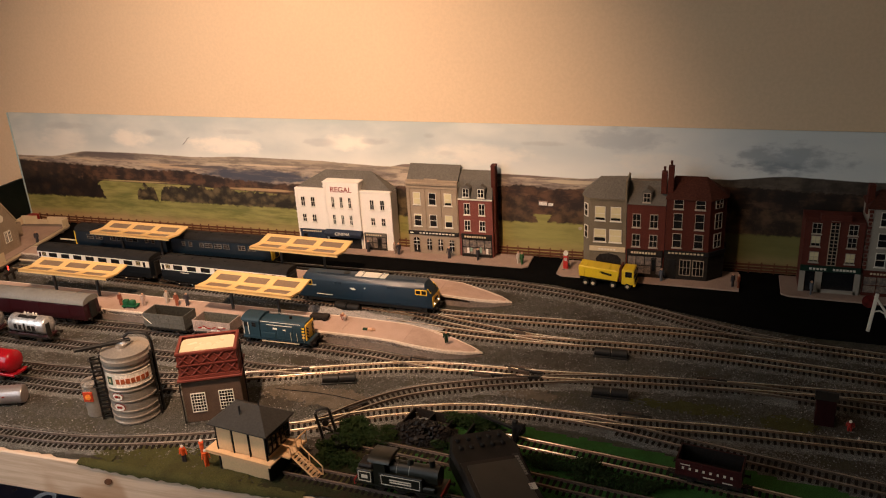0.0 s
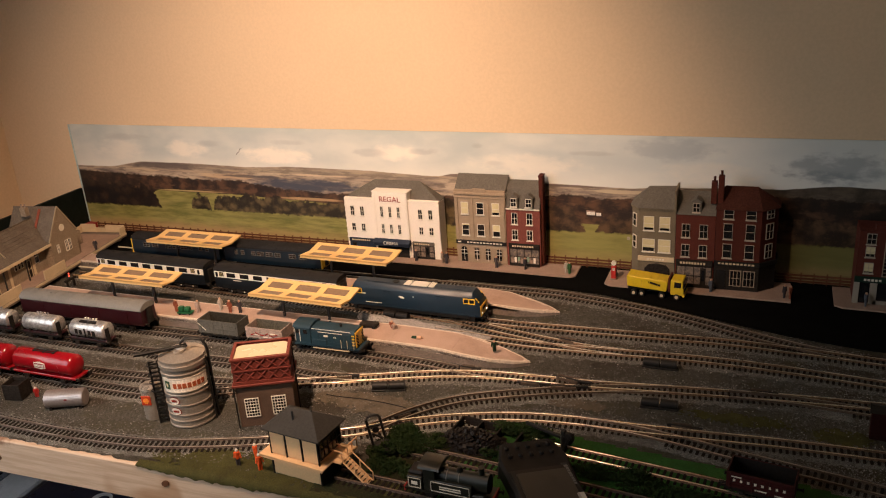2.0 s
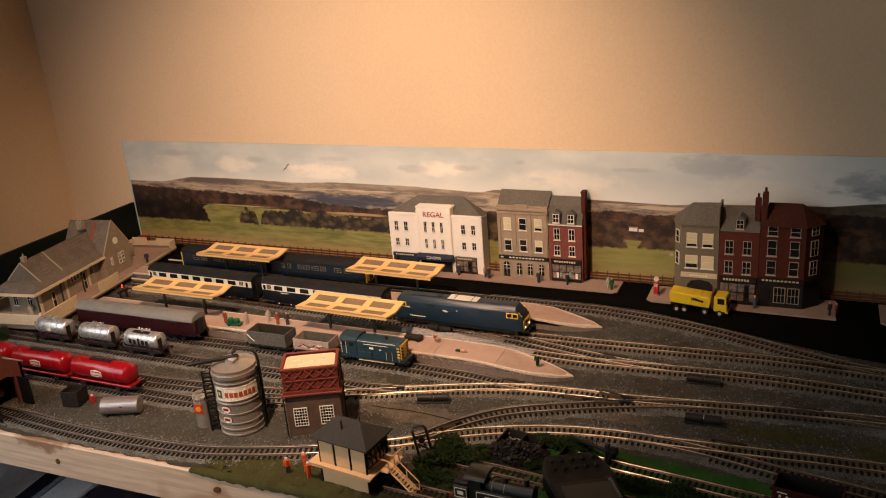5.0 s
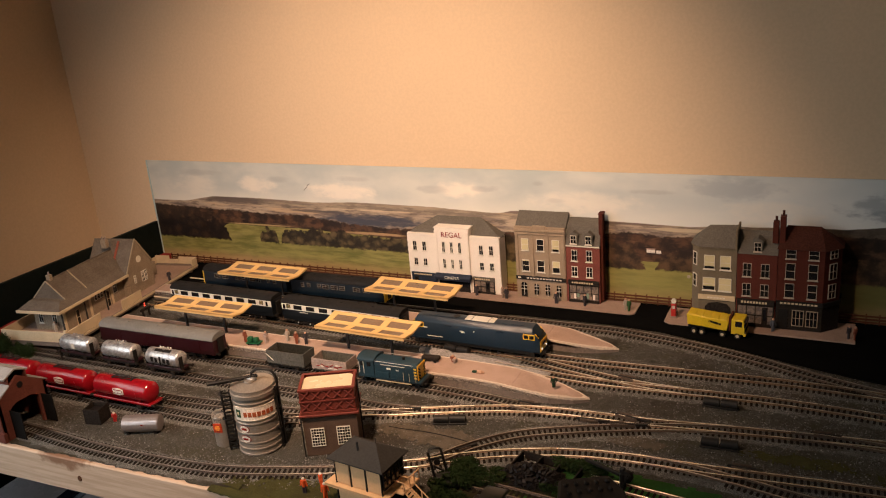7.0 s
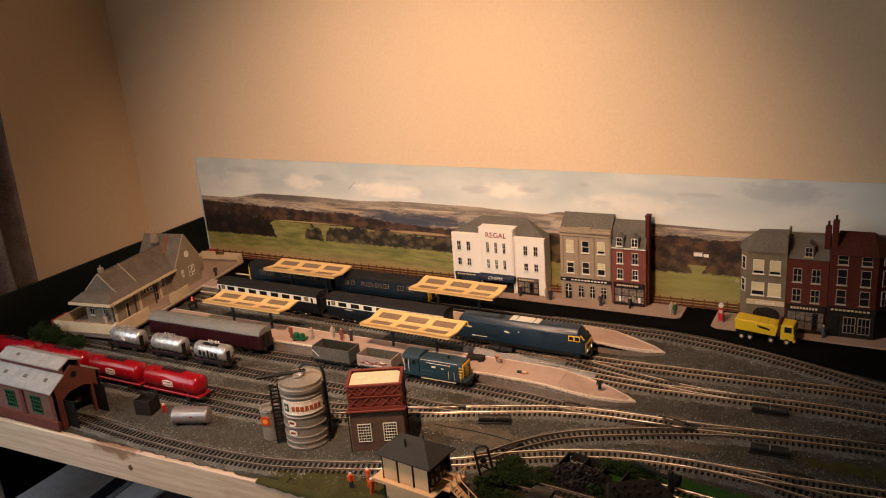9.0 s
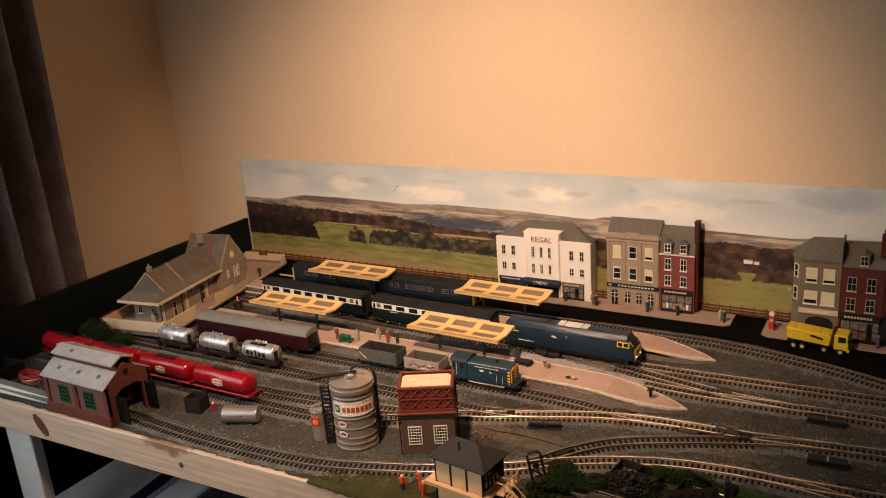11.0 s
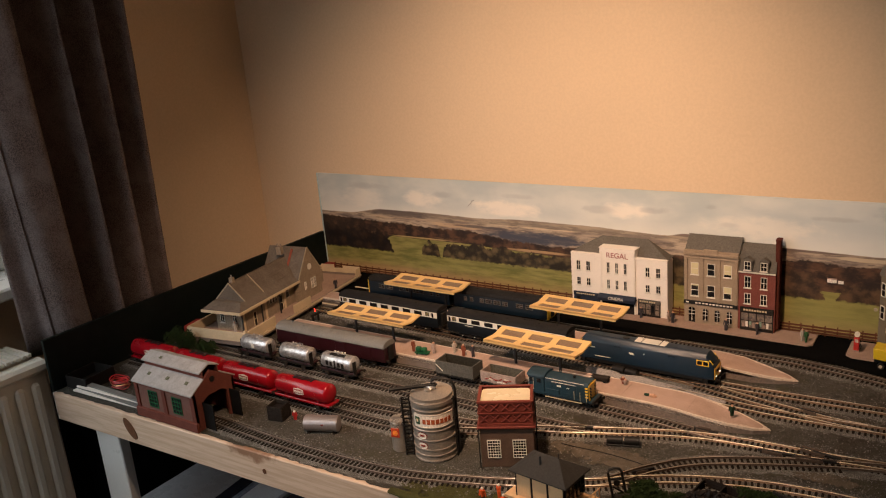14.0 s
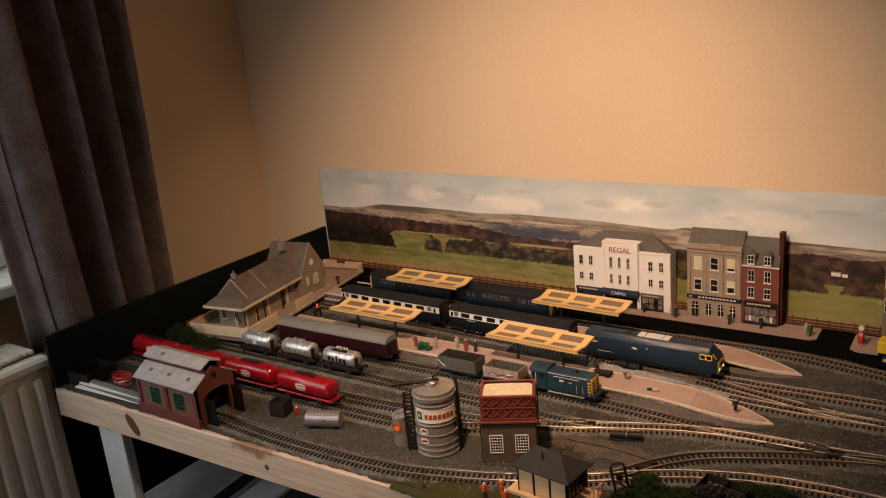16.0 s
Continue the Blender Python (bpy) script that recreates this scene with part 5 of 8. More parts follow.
def main_line_loco(x, y, turn):
    th = thing("diesel_locomotive", "large blue diesel locomotive with yellow cab ends", "locomotive", (x, y, 0), turn)
    L, h = 0.118, 0.0178
    body = [(-h, 0.016), (h, 0.016), (h, 0.047), (h - 0.0012, 0.0500), (0.010, 0.0560), (0.0, 0.0572), (-0.010, 0.0560), (-h + 0.0012, 0.0500), (-h, 0.047)]
    bm = bmesh.new()
    rings = []
    for px, k, top in ((-L, 0.90, 0.020), (-L + 0.003, 0.97, 0.013), (-L + 0.013, 1.0, 0.0), (L - 0.013, 1.0, 0.0), (L - 0.003, 0.97, 0.013), (L, 0.90, 0.020)):
        rings.append([bm.verts.new((px, a * k, b if b < 0.03 else max(0.036, b - top * (b - 0.036) / 0.021))) for a, b in body])
    for p, q in zip(rings, rings[1:]):
        for i in range(len(body)):
            bm.faces.new((p[i], p[(i + 1) % len(body)], q[(i + 1) % len(body)], q[i]))
    bm.faces.new(rings[0][::-1])
    bm.faces.new(rings[-1])
    bmesh.ops.recalc_face_normals(bm, faces=bm.faces[:])
    smooth(part("body", bm, BLUE_L, th), 30)
    for s in (-1, 1):
        e = s * L
        prism("nose_panel", [(-0.0158, 0.0165), (0.0158, 0.0165), (0.0158, 0.0355), (-0.0158, 0.0355)], e + s * 0.0003, e + s * 0.0013, YELLOW, th, 0.0004, "yellow warning panel")
        for y2 in (-0.0078, 0.0078):
            w = box("windscreen_frame", (e - s * 0.0052, y2, 0.0440), (0.0014, 0.0142, 0.0095), YELLOW, th, 0.0004, "yellow windscreen surround", lean=s * -38)
            box("windscreen", (e - s * 0.0046, y2, 0.0442), (0.0014, 0.0110, 0.0065), GLASS_D, w, 0.0003, lean=s * -38)
        for t in (-1, 1):
            f = box("cab_window_frame", (e - s * 0.0175, t * (h + 0.0001), 0.0425), (0.020, 0.0010, 0.0095), YELLOW, th, 0.0003, "yellow cab window surround")
            for dx in (-0.0048, 0.0048):
                box("cab_window", (e - s * 0.0175 + dx, t * (h + 0.0005), 0.0427), (0.0075, 0.0010, 0.0062), GLASS_D, f, 0.0003)
        box("marker_panel", (e + s * 0.0013, 0, 0.0285), (0.0008, 0.014, 0.0042), BLACK, th)
        for y2 in (-0.0095, 0.0095):
            tube("headlamp", (e + s * 0.0015, y2, 0.0215), 0.0011, 0.0008, LED_WHITE, th, "x", 8)
        box("buffer_beam", (e + s * 0.001, 0, 0.0150), (0.003, 0.032, 0.005), BLACK, th, 0.0005)
        buffers(th, e + s * 0.002, s, 0.0150)
        box("air_hose", (e + s * 0.003, 0.003, 0.0115), (0.002, 0.012, 0.006), BLACK, th)
        boxes("bogie", [((s * 0.073, y2, 0.0125), (0.066, 0.003, 0.0062)) for y2 in (-0.0125, 0.0125)] + [((s * 0.073 + dx, y2, 0.0118), (0.008, 0.004, 0.0085)) for dx in (-0.025, 0, 0.025) for y2 in (-0.0132, 0.0132)], DIRTY, th)
        for dx in (-0.026, 0, 0.026):
            wheelset(th, s * 0.073 + dx, 0.0068)
        box("cab_step", (e - s * 0.012, -h + 0.001, 0.0125), (0.006, 0.003, 0.007), BLACK, th)
        box("white_bar", (s * 0.070, s * (h + 0.0004), 0.0235), (0.029, 0.0006, 0.0009), FRAME_W, th)
    box("fuel_tank", (0, 0, 0.0125), (0.054, 0.028, 0.008), DIRTY, th, 0.001)
    # roof panels, grilles and fans
    for k, (cx, w) in enumerate(((-0.011, 0.011), (0.0105, 0.029), (0.0315, 0.010))):
        box("roof_panel", (cx, 0, 0.0571), (w, 0.019, 0.0012), PALE_PANEL, th, 0.0004, "pale translucent roof panel")
    for cx in (-0.006, 0.0305):
        box("roof_horn", (cx, 0.004, 0.0586), (0.0022, 0.0030, 0.0034), PALE_PANEL, th, 0.0004)
    box("roof_hatch", (-0.060, 0, 0.0569), (0.050, 0.015, 0.0010), BLUE_L, th, 0.0003)
    box("roof_hatch", (0.068, 0, 0.0569), (0.040, 0.014, 0.0010), BLUE_L, th, 0.0003)
    tube("roof_fan", (-0.034, 0, 0.0573), 0.006, 0.0008, BLACK, th, "z", 16)
    for t in (-1, 1):
        prism("emblem", [(-0.0048, 0.0395), (0.0015, 0.0395), (0.0032, 0.0378), (0.0048, 0.0378), (0.0048, 0.0360), (-0.0015, 0.0360), (-0.0032, 0.0377), (-0.0048, 0.0377)], t * (h + 0.0001), t * (h + 0.0007), FRAME_W, th, axis="y", label="small white emblem").location.x = -0.018
        box("works_plate", (0.0035, t * (h + 0.0003), 0.0405), (0.0018, 0.0006, 0.0018), FRAME_W, th)
        box("number_bar", (-0.088 * t * -1, t * (h + 0.0003), 0.0385), (0.008, 0.0006, 0.0018), FRAME_W, th)
        for gx in (-0.048, -0.040, 0.046, 0.054):
            box("side_louvre", (gx, t * (h + 0.0001), 0.0455), (0.0062, 0.0006, 0.0040), BLUE_L, th, 0.0002)
        box("sole_plate", (0, t * (h - 0.0008), 0.0150), (0.200, 0.0016, 0.0060), BLACK, th)
        box("body_ledge", (0, t * (h + 0.0003), 0.0185), (0.236, 0.0012, 0.0012), BLUE_L, th)
    return th


main_line_loco(0.9395, 0.5375, slope12 * 0.6)


def shunter(x, y, turn):
    th = thing("diesel_shunter", "small weathered blue diesel shunter with wasp striped end", "locomotive", (x, y, 0), turn)
    box("footplate", (0, 0, 0.0165), (0.112, 0.031, 0.0028), BLUE_S, th, 0.0004)
    prism("bonnet", [(-0.0142, 0.018), (0.0142, 0.018), (0.0142, 0.0415), (0.0100, 0.0462), (-0.0100, 0.0462), (-0.0142, 0.0415)], -0.026, 0.049, BLUE_S, th, 0.0006)
    prism("cab", [(-0.0155, 0.018), (0.0155, 0.018), (0.0155, 0.0445), (-0.0155, 0.0445)], -0.054, -0.026, BLUE_S, th, 0.0005)
    smooth(prism("cab_roof", [(0.0165 * math.cos(math.pi * i / 10), 0.0443 + 0.0060 * math.sin(math.pi * i / 10) ** 0.8) for i in range(11)], -0.0555, -0.0245, BLUE_S, th), 50)
    for t in (-1, 1):
        for dx in (-0.047, -0.0345):
            w = box("window_frame", (dx, t * 0.0156, 0.0385), (0.0085, 0.0010, 0.0085), BLUE_S, th, 0.0003)
            box("pane", (dx, t * 0.0160, 0.0385), (0.0068, 0.0008, 0.0068), GLASS_D, w)
        for i in range(5):
            box("bonnet_door", (-0.018 + 0.0135 * i, t * 0.0143, 0.0320), (0.0122, 0.0010, 0.015), BLUE_S, th, 0.0003)
        box("side_tank", (-0.012, t * 0.0150, 0.0228), (0.024, 0.002, 0.009), BLUE_S, th, 0.0004)
        box("emblem", (0.000, t * 0.0149, 0.0345), (0.007, 0.0006, 0.0028), FRAME_W, th)
        boxes("number_bar", [((0.014 + 0.0026 * i, t * 0.0149, 0.0335), (0.0016, 0.0006, 0.0020)) for i in range(2)], FRAME_W, th)
        box("coupling_rod", (0.006, t * 0.0135, 0.0120), (0.062, 0.0012, 0.0018), BUFF, th)
        box("handrail", (0.008, t * 0.0154, 0.0405), (0.042, 0.0006, 0.0007), FRAME_W, th)
        box("handrail", (0.010, t * 0.0156, 0.0452), (0.066, 0.0005, 0.0005), FRAME_W, th)
        box("foot_rail", (0.004, t * 0.0160, 0.0187), (0.096, 0.0006, 0.0006), BLUE_S, th)
        for dx in (0.026, 0.036, 0.047):
            box("stanchion", (dx, t * 0.0162, 0.0245), (0.0006, 0.0006, 0.014), BUFF, th)
        for dx in (-0.052, -0.044):
            box("grab_rail", (dx, t * 0.0165, 0.0320), (0.0007, 0.0007, 0.020), FRAME_W, th)
        for dx in (-0.048, 0.048):
            boxes("step", [((dx, t * 0.0145, z), (0.007, 0.003, 0.0008)) for z in (0.0085, 0.0125)] + [((dx + s * 0.0036, t * 0.0150, 0.0125), (0.0007, 0.001, 0.011)) for s in (-1, 1)], BLUE, th)
    for dx in (-0.022, 0.006, 0.034):
        wheelset(th, dx, 0.0088)
    box("frames", (0.006, 0, 0.0135), (0.10, 0.017, 0.006), DIRTY, th)
    f = box("radiator_end", (0.0496, 0, 0.0315), (0.0016, 0.0260, 0.0250), YELLOW, th, 0.0005, "yellow end with black stripes")
    for z in (0.0225, 0.0275, 0.0325, 0.0375):
        for s in (-1, 1):
            box("stripe", (0.0499, s * 0.0085, z), (0.0018, 0.0075, 0.0022), BLACK, f, tilt=s * 40)
    for t in (-1, 1):
        for z in (0.024, 0.029, 0.034, 0.039):
            box("stripe", (0.0462, t * 0.0142, z), (0.0045, 0.0014, 0.0022), YELLOW, th)
    for s in (-1, 1):
        box("buffer_beam", (s * 0.0565, 0, 0.0155), (0.003, 0.031, 0.006), BLACK, th)
        buffers(th, s * 0.057, s, 0.0155)
    tube("exhaust", (0.02, 0, 0.0480), 0.0022, 0.004, BLACK, th)
    return th


shunter(0.8620, 0.3835, 0.3)


def open_wagon(label, x, y, turn, L, outside_m, inside_m, planks=3, h=0.020, name="open_wagon", bars=None):
    th = thing(name, label, "wagon", (x, y, 0), turn)
    w, z0 = 0.0155, 0.0165
    box("floor", (0, 0, z0), (L, 2 * w, 0.002), inside_m, th)
    for t in (-1, 1):
        for i in range(planks):
            z = z0 + 0.001 + h * (i + 0.5) / planks
            box("plank", (0, t * w, z), (L, 0.0014, h / planks - 0.0004), outside_m, th)
            box("plank", (t * (L / 2 - 0.0007), 0, z), (0.0014, 2 * w, h / planks - 0.0004), outside_m, th)
        for dx in (-0.45, -0.12, 0.12, 0.45):
            box("strap", (dx * L, t * (w + 0.0009), z0 + h / 2), (0.0018, 0.0008, h), outside_m, th)
        box("solebar", (0, t * 0.0125, 0.0135), (L, 0.002, 0.004), DIRTY, th)
        boxes("inner_lining", [((0, t * (w - 0.0010), z0 + h / 2 + 0.001), (L - 0.003, 0.0006, h - 0.001))], inside_m, th)
        if outside_m is WGREY:
            box("white_stripe", (-0.40 * L, t * (w + 0.0016), z0 + h * 0.52), (0.017, 0.0006, 0.0013), FRAME_W, th, lean=40)
        if outside_m is WPINK:
            for k, dx in enumerate((-0.30, -0.17, -0.05, 0.08, 0.21, 0.33)):
                box("scrawl", (dx * L, t * (w + 0.0016), z0 + h * (0.42 + 0.12 * (k % 2))), (0.0072, 0.0005, 0.0016), SIGN_RED, th, lean=(-18, 25, 8, -30, 14, -8)[k])
        if bars:
            boxes("lettering", [((dx * L, t * (w + 0.0010), z0 + h * dz), (ww * L, 0.0005, hh * h)) for dx, dz, ww, hh in bars], FRAME_W, th)
    for dx in (-L * 0.27, L * 0.27):
        wheelset(th, dx, 0.0060)
        for t in (-1, 1):
            box("axlebox", (dx, t * 0.0128, 0.0115), (0.005, 0.003, 0.005), DIRTY, th)
    for s in (-1, 1):
        buffers(th, s * L / 2, s, 0.0145)
        box("coupling", (s * (L / 2 + 0.005), 0, 0.010), (0.010, 0.003, 0.0014), BLACK, th)
    return th


open_wagon("grey steel open wagon with a white stripe, empty", 0.6690, 0.3795, 0.8, 0.074, WGREY, WDARK, 3, 0.0225)
open_wagon("faded pink planked open wagon, empty", 0.7525, 0.3825, 0.5, 0.066, WPINK, WOLIVE, 5, 0.018, bars=[(-0.2, 0.4, 0.2, 0.12), (0.1, 0.25, 0.25, 0.1), (0.25, 0.6, 0.12, 0.12)])
open_wagon("dark maroon planked coal wagon with pale lettering", 1.485, 0.1945, -8, 0.068, paint("dark_crimson", (0.040, 0.006, 0.006), 0.6), COAL, 5, 0.019,
           bars=[(-0.38 + 0.105 * i, 0.57, 0.036, 0.15) for i in range(8)] + [(0.02, 0.22, 0.18, 0.06), (0.3, 0.15, 0.15, 0.06), (-0.35, 0.8, 0.15, 0.06)])


def tank_wagon(label, x, y, L, r, material, kind, zc=0.034):
    th = thing("tank_wagon", label, "wagon", (x, y, 0), 0, group="red tank wagons" if kind == "red" else "silver tank wagons")
    bm = bmesh.new()
    dish = 0.0075 if kind == "red" else 0.0045
    rings = []
    for k in range(11):
        a = math.pi / 2 * min(k, 10 - k) / 5 if k != 5 else math.pi / 2
        side = -1 if k < 5 else 1
        rr = max(0.0012, r * math.sin(a) ** 0.75) if k != 5 else r
        px = side * (L / 2 - dish + dish * math.cos(a) ** 1.2) if k != 5 else L / 2 - dish
        if k == 5:
            rings.append([(-(L / 2 - dish), r)])
        rings.append([(px, rr)])
    loops = [[bm.verts.new((px, rr * math.cos(2 * math.pi * j / 32), zc + rr * math.sin(2 * math.pi * j / 32))) for j in range(32)] for (px, rr), in rings]
    for p, q in zip(loops, loops[1:]):
        for j in range(32):
            bm.faces.new((p[j], p[(j + 1) % 32], q[(j + 1) % 32], q[j]))
    bm.faces.new(loops[0][::-1])
    bm.faces.new(loops[-1])
    bmesh.ops.recalc_face_normals(bm, faces=bm.faces[:])
    smooth(part("barrel", bm, material, th), 60)
    red = kind == "red"
    box("chassis", (0, 0, zc - r - 0.0005), (L + 0.002, 0.027 if red else 0.022, 0.0038), material if red else MAROON, th, 0.0006)
    for dx in (-0.3, 0.3):
        box("cradle", (dx * L, 0, zc - r + 0.003), (0.004, 0.023, 0.006), material if red else DIRTY, th, 0.0005)
        wheelset(th, dx * L, 0.0062)
        for t in (-1, 1):
            box("axlebox", (dx * L, t * 0.0128, 0.0118), (0.008, 0.003, 0.006), DIRTY, th, 0.0004)
    for s in (-1, 1):
        buffers(th, s * (L / 2 + 0.001), s, zc - r - 0.0005)
        box("coupling", (s * (L / 2 + 0.006), 0, 0.010), (0.011, 0.003, 0.0014), BLACK, th)
    if red:
        boxes("roof_walk", [((0, t * 0.0042, zc + r + 0.0012), (L * 0.36, 0.0016, 0.0008)) for t in (-1, 0, 1)] + [((dx * L, 0, zc + r + 0.0004), (0.002, 0.011, 0.0016)) for dx in (-0.16, 0, 0.16)], BLACK, th)
        for t in (-1, 1):
            p = prism("badge", [(-0.0105, -0.0040), (0.0, -0.0056), (0.0105, -0.0040), (0.0105, 0.0040), (0.0, 0.0062), (-0.0105, 0.0040)], -0.0004, 0.0004, FRAME_W, th, axis="y", label="white bordered name badge")
            p.matrix_basis = pose(0, t * (r + 0.0001), zc + 0.0005)
            q = box("badge_field", (0, -t * -0.0004, 0.0), (0.0186, 0.0006, 0.0066), RED, p)
            boxes("lettering", [((-0.0072 + 0.0029 * i, t * 0.0008, 0.0), (0.0020, 0.0005, 0.0040)) for i in range(6)], FRAME_W, p)
    else:
        tube("manhole", (0, 0, zc + r + 0.001), 0.0035, 0.003, material, th, "z", 14)
        box("catwalk", (0.0, -0.004, zc + r - 0.0006), (0.034, 0.006, 0.0010), BLACK if x > 0.4 else SILVER, th, tilt=14)
        for dx in (-0.010, -0.004, 0.006, 0.012):
            box("valve", (dx, 0.002, zc + r + 0.0022), (0.0030, 0.0026, 0.0036), CREAM if x > 0.4 else SILVER, th, 0.0006)
        for s in (-1, 1):
            box("end_ladder", (s * (L / 2 + 0.0005), -0.006, zc - 0.004), (0.0012, 0.008, 0.022), BLACK, th)
        box("sole_rail", (0, -0.0112, zc - r - 0.0030), (L, 0.0016, 0.0030), BLACK, th)
        box("stay_rod", (0, -0.0120, zc - r * 0.55), (L * 0.86, 0.0010, 0.0010), DIRTY, th, lean=6)
        for dx in (-0.24, 0.24):
            tube("strap", (dx * L, 0, zc), r + 0.0003, 0.0012, SILVER, th, "x", 24)
    return th


for i in range(4):
    tank_wagon("glossy red oil tank wagon with white bordered badge", 0.0975 + 0.1295 * i, 0.1955, 0.119, 0.0165, RED, "red", 0.0345)
sil = [tank_wagon("weathered silver milk tank wagon on dark chassis", x, 0.305, 0.074, 0.0142, SILVER, "silver", 0.0325) for x in (0.262, 0.365, 0.467)]
for i, (bw, bh, dz) in enumerate(((0.0060, 0.0090, 0.0), (0.0058, 0.0082, -0.0008), (0.0034, 0.0150, -0.001), (0.0064, 0.0085, -0.0005), (0.0068, 0.0095, -0.0012))):
    box("lettering_bar", (-0.0185 + 0.0088 * i, -0.0143, 0.0325 + dz), (bw, 0.0010, bh), BLACK, sil[2], 0.0008)
box("ladder_plate", (0.0, -0.0143, 0.0325), (0.007, 0.001, 0.008), FRAME_W, sil[0])


def tank_engine(x, y, turn):
    th = thing("steam_tank_engine", "black steam tank engine with lined panels on the grass siding", "locomotive", (x, y, 0), turn)
    box("footplate", (0, 0, 0.0160), (0.112, 0.031, 0.002), ENGINE, th)
    tube("boiler", (0.014, 0, 0.0305), 0.0098, 0.060, ENGINE, th, "x", 20)
    tube("smokebox", (0.042, 0, 0.0305), 0.0106, 0.018, ENGINE, th, "x", 20)
    for dx in (-0.002, 0.014, 0.034):
        tube("boiler_band", (dx, 0, 0.0305), 0.0101, 0.0010, ROOF_L, th, "x", 20)
    tube("chimney", (0.041, 0, 0.0445), 0.0034, 0.009, ENGINE, th, "z", 14, 0.0040)
    tube("dome", (0.013, 0, 0.0420), 0.0048, 0.006, ENGINE, th, "z", 14, 0.0030, 0.001)
    tube("safety_valve", (-0.004, 0, 0.0415), 0.0018, 0.004, STEEL, th)
    for t in (-1, 1):
        p = box("side_tank", (0.005, t * 0.0128, 0.0245), (0.056, 0.005, 0.0150), ENGINE, th, 0.0006)
        boxes("lining", [((0.005, t * 0.0154, z), (0.050, 0.0005, 0.0007)) for z in (0.019, 0.0300)] + [((0.005 + s * 0.025, t * 0.0154, 0.0245), (0.0007, 0.0005, 0.011)) for s in (-1, 1)], FRAME_W, p)
        boxes("lettering", [((0.005, t * 0.0154, z), (0.028, 0.0005, 0.0014)) for z in (0.0255, 0.0228)], FRAME_W, p)
        c = box("bunker_side", (-0.042, t * 0.0132, 0.0245), (0.020, 0.004, 0.0150), ENGINE, th, 0.0006)
        boxes("lining", [((-0.042, t * 0.0154, z), (0.016, 0.0005, 0.0007)) for z in (0.019, 0.030)] + [((-0.042 + s * 0.008, t * 0.0154, 0.0245), (0.0007, 0.0005, 0.011)) for s in (-1, 1)], FRAME_W, c)
        box("number_bar", (-0.042, t * 0.0155, 0.0245), (0.008, 0.0005, 0.0040), FRAME_W, c)
        box("splasher", (0.040, t * 0.0115, 0.0195), (0.018, 0.006, 0.006), ENGINE, th, 0.0015)
    prism("cab", [(-0.0150, 0.017), (0.0150, 0.017), (0.0150, 0.044), (-0.0150, 0.044)], -0.030, -0.014, ENGINE, th, 0.0005)
    smooth(prism("cab_roof", [(0.0165 * math.cos(math.pi * i / 10), 0.0438 + 0.005 * math.sin(math.pi * i / 10)) for i in range(11)], -0.036, -0.008, ENGINE, th), 60)
    box("coal_load", (-0.043, 0, 0.0320), (0.020, 0.020, 0.006), COAL, th, 0.002)
    for dx in (-0.026, 0.002, 0.028):
        wheelset(th, dx, 0.0098)
    for s in (-1, 1):
        box("buffer_beam", (s * 0.0565, 0, 0.0150), (0.002, 0.030, 0.006), SIGN_RED, th)
        buffers(th, s * 0.057, s, 0.0150)
    return th


tank_engine(1.166, 0.0985, -1.5).scale = (0.90, 0.95, 1.06)


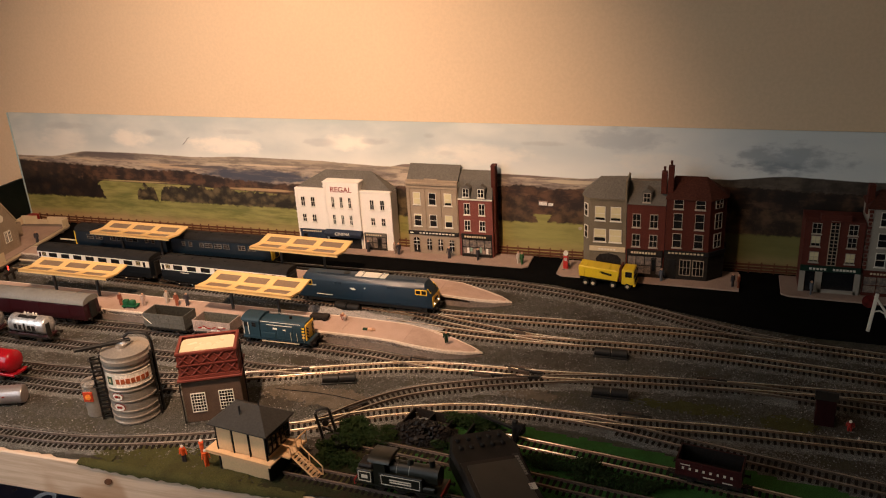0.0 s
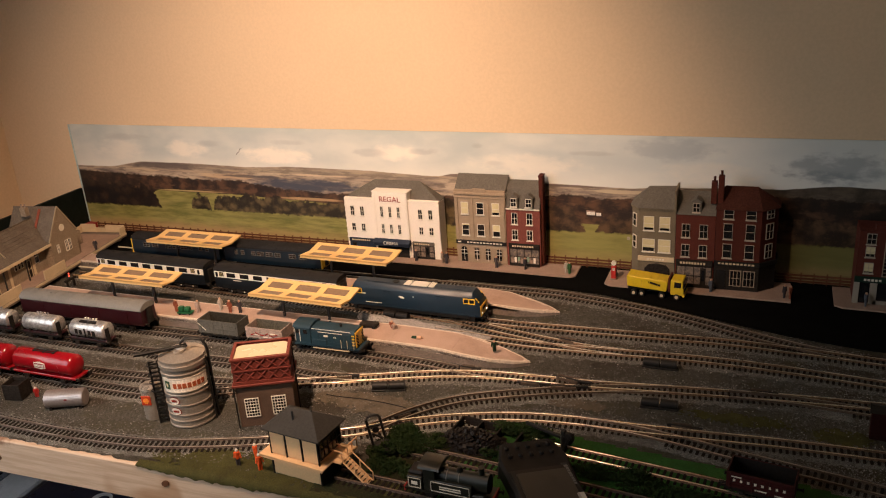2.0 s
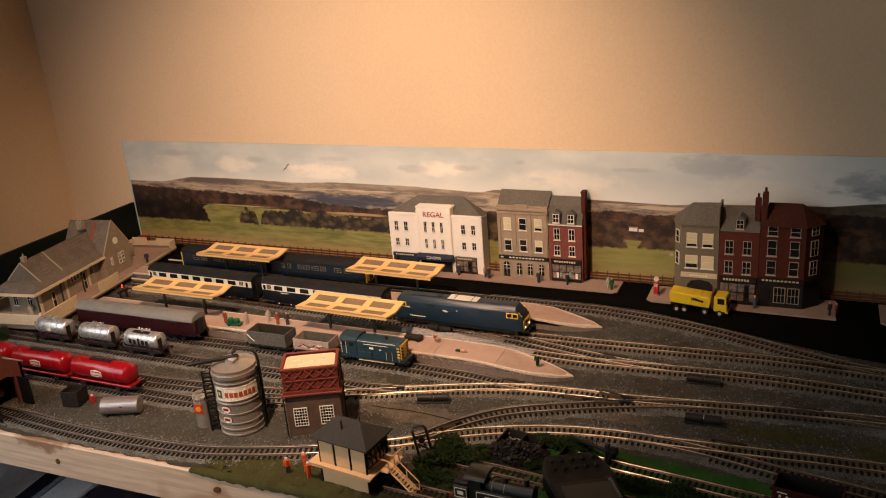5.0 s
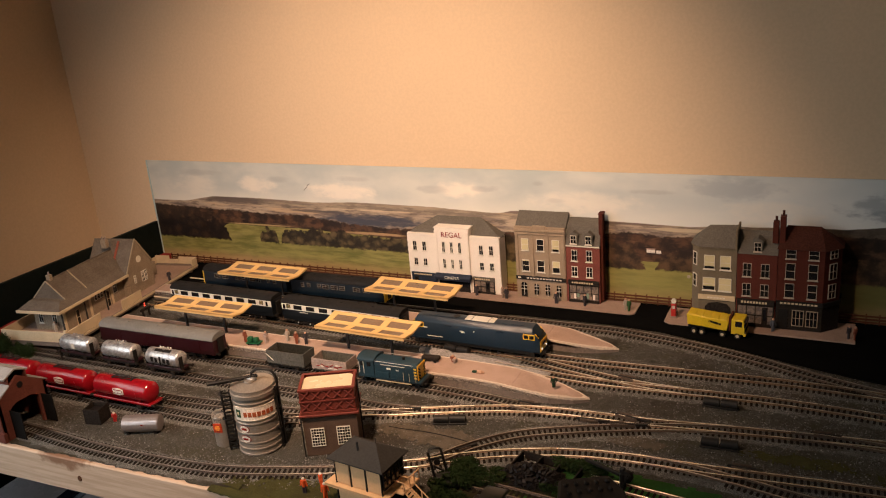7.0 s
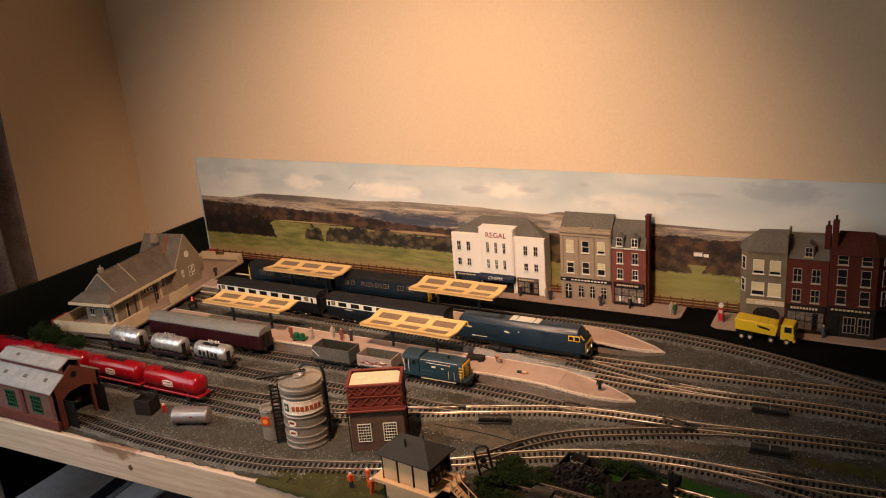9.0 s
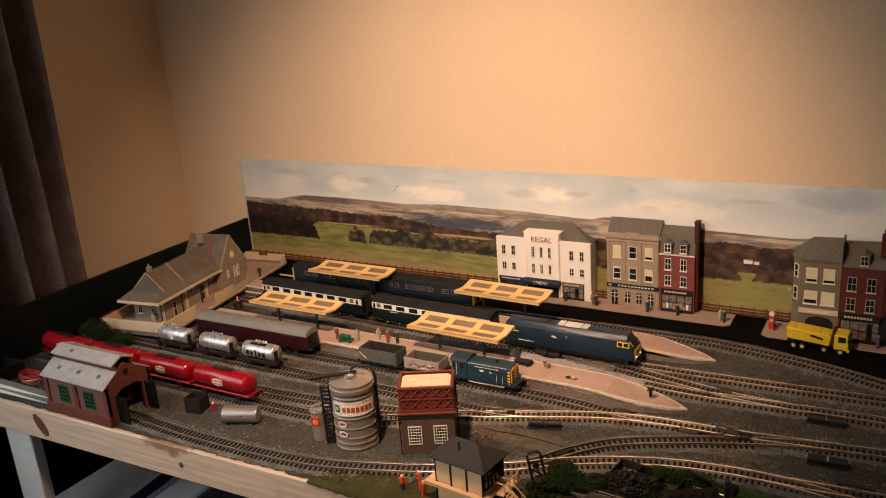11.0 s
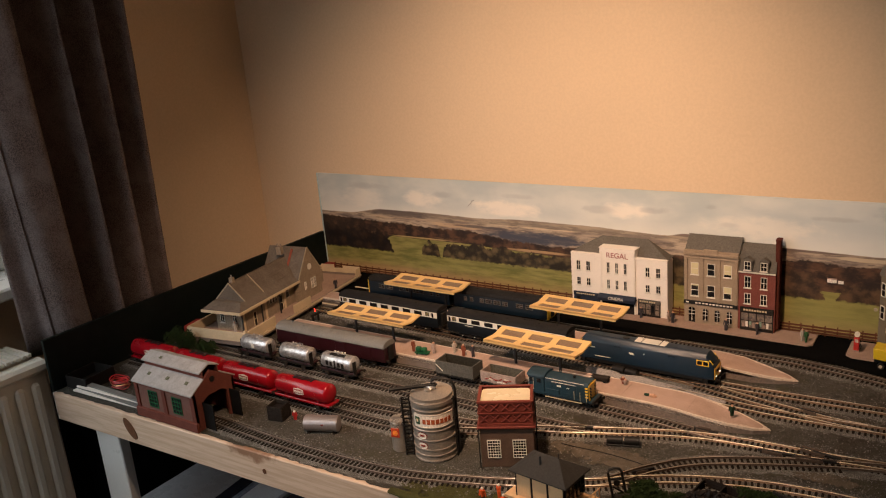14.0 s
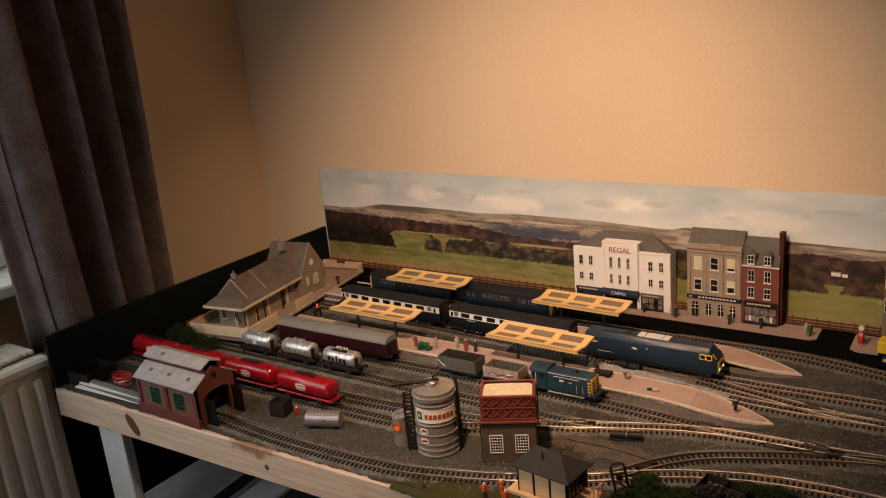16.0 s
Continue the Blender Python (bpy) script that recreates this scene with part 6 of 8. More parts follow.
# ---- lineside buildings ----
def oil_tank(x, y):
    th = thing("oil_storage_tank", "tall grey metal oil tank with ribs and cream name band", "tank", (x, y, 0), -38)
    r, h = 0.0300, 0.097
    smooth(tube("shell", (0, 0, h / 2), r, h, STEEL, th, "z", 48), 30)
    for z in (0.002, 0.0105, 0.0195, 0.0340, 0.0490, 0.0790):
        tube("rib", (0, 0, z), r + 0.0010, 0.0013, STEEL, th, "z", 48)
    tube("top_ring", (0, 0, 0.0885), r + 0.0016, 0.0075, STEEL, th, "z", 48, bevel=0.0012)
    tube("lid", (0, 0, h + 0.0020), r - 0.0012, 0.004, STEEL, th, "z", 48, r * 0.60)
    tube("hatch", (0.004, -0.004, h + 0.0065), 0.007, 0.003, STEEL, th, "z", 18)

    def curved(name, a0, a1, z0, z1, off, material, label=""):
        verts, faces = [], []
        n = 18
        for i in range(n + 1):
            a = radians(a0 + (a1 - a0) * i / n)
            for rr, z in ((r + off, z0), (r + off, z1), (r + off - 0.0006, z1), (r + off - 0.0006, z0)):
                verts.append((rr * math.cos(a), rr * math.sin(a), z))
        for i in range(n):
            for j in range(4):
                a, b = i * 4 + j, i * 4 + (j + 1) % 4
                faces.append((a, a + 4, b + 4, b))
        return smooth(mesh_part(name, verts, faces, material, th, label), 60)

    band = curved("name_band", -76, 46, 0.0545, 0.0745, 0.0008, paint("name_band_paper", (0.84, 0.73, 0.62), 0.5), "cream white paper name band with orange lettering bars")
    for z0, z1 in ((0.0545, 0.0555), (0.0735, 0.0745)):
        o = curved("band_border", -76, 46, z0, z1, 0.0011, FRAME_W)
        o.parent = band
    o = curved("band_field", -76, -48, 0.0555, 0.0735, 0.0010, FRAME_W)
    o.parent = band
    for i in range(7):
        a0 = -46 + 11.8 * i
        o = curved("lettering_bar", a0, a0 + 9.2, 0.0605, 0.0675, 0.0012, paint("orange_lettering", (0.36, 0.085, 0.03), 0.5) if i == 0 else o.data.materials[0])
        o.parent = band
    o = curved("badge", -70, -54, 0.0590, 0.0705, 0.0013, SHIELD)
    o.parent = band
    o = curved("badge_field", -65, -59, 0.0625, 0.0670, 0.0016, BUFF)
    o.parent = band
    for z in (0.0415, 0.0260):
        for k, (w, off, m) in enumerate(((1.0, 0.0007, SIGN_RED), (0.88, 0.0010, FRAME_W))):
            verts = [((r + off) * math.cos(radians(-52) + 0.27 * w * math.cos(a)), (r + off) * math.sin(radians(-52) + 0.27 * w * math.cos(a)), z + 0.0058 * w * math.sin(a)) for a in (2 * math.pi * i / 24 for i in range(24))]
            mesh_part("oval_sign", verts, [tuple(range(24))], m, th, "white oval sign with red rim" if k else "")
        for i in range(4):
            o = curved("sign_bar", -59 + 3.8 * i, -59 + 3.8 * i + 2.6, z - 0.0015, z + 0.0015, 0.0014, SIGN_RED)
    # ladder on the shaded side and feed pipe over the top
    la, lr = radians(-106), r + 0.0075
    ex, ey = math.cos(la), math.sin(la)
    for k in (-0.0052, 0.0056):
        box("ladder_rail", ((lr + k) * ex, (lr + k) * ey, 0.046), (0.0026, 0.0026, 0.092), BLACK, th)
    for i in range(15):
        box("ladder_rung", (lr * ex, lr * ey, 0.004 + 0.006 * i), (0.011, 0.0022, 0.0020), BLACK, th, turn=-106)
    for z in (0.050, 0.062, 0.074, 0.088):
        pipe("ladder_cage", [(lr * ex + 0.009 * (math.sin(a) * ex) - 0.007 * math.cos(a) * ey, lr * ey + 0.009 * math.sin(a) * ey + 0.007 * math.cos(a) * ex, z) for a in [math.pi * i / 8 for i in range(9)]], 0.0008, BLACK, th)
    pa = radians(62)
    qx, qy = math.cos(pa), math.sin(pa)
    pipe("feed_pipe", [(R * qx, R * qy, z) for R, z in ((0.034, 0.0), (0.034, 0.050), (0.034, 0.100), (0.0325, 0.108), (0.028, 0.1145), (0.019, 0.1170), (0.008, 0.1175), (0.001, 0.112), (0.001, 0.105))], 0.0021, BLACK, th)
    pipe("side_pipe", [(0.034 * math.cos(pa - 0.25), 0.034 * math.sin(pa - 0.25), z) for z in (0.0, 0.094)], 0.0015, BLACK, th)
    for z in (0.03, 0.06, 0.09):
        box("pipe_clip", (0.0325 * math.cos(pa - 0.12), 0.0325 * math.sin(pa - 0.12), z), (0.004, 0.012, 0.0016), BLACK, th, turn=55)
    for off, rr in ((0.0, 0.0024), (0.006, 0.0012)):
        pipe("loading_arm", [(off, 0.008, h + 0.009 + off * 0.4), (-0.006 + off, -0.022, h + 0.0085 + off * 0.5), (-0.012 + off * 0.2, -0.058, h + 0.0100)], rr * 1.15, BLACK, th)
    tube("arm_pivot", (0.0, 0.0, h + 0.0085), 0.0075, 0.005, SILVER, th, "z", 18, 0.0050)
    return th


oil_tank(0.7635, 0.169)
st = thing("small_oil_tank", "short grey metal tank with an orange sign", "tank", (0.7095, 0.157, 0), 15)
tube("shell", (0, 0, 0.024), 0.0135, 0.048, STEEL, st, "z", 28)
tube("lid", (0, 0, 0.049), 0.0138, 0.003, STEEL, st, "z", 28, 0.008)
tube("rim", (0, 0, 0.045), 0.0142, 0.0015, STEEL, st, "z", 28)
box("sign", (-0.002, -0.0137, 0.031), (0.013, 0.0012, 0.014), SHELL_SIGN, st, 0.0003, "orange red square sign")
tube("sign_disc", (-0.002, -0.0144, 0.031), 0.0040, 0.0008, SHELL_DISC, st, "y", 16)

dr = thing("gas_drum", "silver cylindrical gas drum lying on its side", "tank", (0.566, 0.1435, 0), 22)
bm = bmesh.new()
add_tube(bm, (0, 0, 0.0135), 0.0128, 0.055, "x", 40)
soften(bm, 0.0030, 3)
smooth(part("barrel", bm, DRUM, dr), 60)
for dx in (-0.021, 0.021):
    box("saddle", (dx, 0, 0.003), (0.004, 0.018, 0.008), DIRTY, dr)
box("mark", (0.004, -0.0120, 0.0160), (0.004, 0.001, 0.003), SIGN_RED, dr)

bk = thing("coal_bunker", "rough dark timber coal bunker beside the siding", "bunker", (0.470, 0.146, 0), 12)
boxes("wall", [((0, -0.012, 0.0125), (0.028, 0.002, 0.025)), ((0, 0.012, 0.0125), (0.028, 0.002, 0.025)), ((-0.013, 0, 0.0125), (0.002, 0.024, 0.025)), ((0.013, 0, 0.0125), (0.002, 0.024, 0.025))], DIRTY, bk, 0.0004)
box("coal", (0, 0, 0.010), (0.024, 0.022, 0.020), COAL, bk, 0.003)


def water_tower(x, y, turn):
    th = thing("water_tower", "brick water tower with oxide red iron tank full of water", "water tower", (x, y, 0), turn)
    W, D, H = 0.0735, 0.049, 0.0605
    prism("base", [(-W / 2, -D / 2), (W / 2, -D / 2), (W / 2, D / 2), (-W / 2, D / 2)], 0, H, WT_BRICK, th, 0.0006, axis="z")
    for cx in (-0.0185, 0.0165):
        wz = 0.0285
        f = lattice("window", (cx, -D / 2 + 0.0004, wz), 0.0176, 0.0265, 5, 6, 0.0010, 0.0016, FRAME_W, th, label="white multi pane window", bar=0.00045)
        box("pane", (cx, -D / 2 + 0.0001, wz), (0.0176, 0.0010, 0.0265), GLASS_D, f)
    box("cornice", (0, 0, H + 0.0015), (W + 0.007, D + 0.007, 0.003), WT_IRON, th, 0.0005)
    box("ledge", (0, 0, H + 0.0042), (W + 0.003, D + 0.003, 0.0024), WT_IRON, th, 0.0005)
    z0, z1 = H + 0.0055, H + 0.0385
    for s in (-1, 1):
        box("tank_side", (0, s * (D / 2 - 0.001), (z0 + z1) / 2), (W, 0.002, z1 - z0), WT_IRON, th)
        box("tank_side", (s * (W / 2 - 0.001), 0, (z0 + z1) / 2), (0.002, D - 0.004, z1 - z0), WT_IRON, th)
        for z in (z0 + 0.0006, (z0 + z1) / 2, z1 - 0.0006):
            box("flange", (0, s * (D / 2 + 0.0006), z), (W + 0.002, 0.0018, 0.0016), WT_IRON, th)
            box("flange", (s * (W / 2 + 0.0006), 0, z), (0.0018, D - 0.001, 0.0016), WT_IRON, th)
        for i in range(5):
            for j in range(2):
                cx, cz = -W / 2 + W * (i + 0.5) / 5, z0 + (z1 - z0) * (j + 0.5) / 2
                for a in (40, -40):
                    box("cross_rib", (cx, s * (D / 2 + 0.0006), cz), (0.0160, 0.0014, 0.0019), WT_IRON, th, 0.0005, lean=a * 1.12)
    box("tank_floor", (0, 0, z1 - 0.0060), (W - 0.0045, D - 0.0045, 0.0018), WT_IRON, th)
    for s in (-1, 1):
        box("rim", (0, s * (D / 2 - 0.0008), z1 + 0.0008), (W + 0.0025, 0.0040, 0.0018), WT_IRON, th, 0.0004)
        box("rim", (s * (W / 2 - 0.0008), 0, z1 + 0.0008), (0.0040, D - 0.0060, 0.0018), WT_IRON, th, 0.0004)
    hw, hd, cr = W / 2 - 0.0032, D / 2 - 0.0032, 0.007
    edge_line = [(-hw, -hd), (hw, -hd)]
    for cx, a0 in ((hw - cr, 0), (-(hw - cr), 90)):
        edge_line += [(cx + cr * math.cos(radians(a0 + 15 * k)), hd - 0.0025 - cr + cr * math.sin(radians(a0 + 15 * k))) for k in range(7)]
    prism("water", edge_line, z1 - 0.0050, z1 - 0.0006, WATER, th, axis="z", label="still water surface in the cream of its reflected light")
    pipe("downpipe", [(-W / 2 - 0.002, -D / 2 - 0.001, 0), (-W / 2 - 0.002, -D / 2 - 0.001, H)], 0.0010, BLACK, th)
    pipe("stay", [(W / 2 + 0.003, 0.0, 0), (W / 2 + 0.003, 0.0, z1)], 0.0010, BLACK, th)
    return th


water_tower(0.8665, 0.2010, 27)


def hip_roof(name, x0, x1, y0, y1, z0, z1, ridge, material, parent, over=0.003, along="x"):
    """A hipped roof with eaves: ridge is its length."""
    x0, x1, y0, y1 = x0 - over, x1 + over, y0 - over, y1 + over
    cx, cy = (x0 + x1) / 2, (y0 + y1) / 2
    a, b = ((cx - ridge / 2, cy), (cx + ridge / 2, cy)) if along == "x" else ((cx, cy - ridge / 2), (cx, cy + ridge / 2))
    v = [(x0, y0, z0), (x1, y0, z0), (x1, y1, z0), (x0, y1, z0), (x0, y0, z0 + 0.0016), (x1, y0, z0 + 0.0016), (x1, y1, z0 + 0.0016), (x0, y1, z0 + 0.0016), (*a, z1), (*b, z1)]
    f = [(3, 2, 1, 0), (0, 1, 5, 4), (1, 2, 6, 5), (2, 3, 7, 6), (3, 0, 4, 7)]
    f += [(4, 5, 9, 8), (5, 6, 9), (6, 7, 8, 9), (7, 4, 8)] if along == "x" else [(4, 5, 8), (5, 6, 9, 8), (6, 7, 9), (7, 4, 8, 9)]
    return mesh_part(name, v, f, material, parent)


def signal_box(x, y, turn):
    th = thing("signal_box", "cream boarded signal box with grey hipped roof and stairs", "signal box", (x, y, 0), turn)
    W, D, E = 0.071, 0.044, 0.0630
    box("body", (0, 0, E / 2), (W - 0.002, D - 0.002, E), SBX, th)
    for i in range(4):
        box("upright", (-W / 2 + 0.001 + (W - 0.002) * i / 3, -D / 2, 0.0455), (0.0013, 0.0022, 0.034), DIRTY, th)
    for i in range(3):
        box("boarded_panel", (-W / 2 + W * (i + 0.5) / 3, -(D / 2 - 0.0003), 0.0460), (W / 3 - 0.003, 0.0016, 0.032), SBX, th, 0.0003)
    box("lower_panel", (0, -(D / 2 - 0.0003), 0.0125), (W - 0.004, 0.0016, 0.020), SBX, th, 0.0003)
    for s in (-1, 1):
        box("corner_post", (s * (W / 2 - 0.0005), -D / 2, 0.012), (0.0014, 0.0024, 0.024), DIRTY, th)
    # black slab on the cream box: right-hand shade put into colour
    box("lower_wall", (W / 2 - 0.0004, 0, 0.0125), (0.0022, D, 0.025), BLACK, th)
    band = box("window_band", (W / 2 - 0.0002, 0, 0.0465), (0.0022, D - 0.003, 0.021), GLASS_D, th)
    lattice("glazing", (W / 2 + 0.0004, 0, 0.0465), D - 0.003, 0.021, 5, 2, 0.0014, 0.0014, BLACK, band, "x")
    box("walkway", (-0.003, -0.001, 0.0275), (W + 0.022, D + 0.012, 0.0022), SBX, th, 0.0004)
    box("valance", (-0.003, -D / 2 - 0.0065, 0.0265), (W + 0.020, 0.0010, 0.0036), SBX, th)
    hip_roof("roof", -W / 2, W / 2, -D / 2, D / 2, E, E + 0.021, 0.030, BOX_ROOF, th, 0.006)
    pipe("stove_pipe", [(-0.004, -0.012, E + 0.008), (-0.004, -0.012, E + 0.024)], 0.0012, POST, th)
    box("pipe_flashing", (-0.004, -0.012, E + 0.0095), (0.004, 0.004, 0.001), FRAME_W, th)
    tube("finial", (0.015, 0, E + 0.024), 0.0008, 0.007, POST, th, "z", 8)
    # landing and stairs going down to the right
    box("landing", (W / 2 + 0.0125, 0.010, 0.0272), (0.012, 0.036, 0.0018), SBX, th)
    pipe("handrail", [(W / 2 + 0.017, 0.008, 0.0405), (W / 2 + 0.017, 0.030, 0.0405)], 0.0009, SBX, th)
    for dy in (0.019, 0.029):
        box("baluster", (W / 2 + 0.017, dy, 0.0340), (0.0011, 0.0011, 0.013), SBX, th)
    X0, X1, Z0 = W / 2 + 0.017, W / 2 + 0.050, 0.027
    n = 9
    for i in range(n):
        u = (i + 0.5) / n
        box("tread", (X0 + (X1 - X0) * u, 0.003, Z0 * (1 - u)), (0.0040, 0.011, 0.0008), SBX, th)
    for dy in (-0.0030, 0.0090):
        pipe("stringer", [(X0, dy, Z0), (X1, dy, 0.0005)], 0.0011, SBX, th)
        pipe("handrail", [(W / 2 + 0.003, dy, Z0 + 0.013), (X0, dy, Z0 + 0.013), (X1, dy, 0.0135)], 0.0008, SBX, th)
        for u in (0.0, 0.5, 1.0):
            px, pz = X0 + (X1 - X0) * u, Z0 * (1 - u)
            box("baluster", (px, dy, pz + 0.0065), (0.0011, 0.0011, 0.013), SBX, th)
    return th


signal_box(0.9797, 0.1058, -6.5)


DARK_DOOR = paint("near_black_door", (0.010, 0.009, 0.008), 0.8)


MOSSY = paint("mossy_slate", (0.13, 0.13, 0.085), 0.85)


def engine_shed(x, y):
    th = thing("engine_shed", "small red brick engine shed with pale slate roof", "shed", (x, y, 0), 0)
    L, D, E = 0.149, 0.084, 0.064
    box("plinth", (L / 2, -0.0004, 0.008), (L + 0.004, 0.006, 0.016), SHED_BR, th, 0.0004)
    box("front_wall", (L / 2, 0.003, E / 2), (L, 0.004, E), SHED_PANEL, th)
    box("back_wall", (L / 2, D - 0.002, E / 2), (L, 0.004, E), SHED_BR, th)
    for i in range(3):
        box("pilaster", (0.004 + (L - 0.008) * i / 2, 0.0008, E / 2), (0.008, 0.0040, E), SHED_BR, th)
    box("top_course", (L / 2, 0.0008, E - 0.003), (L, 0.0036, 0.006), SHED_BR, th)
    for cx in (0.045, 0.105):
        w = box("window", (cx, 0.0008, 0.037), (0.021, 0.0014, 0.028), GLASS_D, th)
        lattice("green_frame", (cx, 0.0004, 0.037), 0.021, 0.028, 3, 4, 0.0014, 0.0010, GREEN, w, bar=0.0012)
    ap = E + 0.027
    prism("gable", [(0.0, 0.0), (0.018, 0.0), (0.018, 0.046), (0.030, 0.052), (0.056, 0.052), (0.068, 0.046), (0.068, 0.0), (D, 0.0), (D, E), (D / 2, ap), (0.0, E)], L - 0.005, L, SHED_BR, th)
    prism("gable", [(0.0, 0.0), (D, 0.0), (D, E), (D / 2, ap), (0.0, E)], 0.0, 0.005, SHED_BR, th)
    for s in (-1, 1):
        lo, hi = (D / 2 + s * (D / 2 + 0.004), E - 0.002), (D / 2 + s * 0.0165, E + 0.0165)
        prism("roof_slope", [lo, hi, (hi[0], hi[1] + 0.002), (lo[0], lo[1] + 0.002)], -0.002, L + 0.0005, SHED_ROOF, th)
        a, b = (D / 2 + s * 0.021, ap - 0.0005), (D / 2, ap + 0.0085)
        prism("clerestory_roof", [a, b, (b[0], b[1] + 0.0022), (a[0], a[1] + 0.0022)], 0.001, L - 0.003, SHED_ROOF, th)
        box("clerestory_side", (L / 2, D / 2 + s * 0.0155, ap - 0.0045), (L - 0.004, 0.002, 0.014), SHED_BR, th)
    for cx in (0.028, 0.075, 0.122):
        box("roof_vent", (cx, 0.013, E + 0.0108), (0.007, 0.006, 0.0012), MOSSY, th, tilt=31)
    box("roof_vent", (0.04, D / 2 - 0.010, ap + 0.0068), (0.006, 0.005, 0.0012), MOSSY, th, tilt=24)
    for dy, a in ((0.018, -78), (0.068, 72)):
        box("door", (L + 0.012 * 1.0, dy + (-0.002 if dy < 0.04 else 0.004), 0.023), (0.024, 0.0016, 0.045), DARK_DOOR, th, 0.0003)
    tube("round_vent", (L + 0.0004, D / 2, E + 0.012), 0.005, 0.001, BLACK, th, "x", 14)
    return th


engine_shed(0.235, 0.0515)


# ---- station building ----
def sash(parent, x, z, w, h, face, frame_m=FRAME_W, blind=0.0, name="window", bars=True, out=-1):
    """A sash window on a wall that faces -y at the depth face; blind: how far a cream blind is drawn."""
    t = 0.0008
    f = lattice(name, (x, face + 0.0004, z), w, h, 2 if bars and w < 0.0128 else 1, 2 if bars else 1, t, 0.0016, frame_m, parent, bar=t * 0.75)
    box("pane", (x, face + 0.0001, z), (w - 0.0004, 0.0008, h - 0.0004), GLASS_D, f)
    box("sill", (x, face - 0.0010, z - h / 2 - 0.0012), (w + 0.003, 0.0028, 0.0014), frame_m, f)
    if blind:
        box("blind", (x, face - 0.0003, z + h / 2 - h * blind / 2), (w - 0.0008, 0.0008, h * blind), BLIND, f)
    return f


def station(x, y, turn):
    th = thing("station_building", "stone station building with slate roofs on a raised deck", "station", (x, y, 0), turn)
    z = 0.0186
    # deck with buff parapets
    prism("deck", [(0.0, -0.018), (0.150, -0.018), (0.150, 0.412), (0.0, 0.412)], 0.010, z - 0.0002, PLAT_SIDE, th, axis="z")
    for i in range(8):
        box("paving_panel", (0.075, 0.006 + 0.052 * i, z + 0.0001), (0.146, 0.0512, 0.0006), PAVE, th)
    for px in (0.012, 0.138):
        for py in (-0.008, 0.10, 0.2, 0.3, 0.4):
            box("support", (px, py, 0.0045), (0.006, 0.006, 0.011), PLAT_SIDE, th)
    box("edge_strip", (0.1505, 0.197, z - 0.0025), (0.0020, 0.43, 0.0045), BUFF, th)
    for a, b, hh in ((-0.018, 0.078, 0.020), (0.142, 0.205, 0.018), (0.392, 0.412, 0.016)):
        box("parapet", (0.1490, (a + b) / 2, z + hh / 2), (0.0024, b - a, hh), BUFF, th, 0.0004, "buff painted parapet")
    box("parapet", (0.075, -0.0172, z + 0.010), (0.150, 0.0024, 0.020), BUFF, th, 0.0004, "buff painted parapet")
    box("parapet", (0.0012, 0.03, z + 0.010), (0.0024, 0.095, 0.020), BUFF, th, 0.0004)
    for a, b, hh in ((0.040, 0.078, 0.019), (0.078, 0.102, 0.011), (0.102, 0.150, 0.017)):
        box("parapet", ((a + b) / 2, 0.411, z + hh / 2), (b - a - 0.0004, 0.0024, hh), BUFF, th, 0.0004, "buff painted parapet")
    box("parapet", (0.041, 0.375, z + 0.008), (0.0024, 0.070, 0.016), BUFF, th, 0.0004, "buff painted parapet")
    box("post", (0.1490, -0.0172, z + 0.0125), (0.005, 0.005, 0.025), BUFF, th, 0.0005)
    box("waiting_bench", (0.090, -0.006, z + 0.004), (0.022, 0.006, 0.008), WOLIVE, th, 0.0004)
    # main block
    X0, X1, Y0, Y1, E = 0.040, 0.108, 0.028, 0.205, z + 0.050
    box("main_wall", ((X0 + X1) / 2, (Y0 + Y1) / 2, (z + E) / 2), (X1 - X0, Y1 - Y0, E - z), STONE, th)
    for py in (Y0, 0.10, 0.165):
        box("quoin", (X1 + 0.0002, py + 0.003, (z + E) / 2), (0.0016, 0.006, E - z), BUFF, th)
    # shallow awning skirt, then a steep gabled roof with its ridge along y
    ax0, ax1, ay0, ay1 = X0 - 0.014, X1 + 0.018, Y0 - 0.026, Y1 + 0.002
    v = [(ax0, ay0, E), (ax1, ay0, E), (ax1, ay1, E), (ax0, ay1, E), (X0 - 0.001, Y0 - 0.001, E + 0.012), (X1 + 0.001, Y0 - 0.001, E + 0.012), (X1 + 0.001, ay1, E + 0.012), (X0 - 0.001, ay1, E + 0.012)]
    v += [(q[0], q[1], q[2] - 0.0016) for q in v[:4]]
    mesh_part("awning_roof", v, [(0, 1, 5, 4), (1, 2, 6, 5), (3, 0, 4, 7), (4, 5, 6, 7), (8, 11, 10, 9), (0, 8, 9, 1), (1, 9, 10, 2), (2, 10, 11, 3), (3, 11, 8, 0)], SLATE, th)
    box("fascia", (ax1 - 0.0004, (ay0 + ay1) / 2, E - 0.0014), (0.0014, ay1 - ay0, 0.0056), BUFF, th)
    box("fascia", ((ax0 + ax1) / 2, ay0 + 0.0004, E - 0.0014), (ax1 - ax0, 0.0014, 0.0056), BUFF, th)
    for py in (0.012, 0.075, 0.135):
        box("awning_post", (X1 + 0.013, py, (z + E) / 2), (0.0022, 0.0022, E - z - 0.002), POST, th)
    cx, RT = (X0 + X1) / 2, E + 0.046
    prism("main_roof", [(X0 - 0.002, E + 0.011), (X1 + 0.002, E + 0.011), (cx, RT)], Y0 + 0.012, Y1 + 0.03, SLATE, th, axis="y")
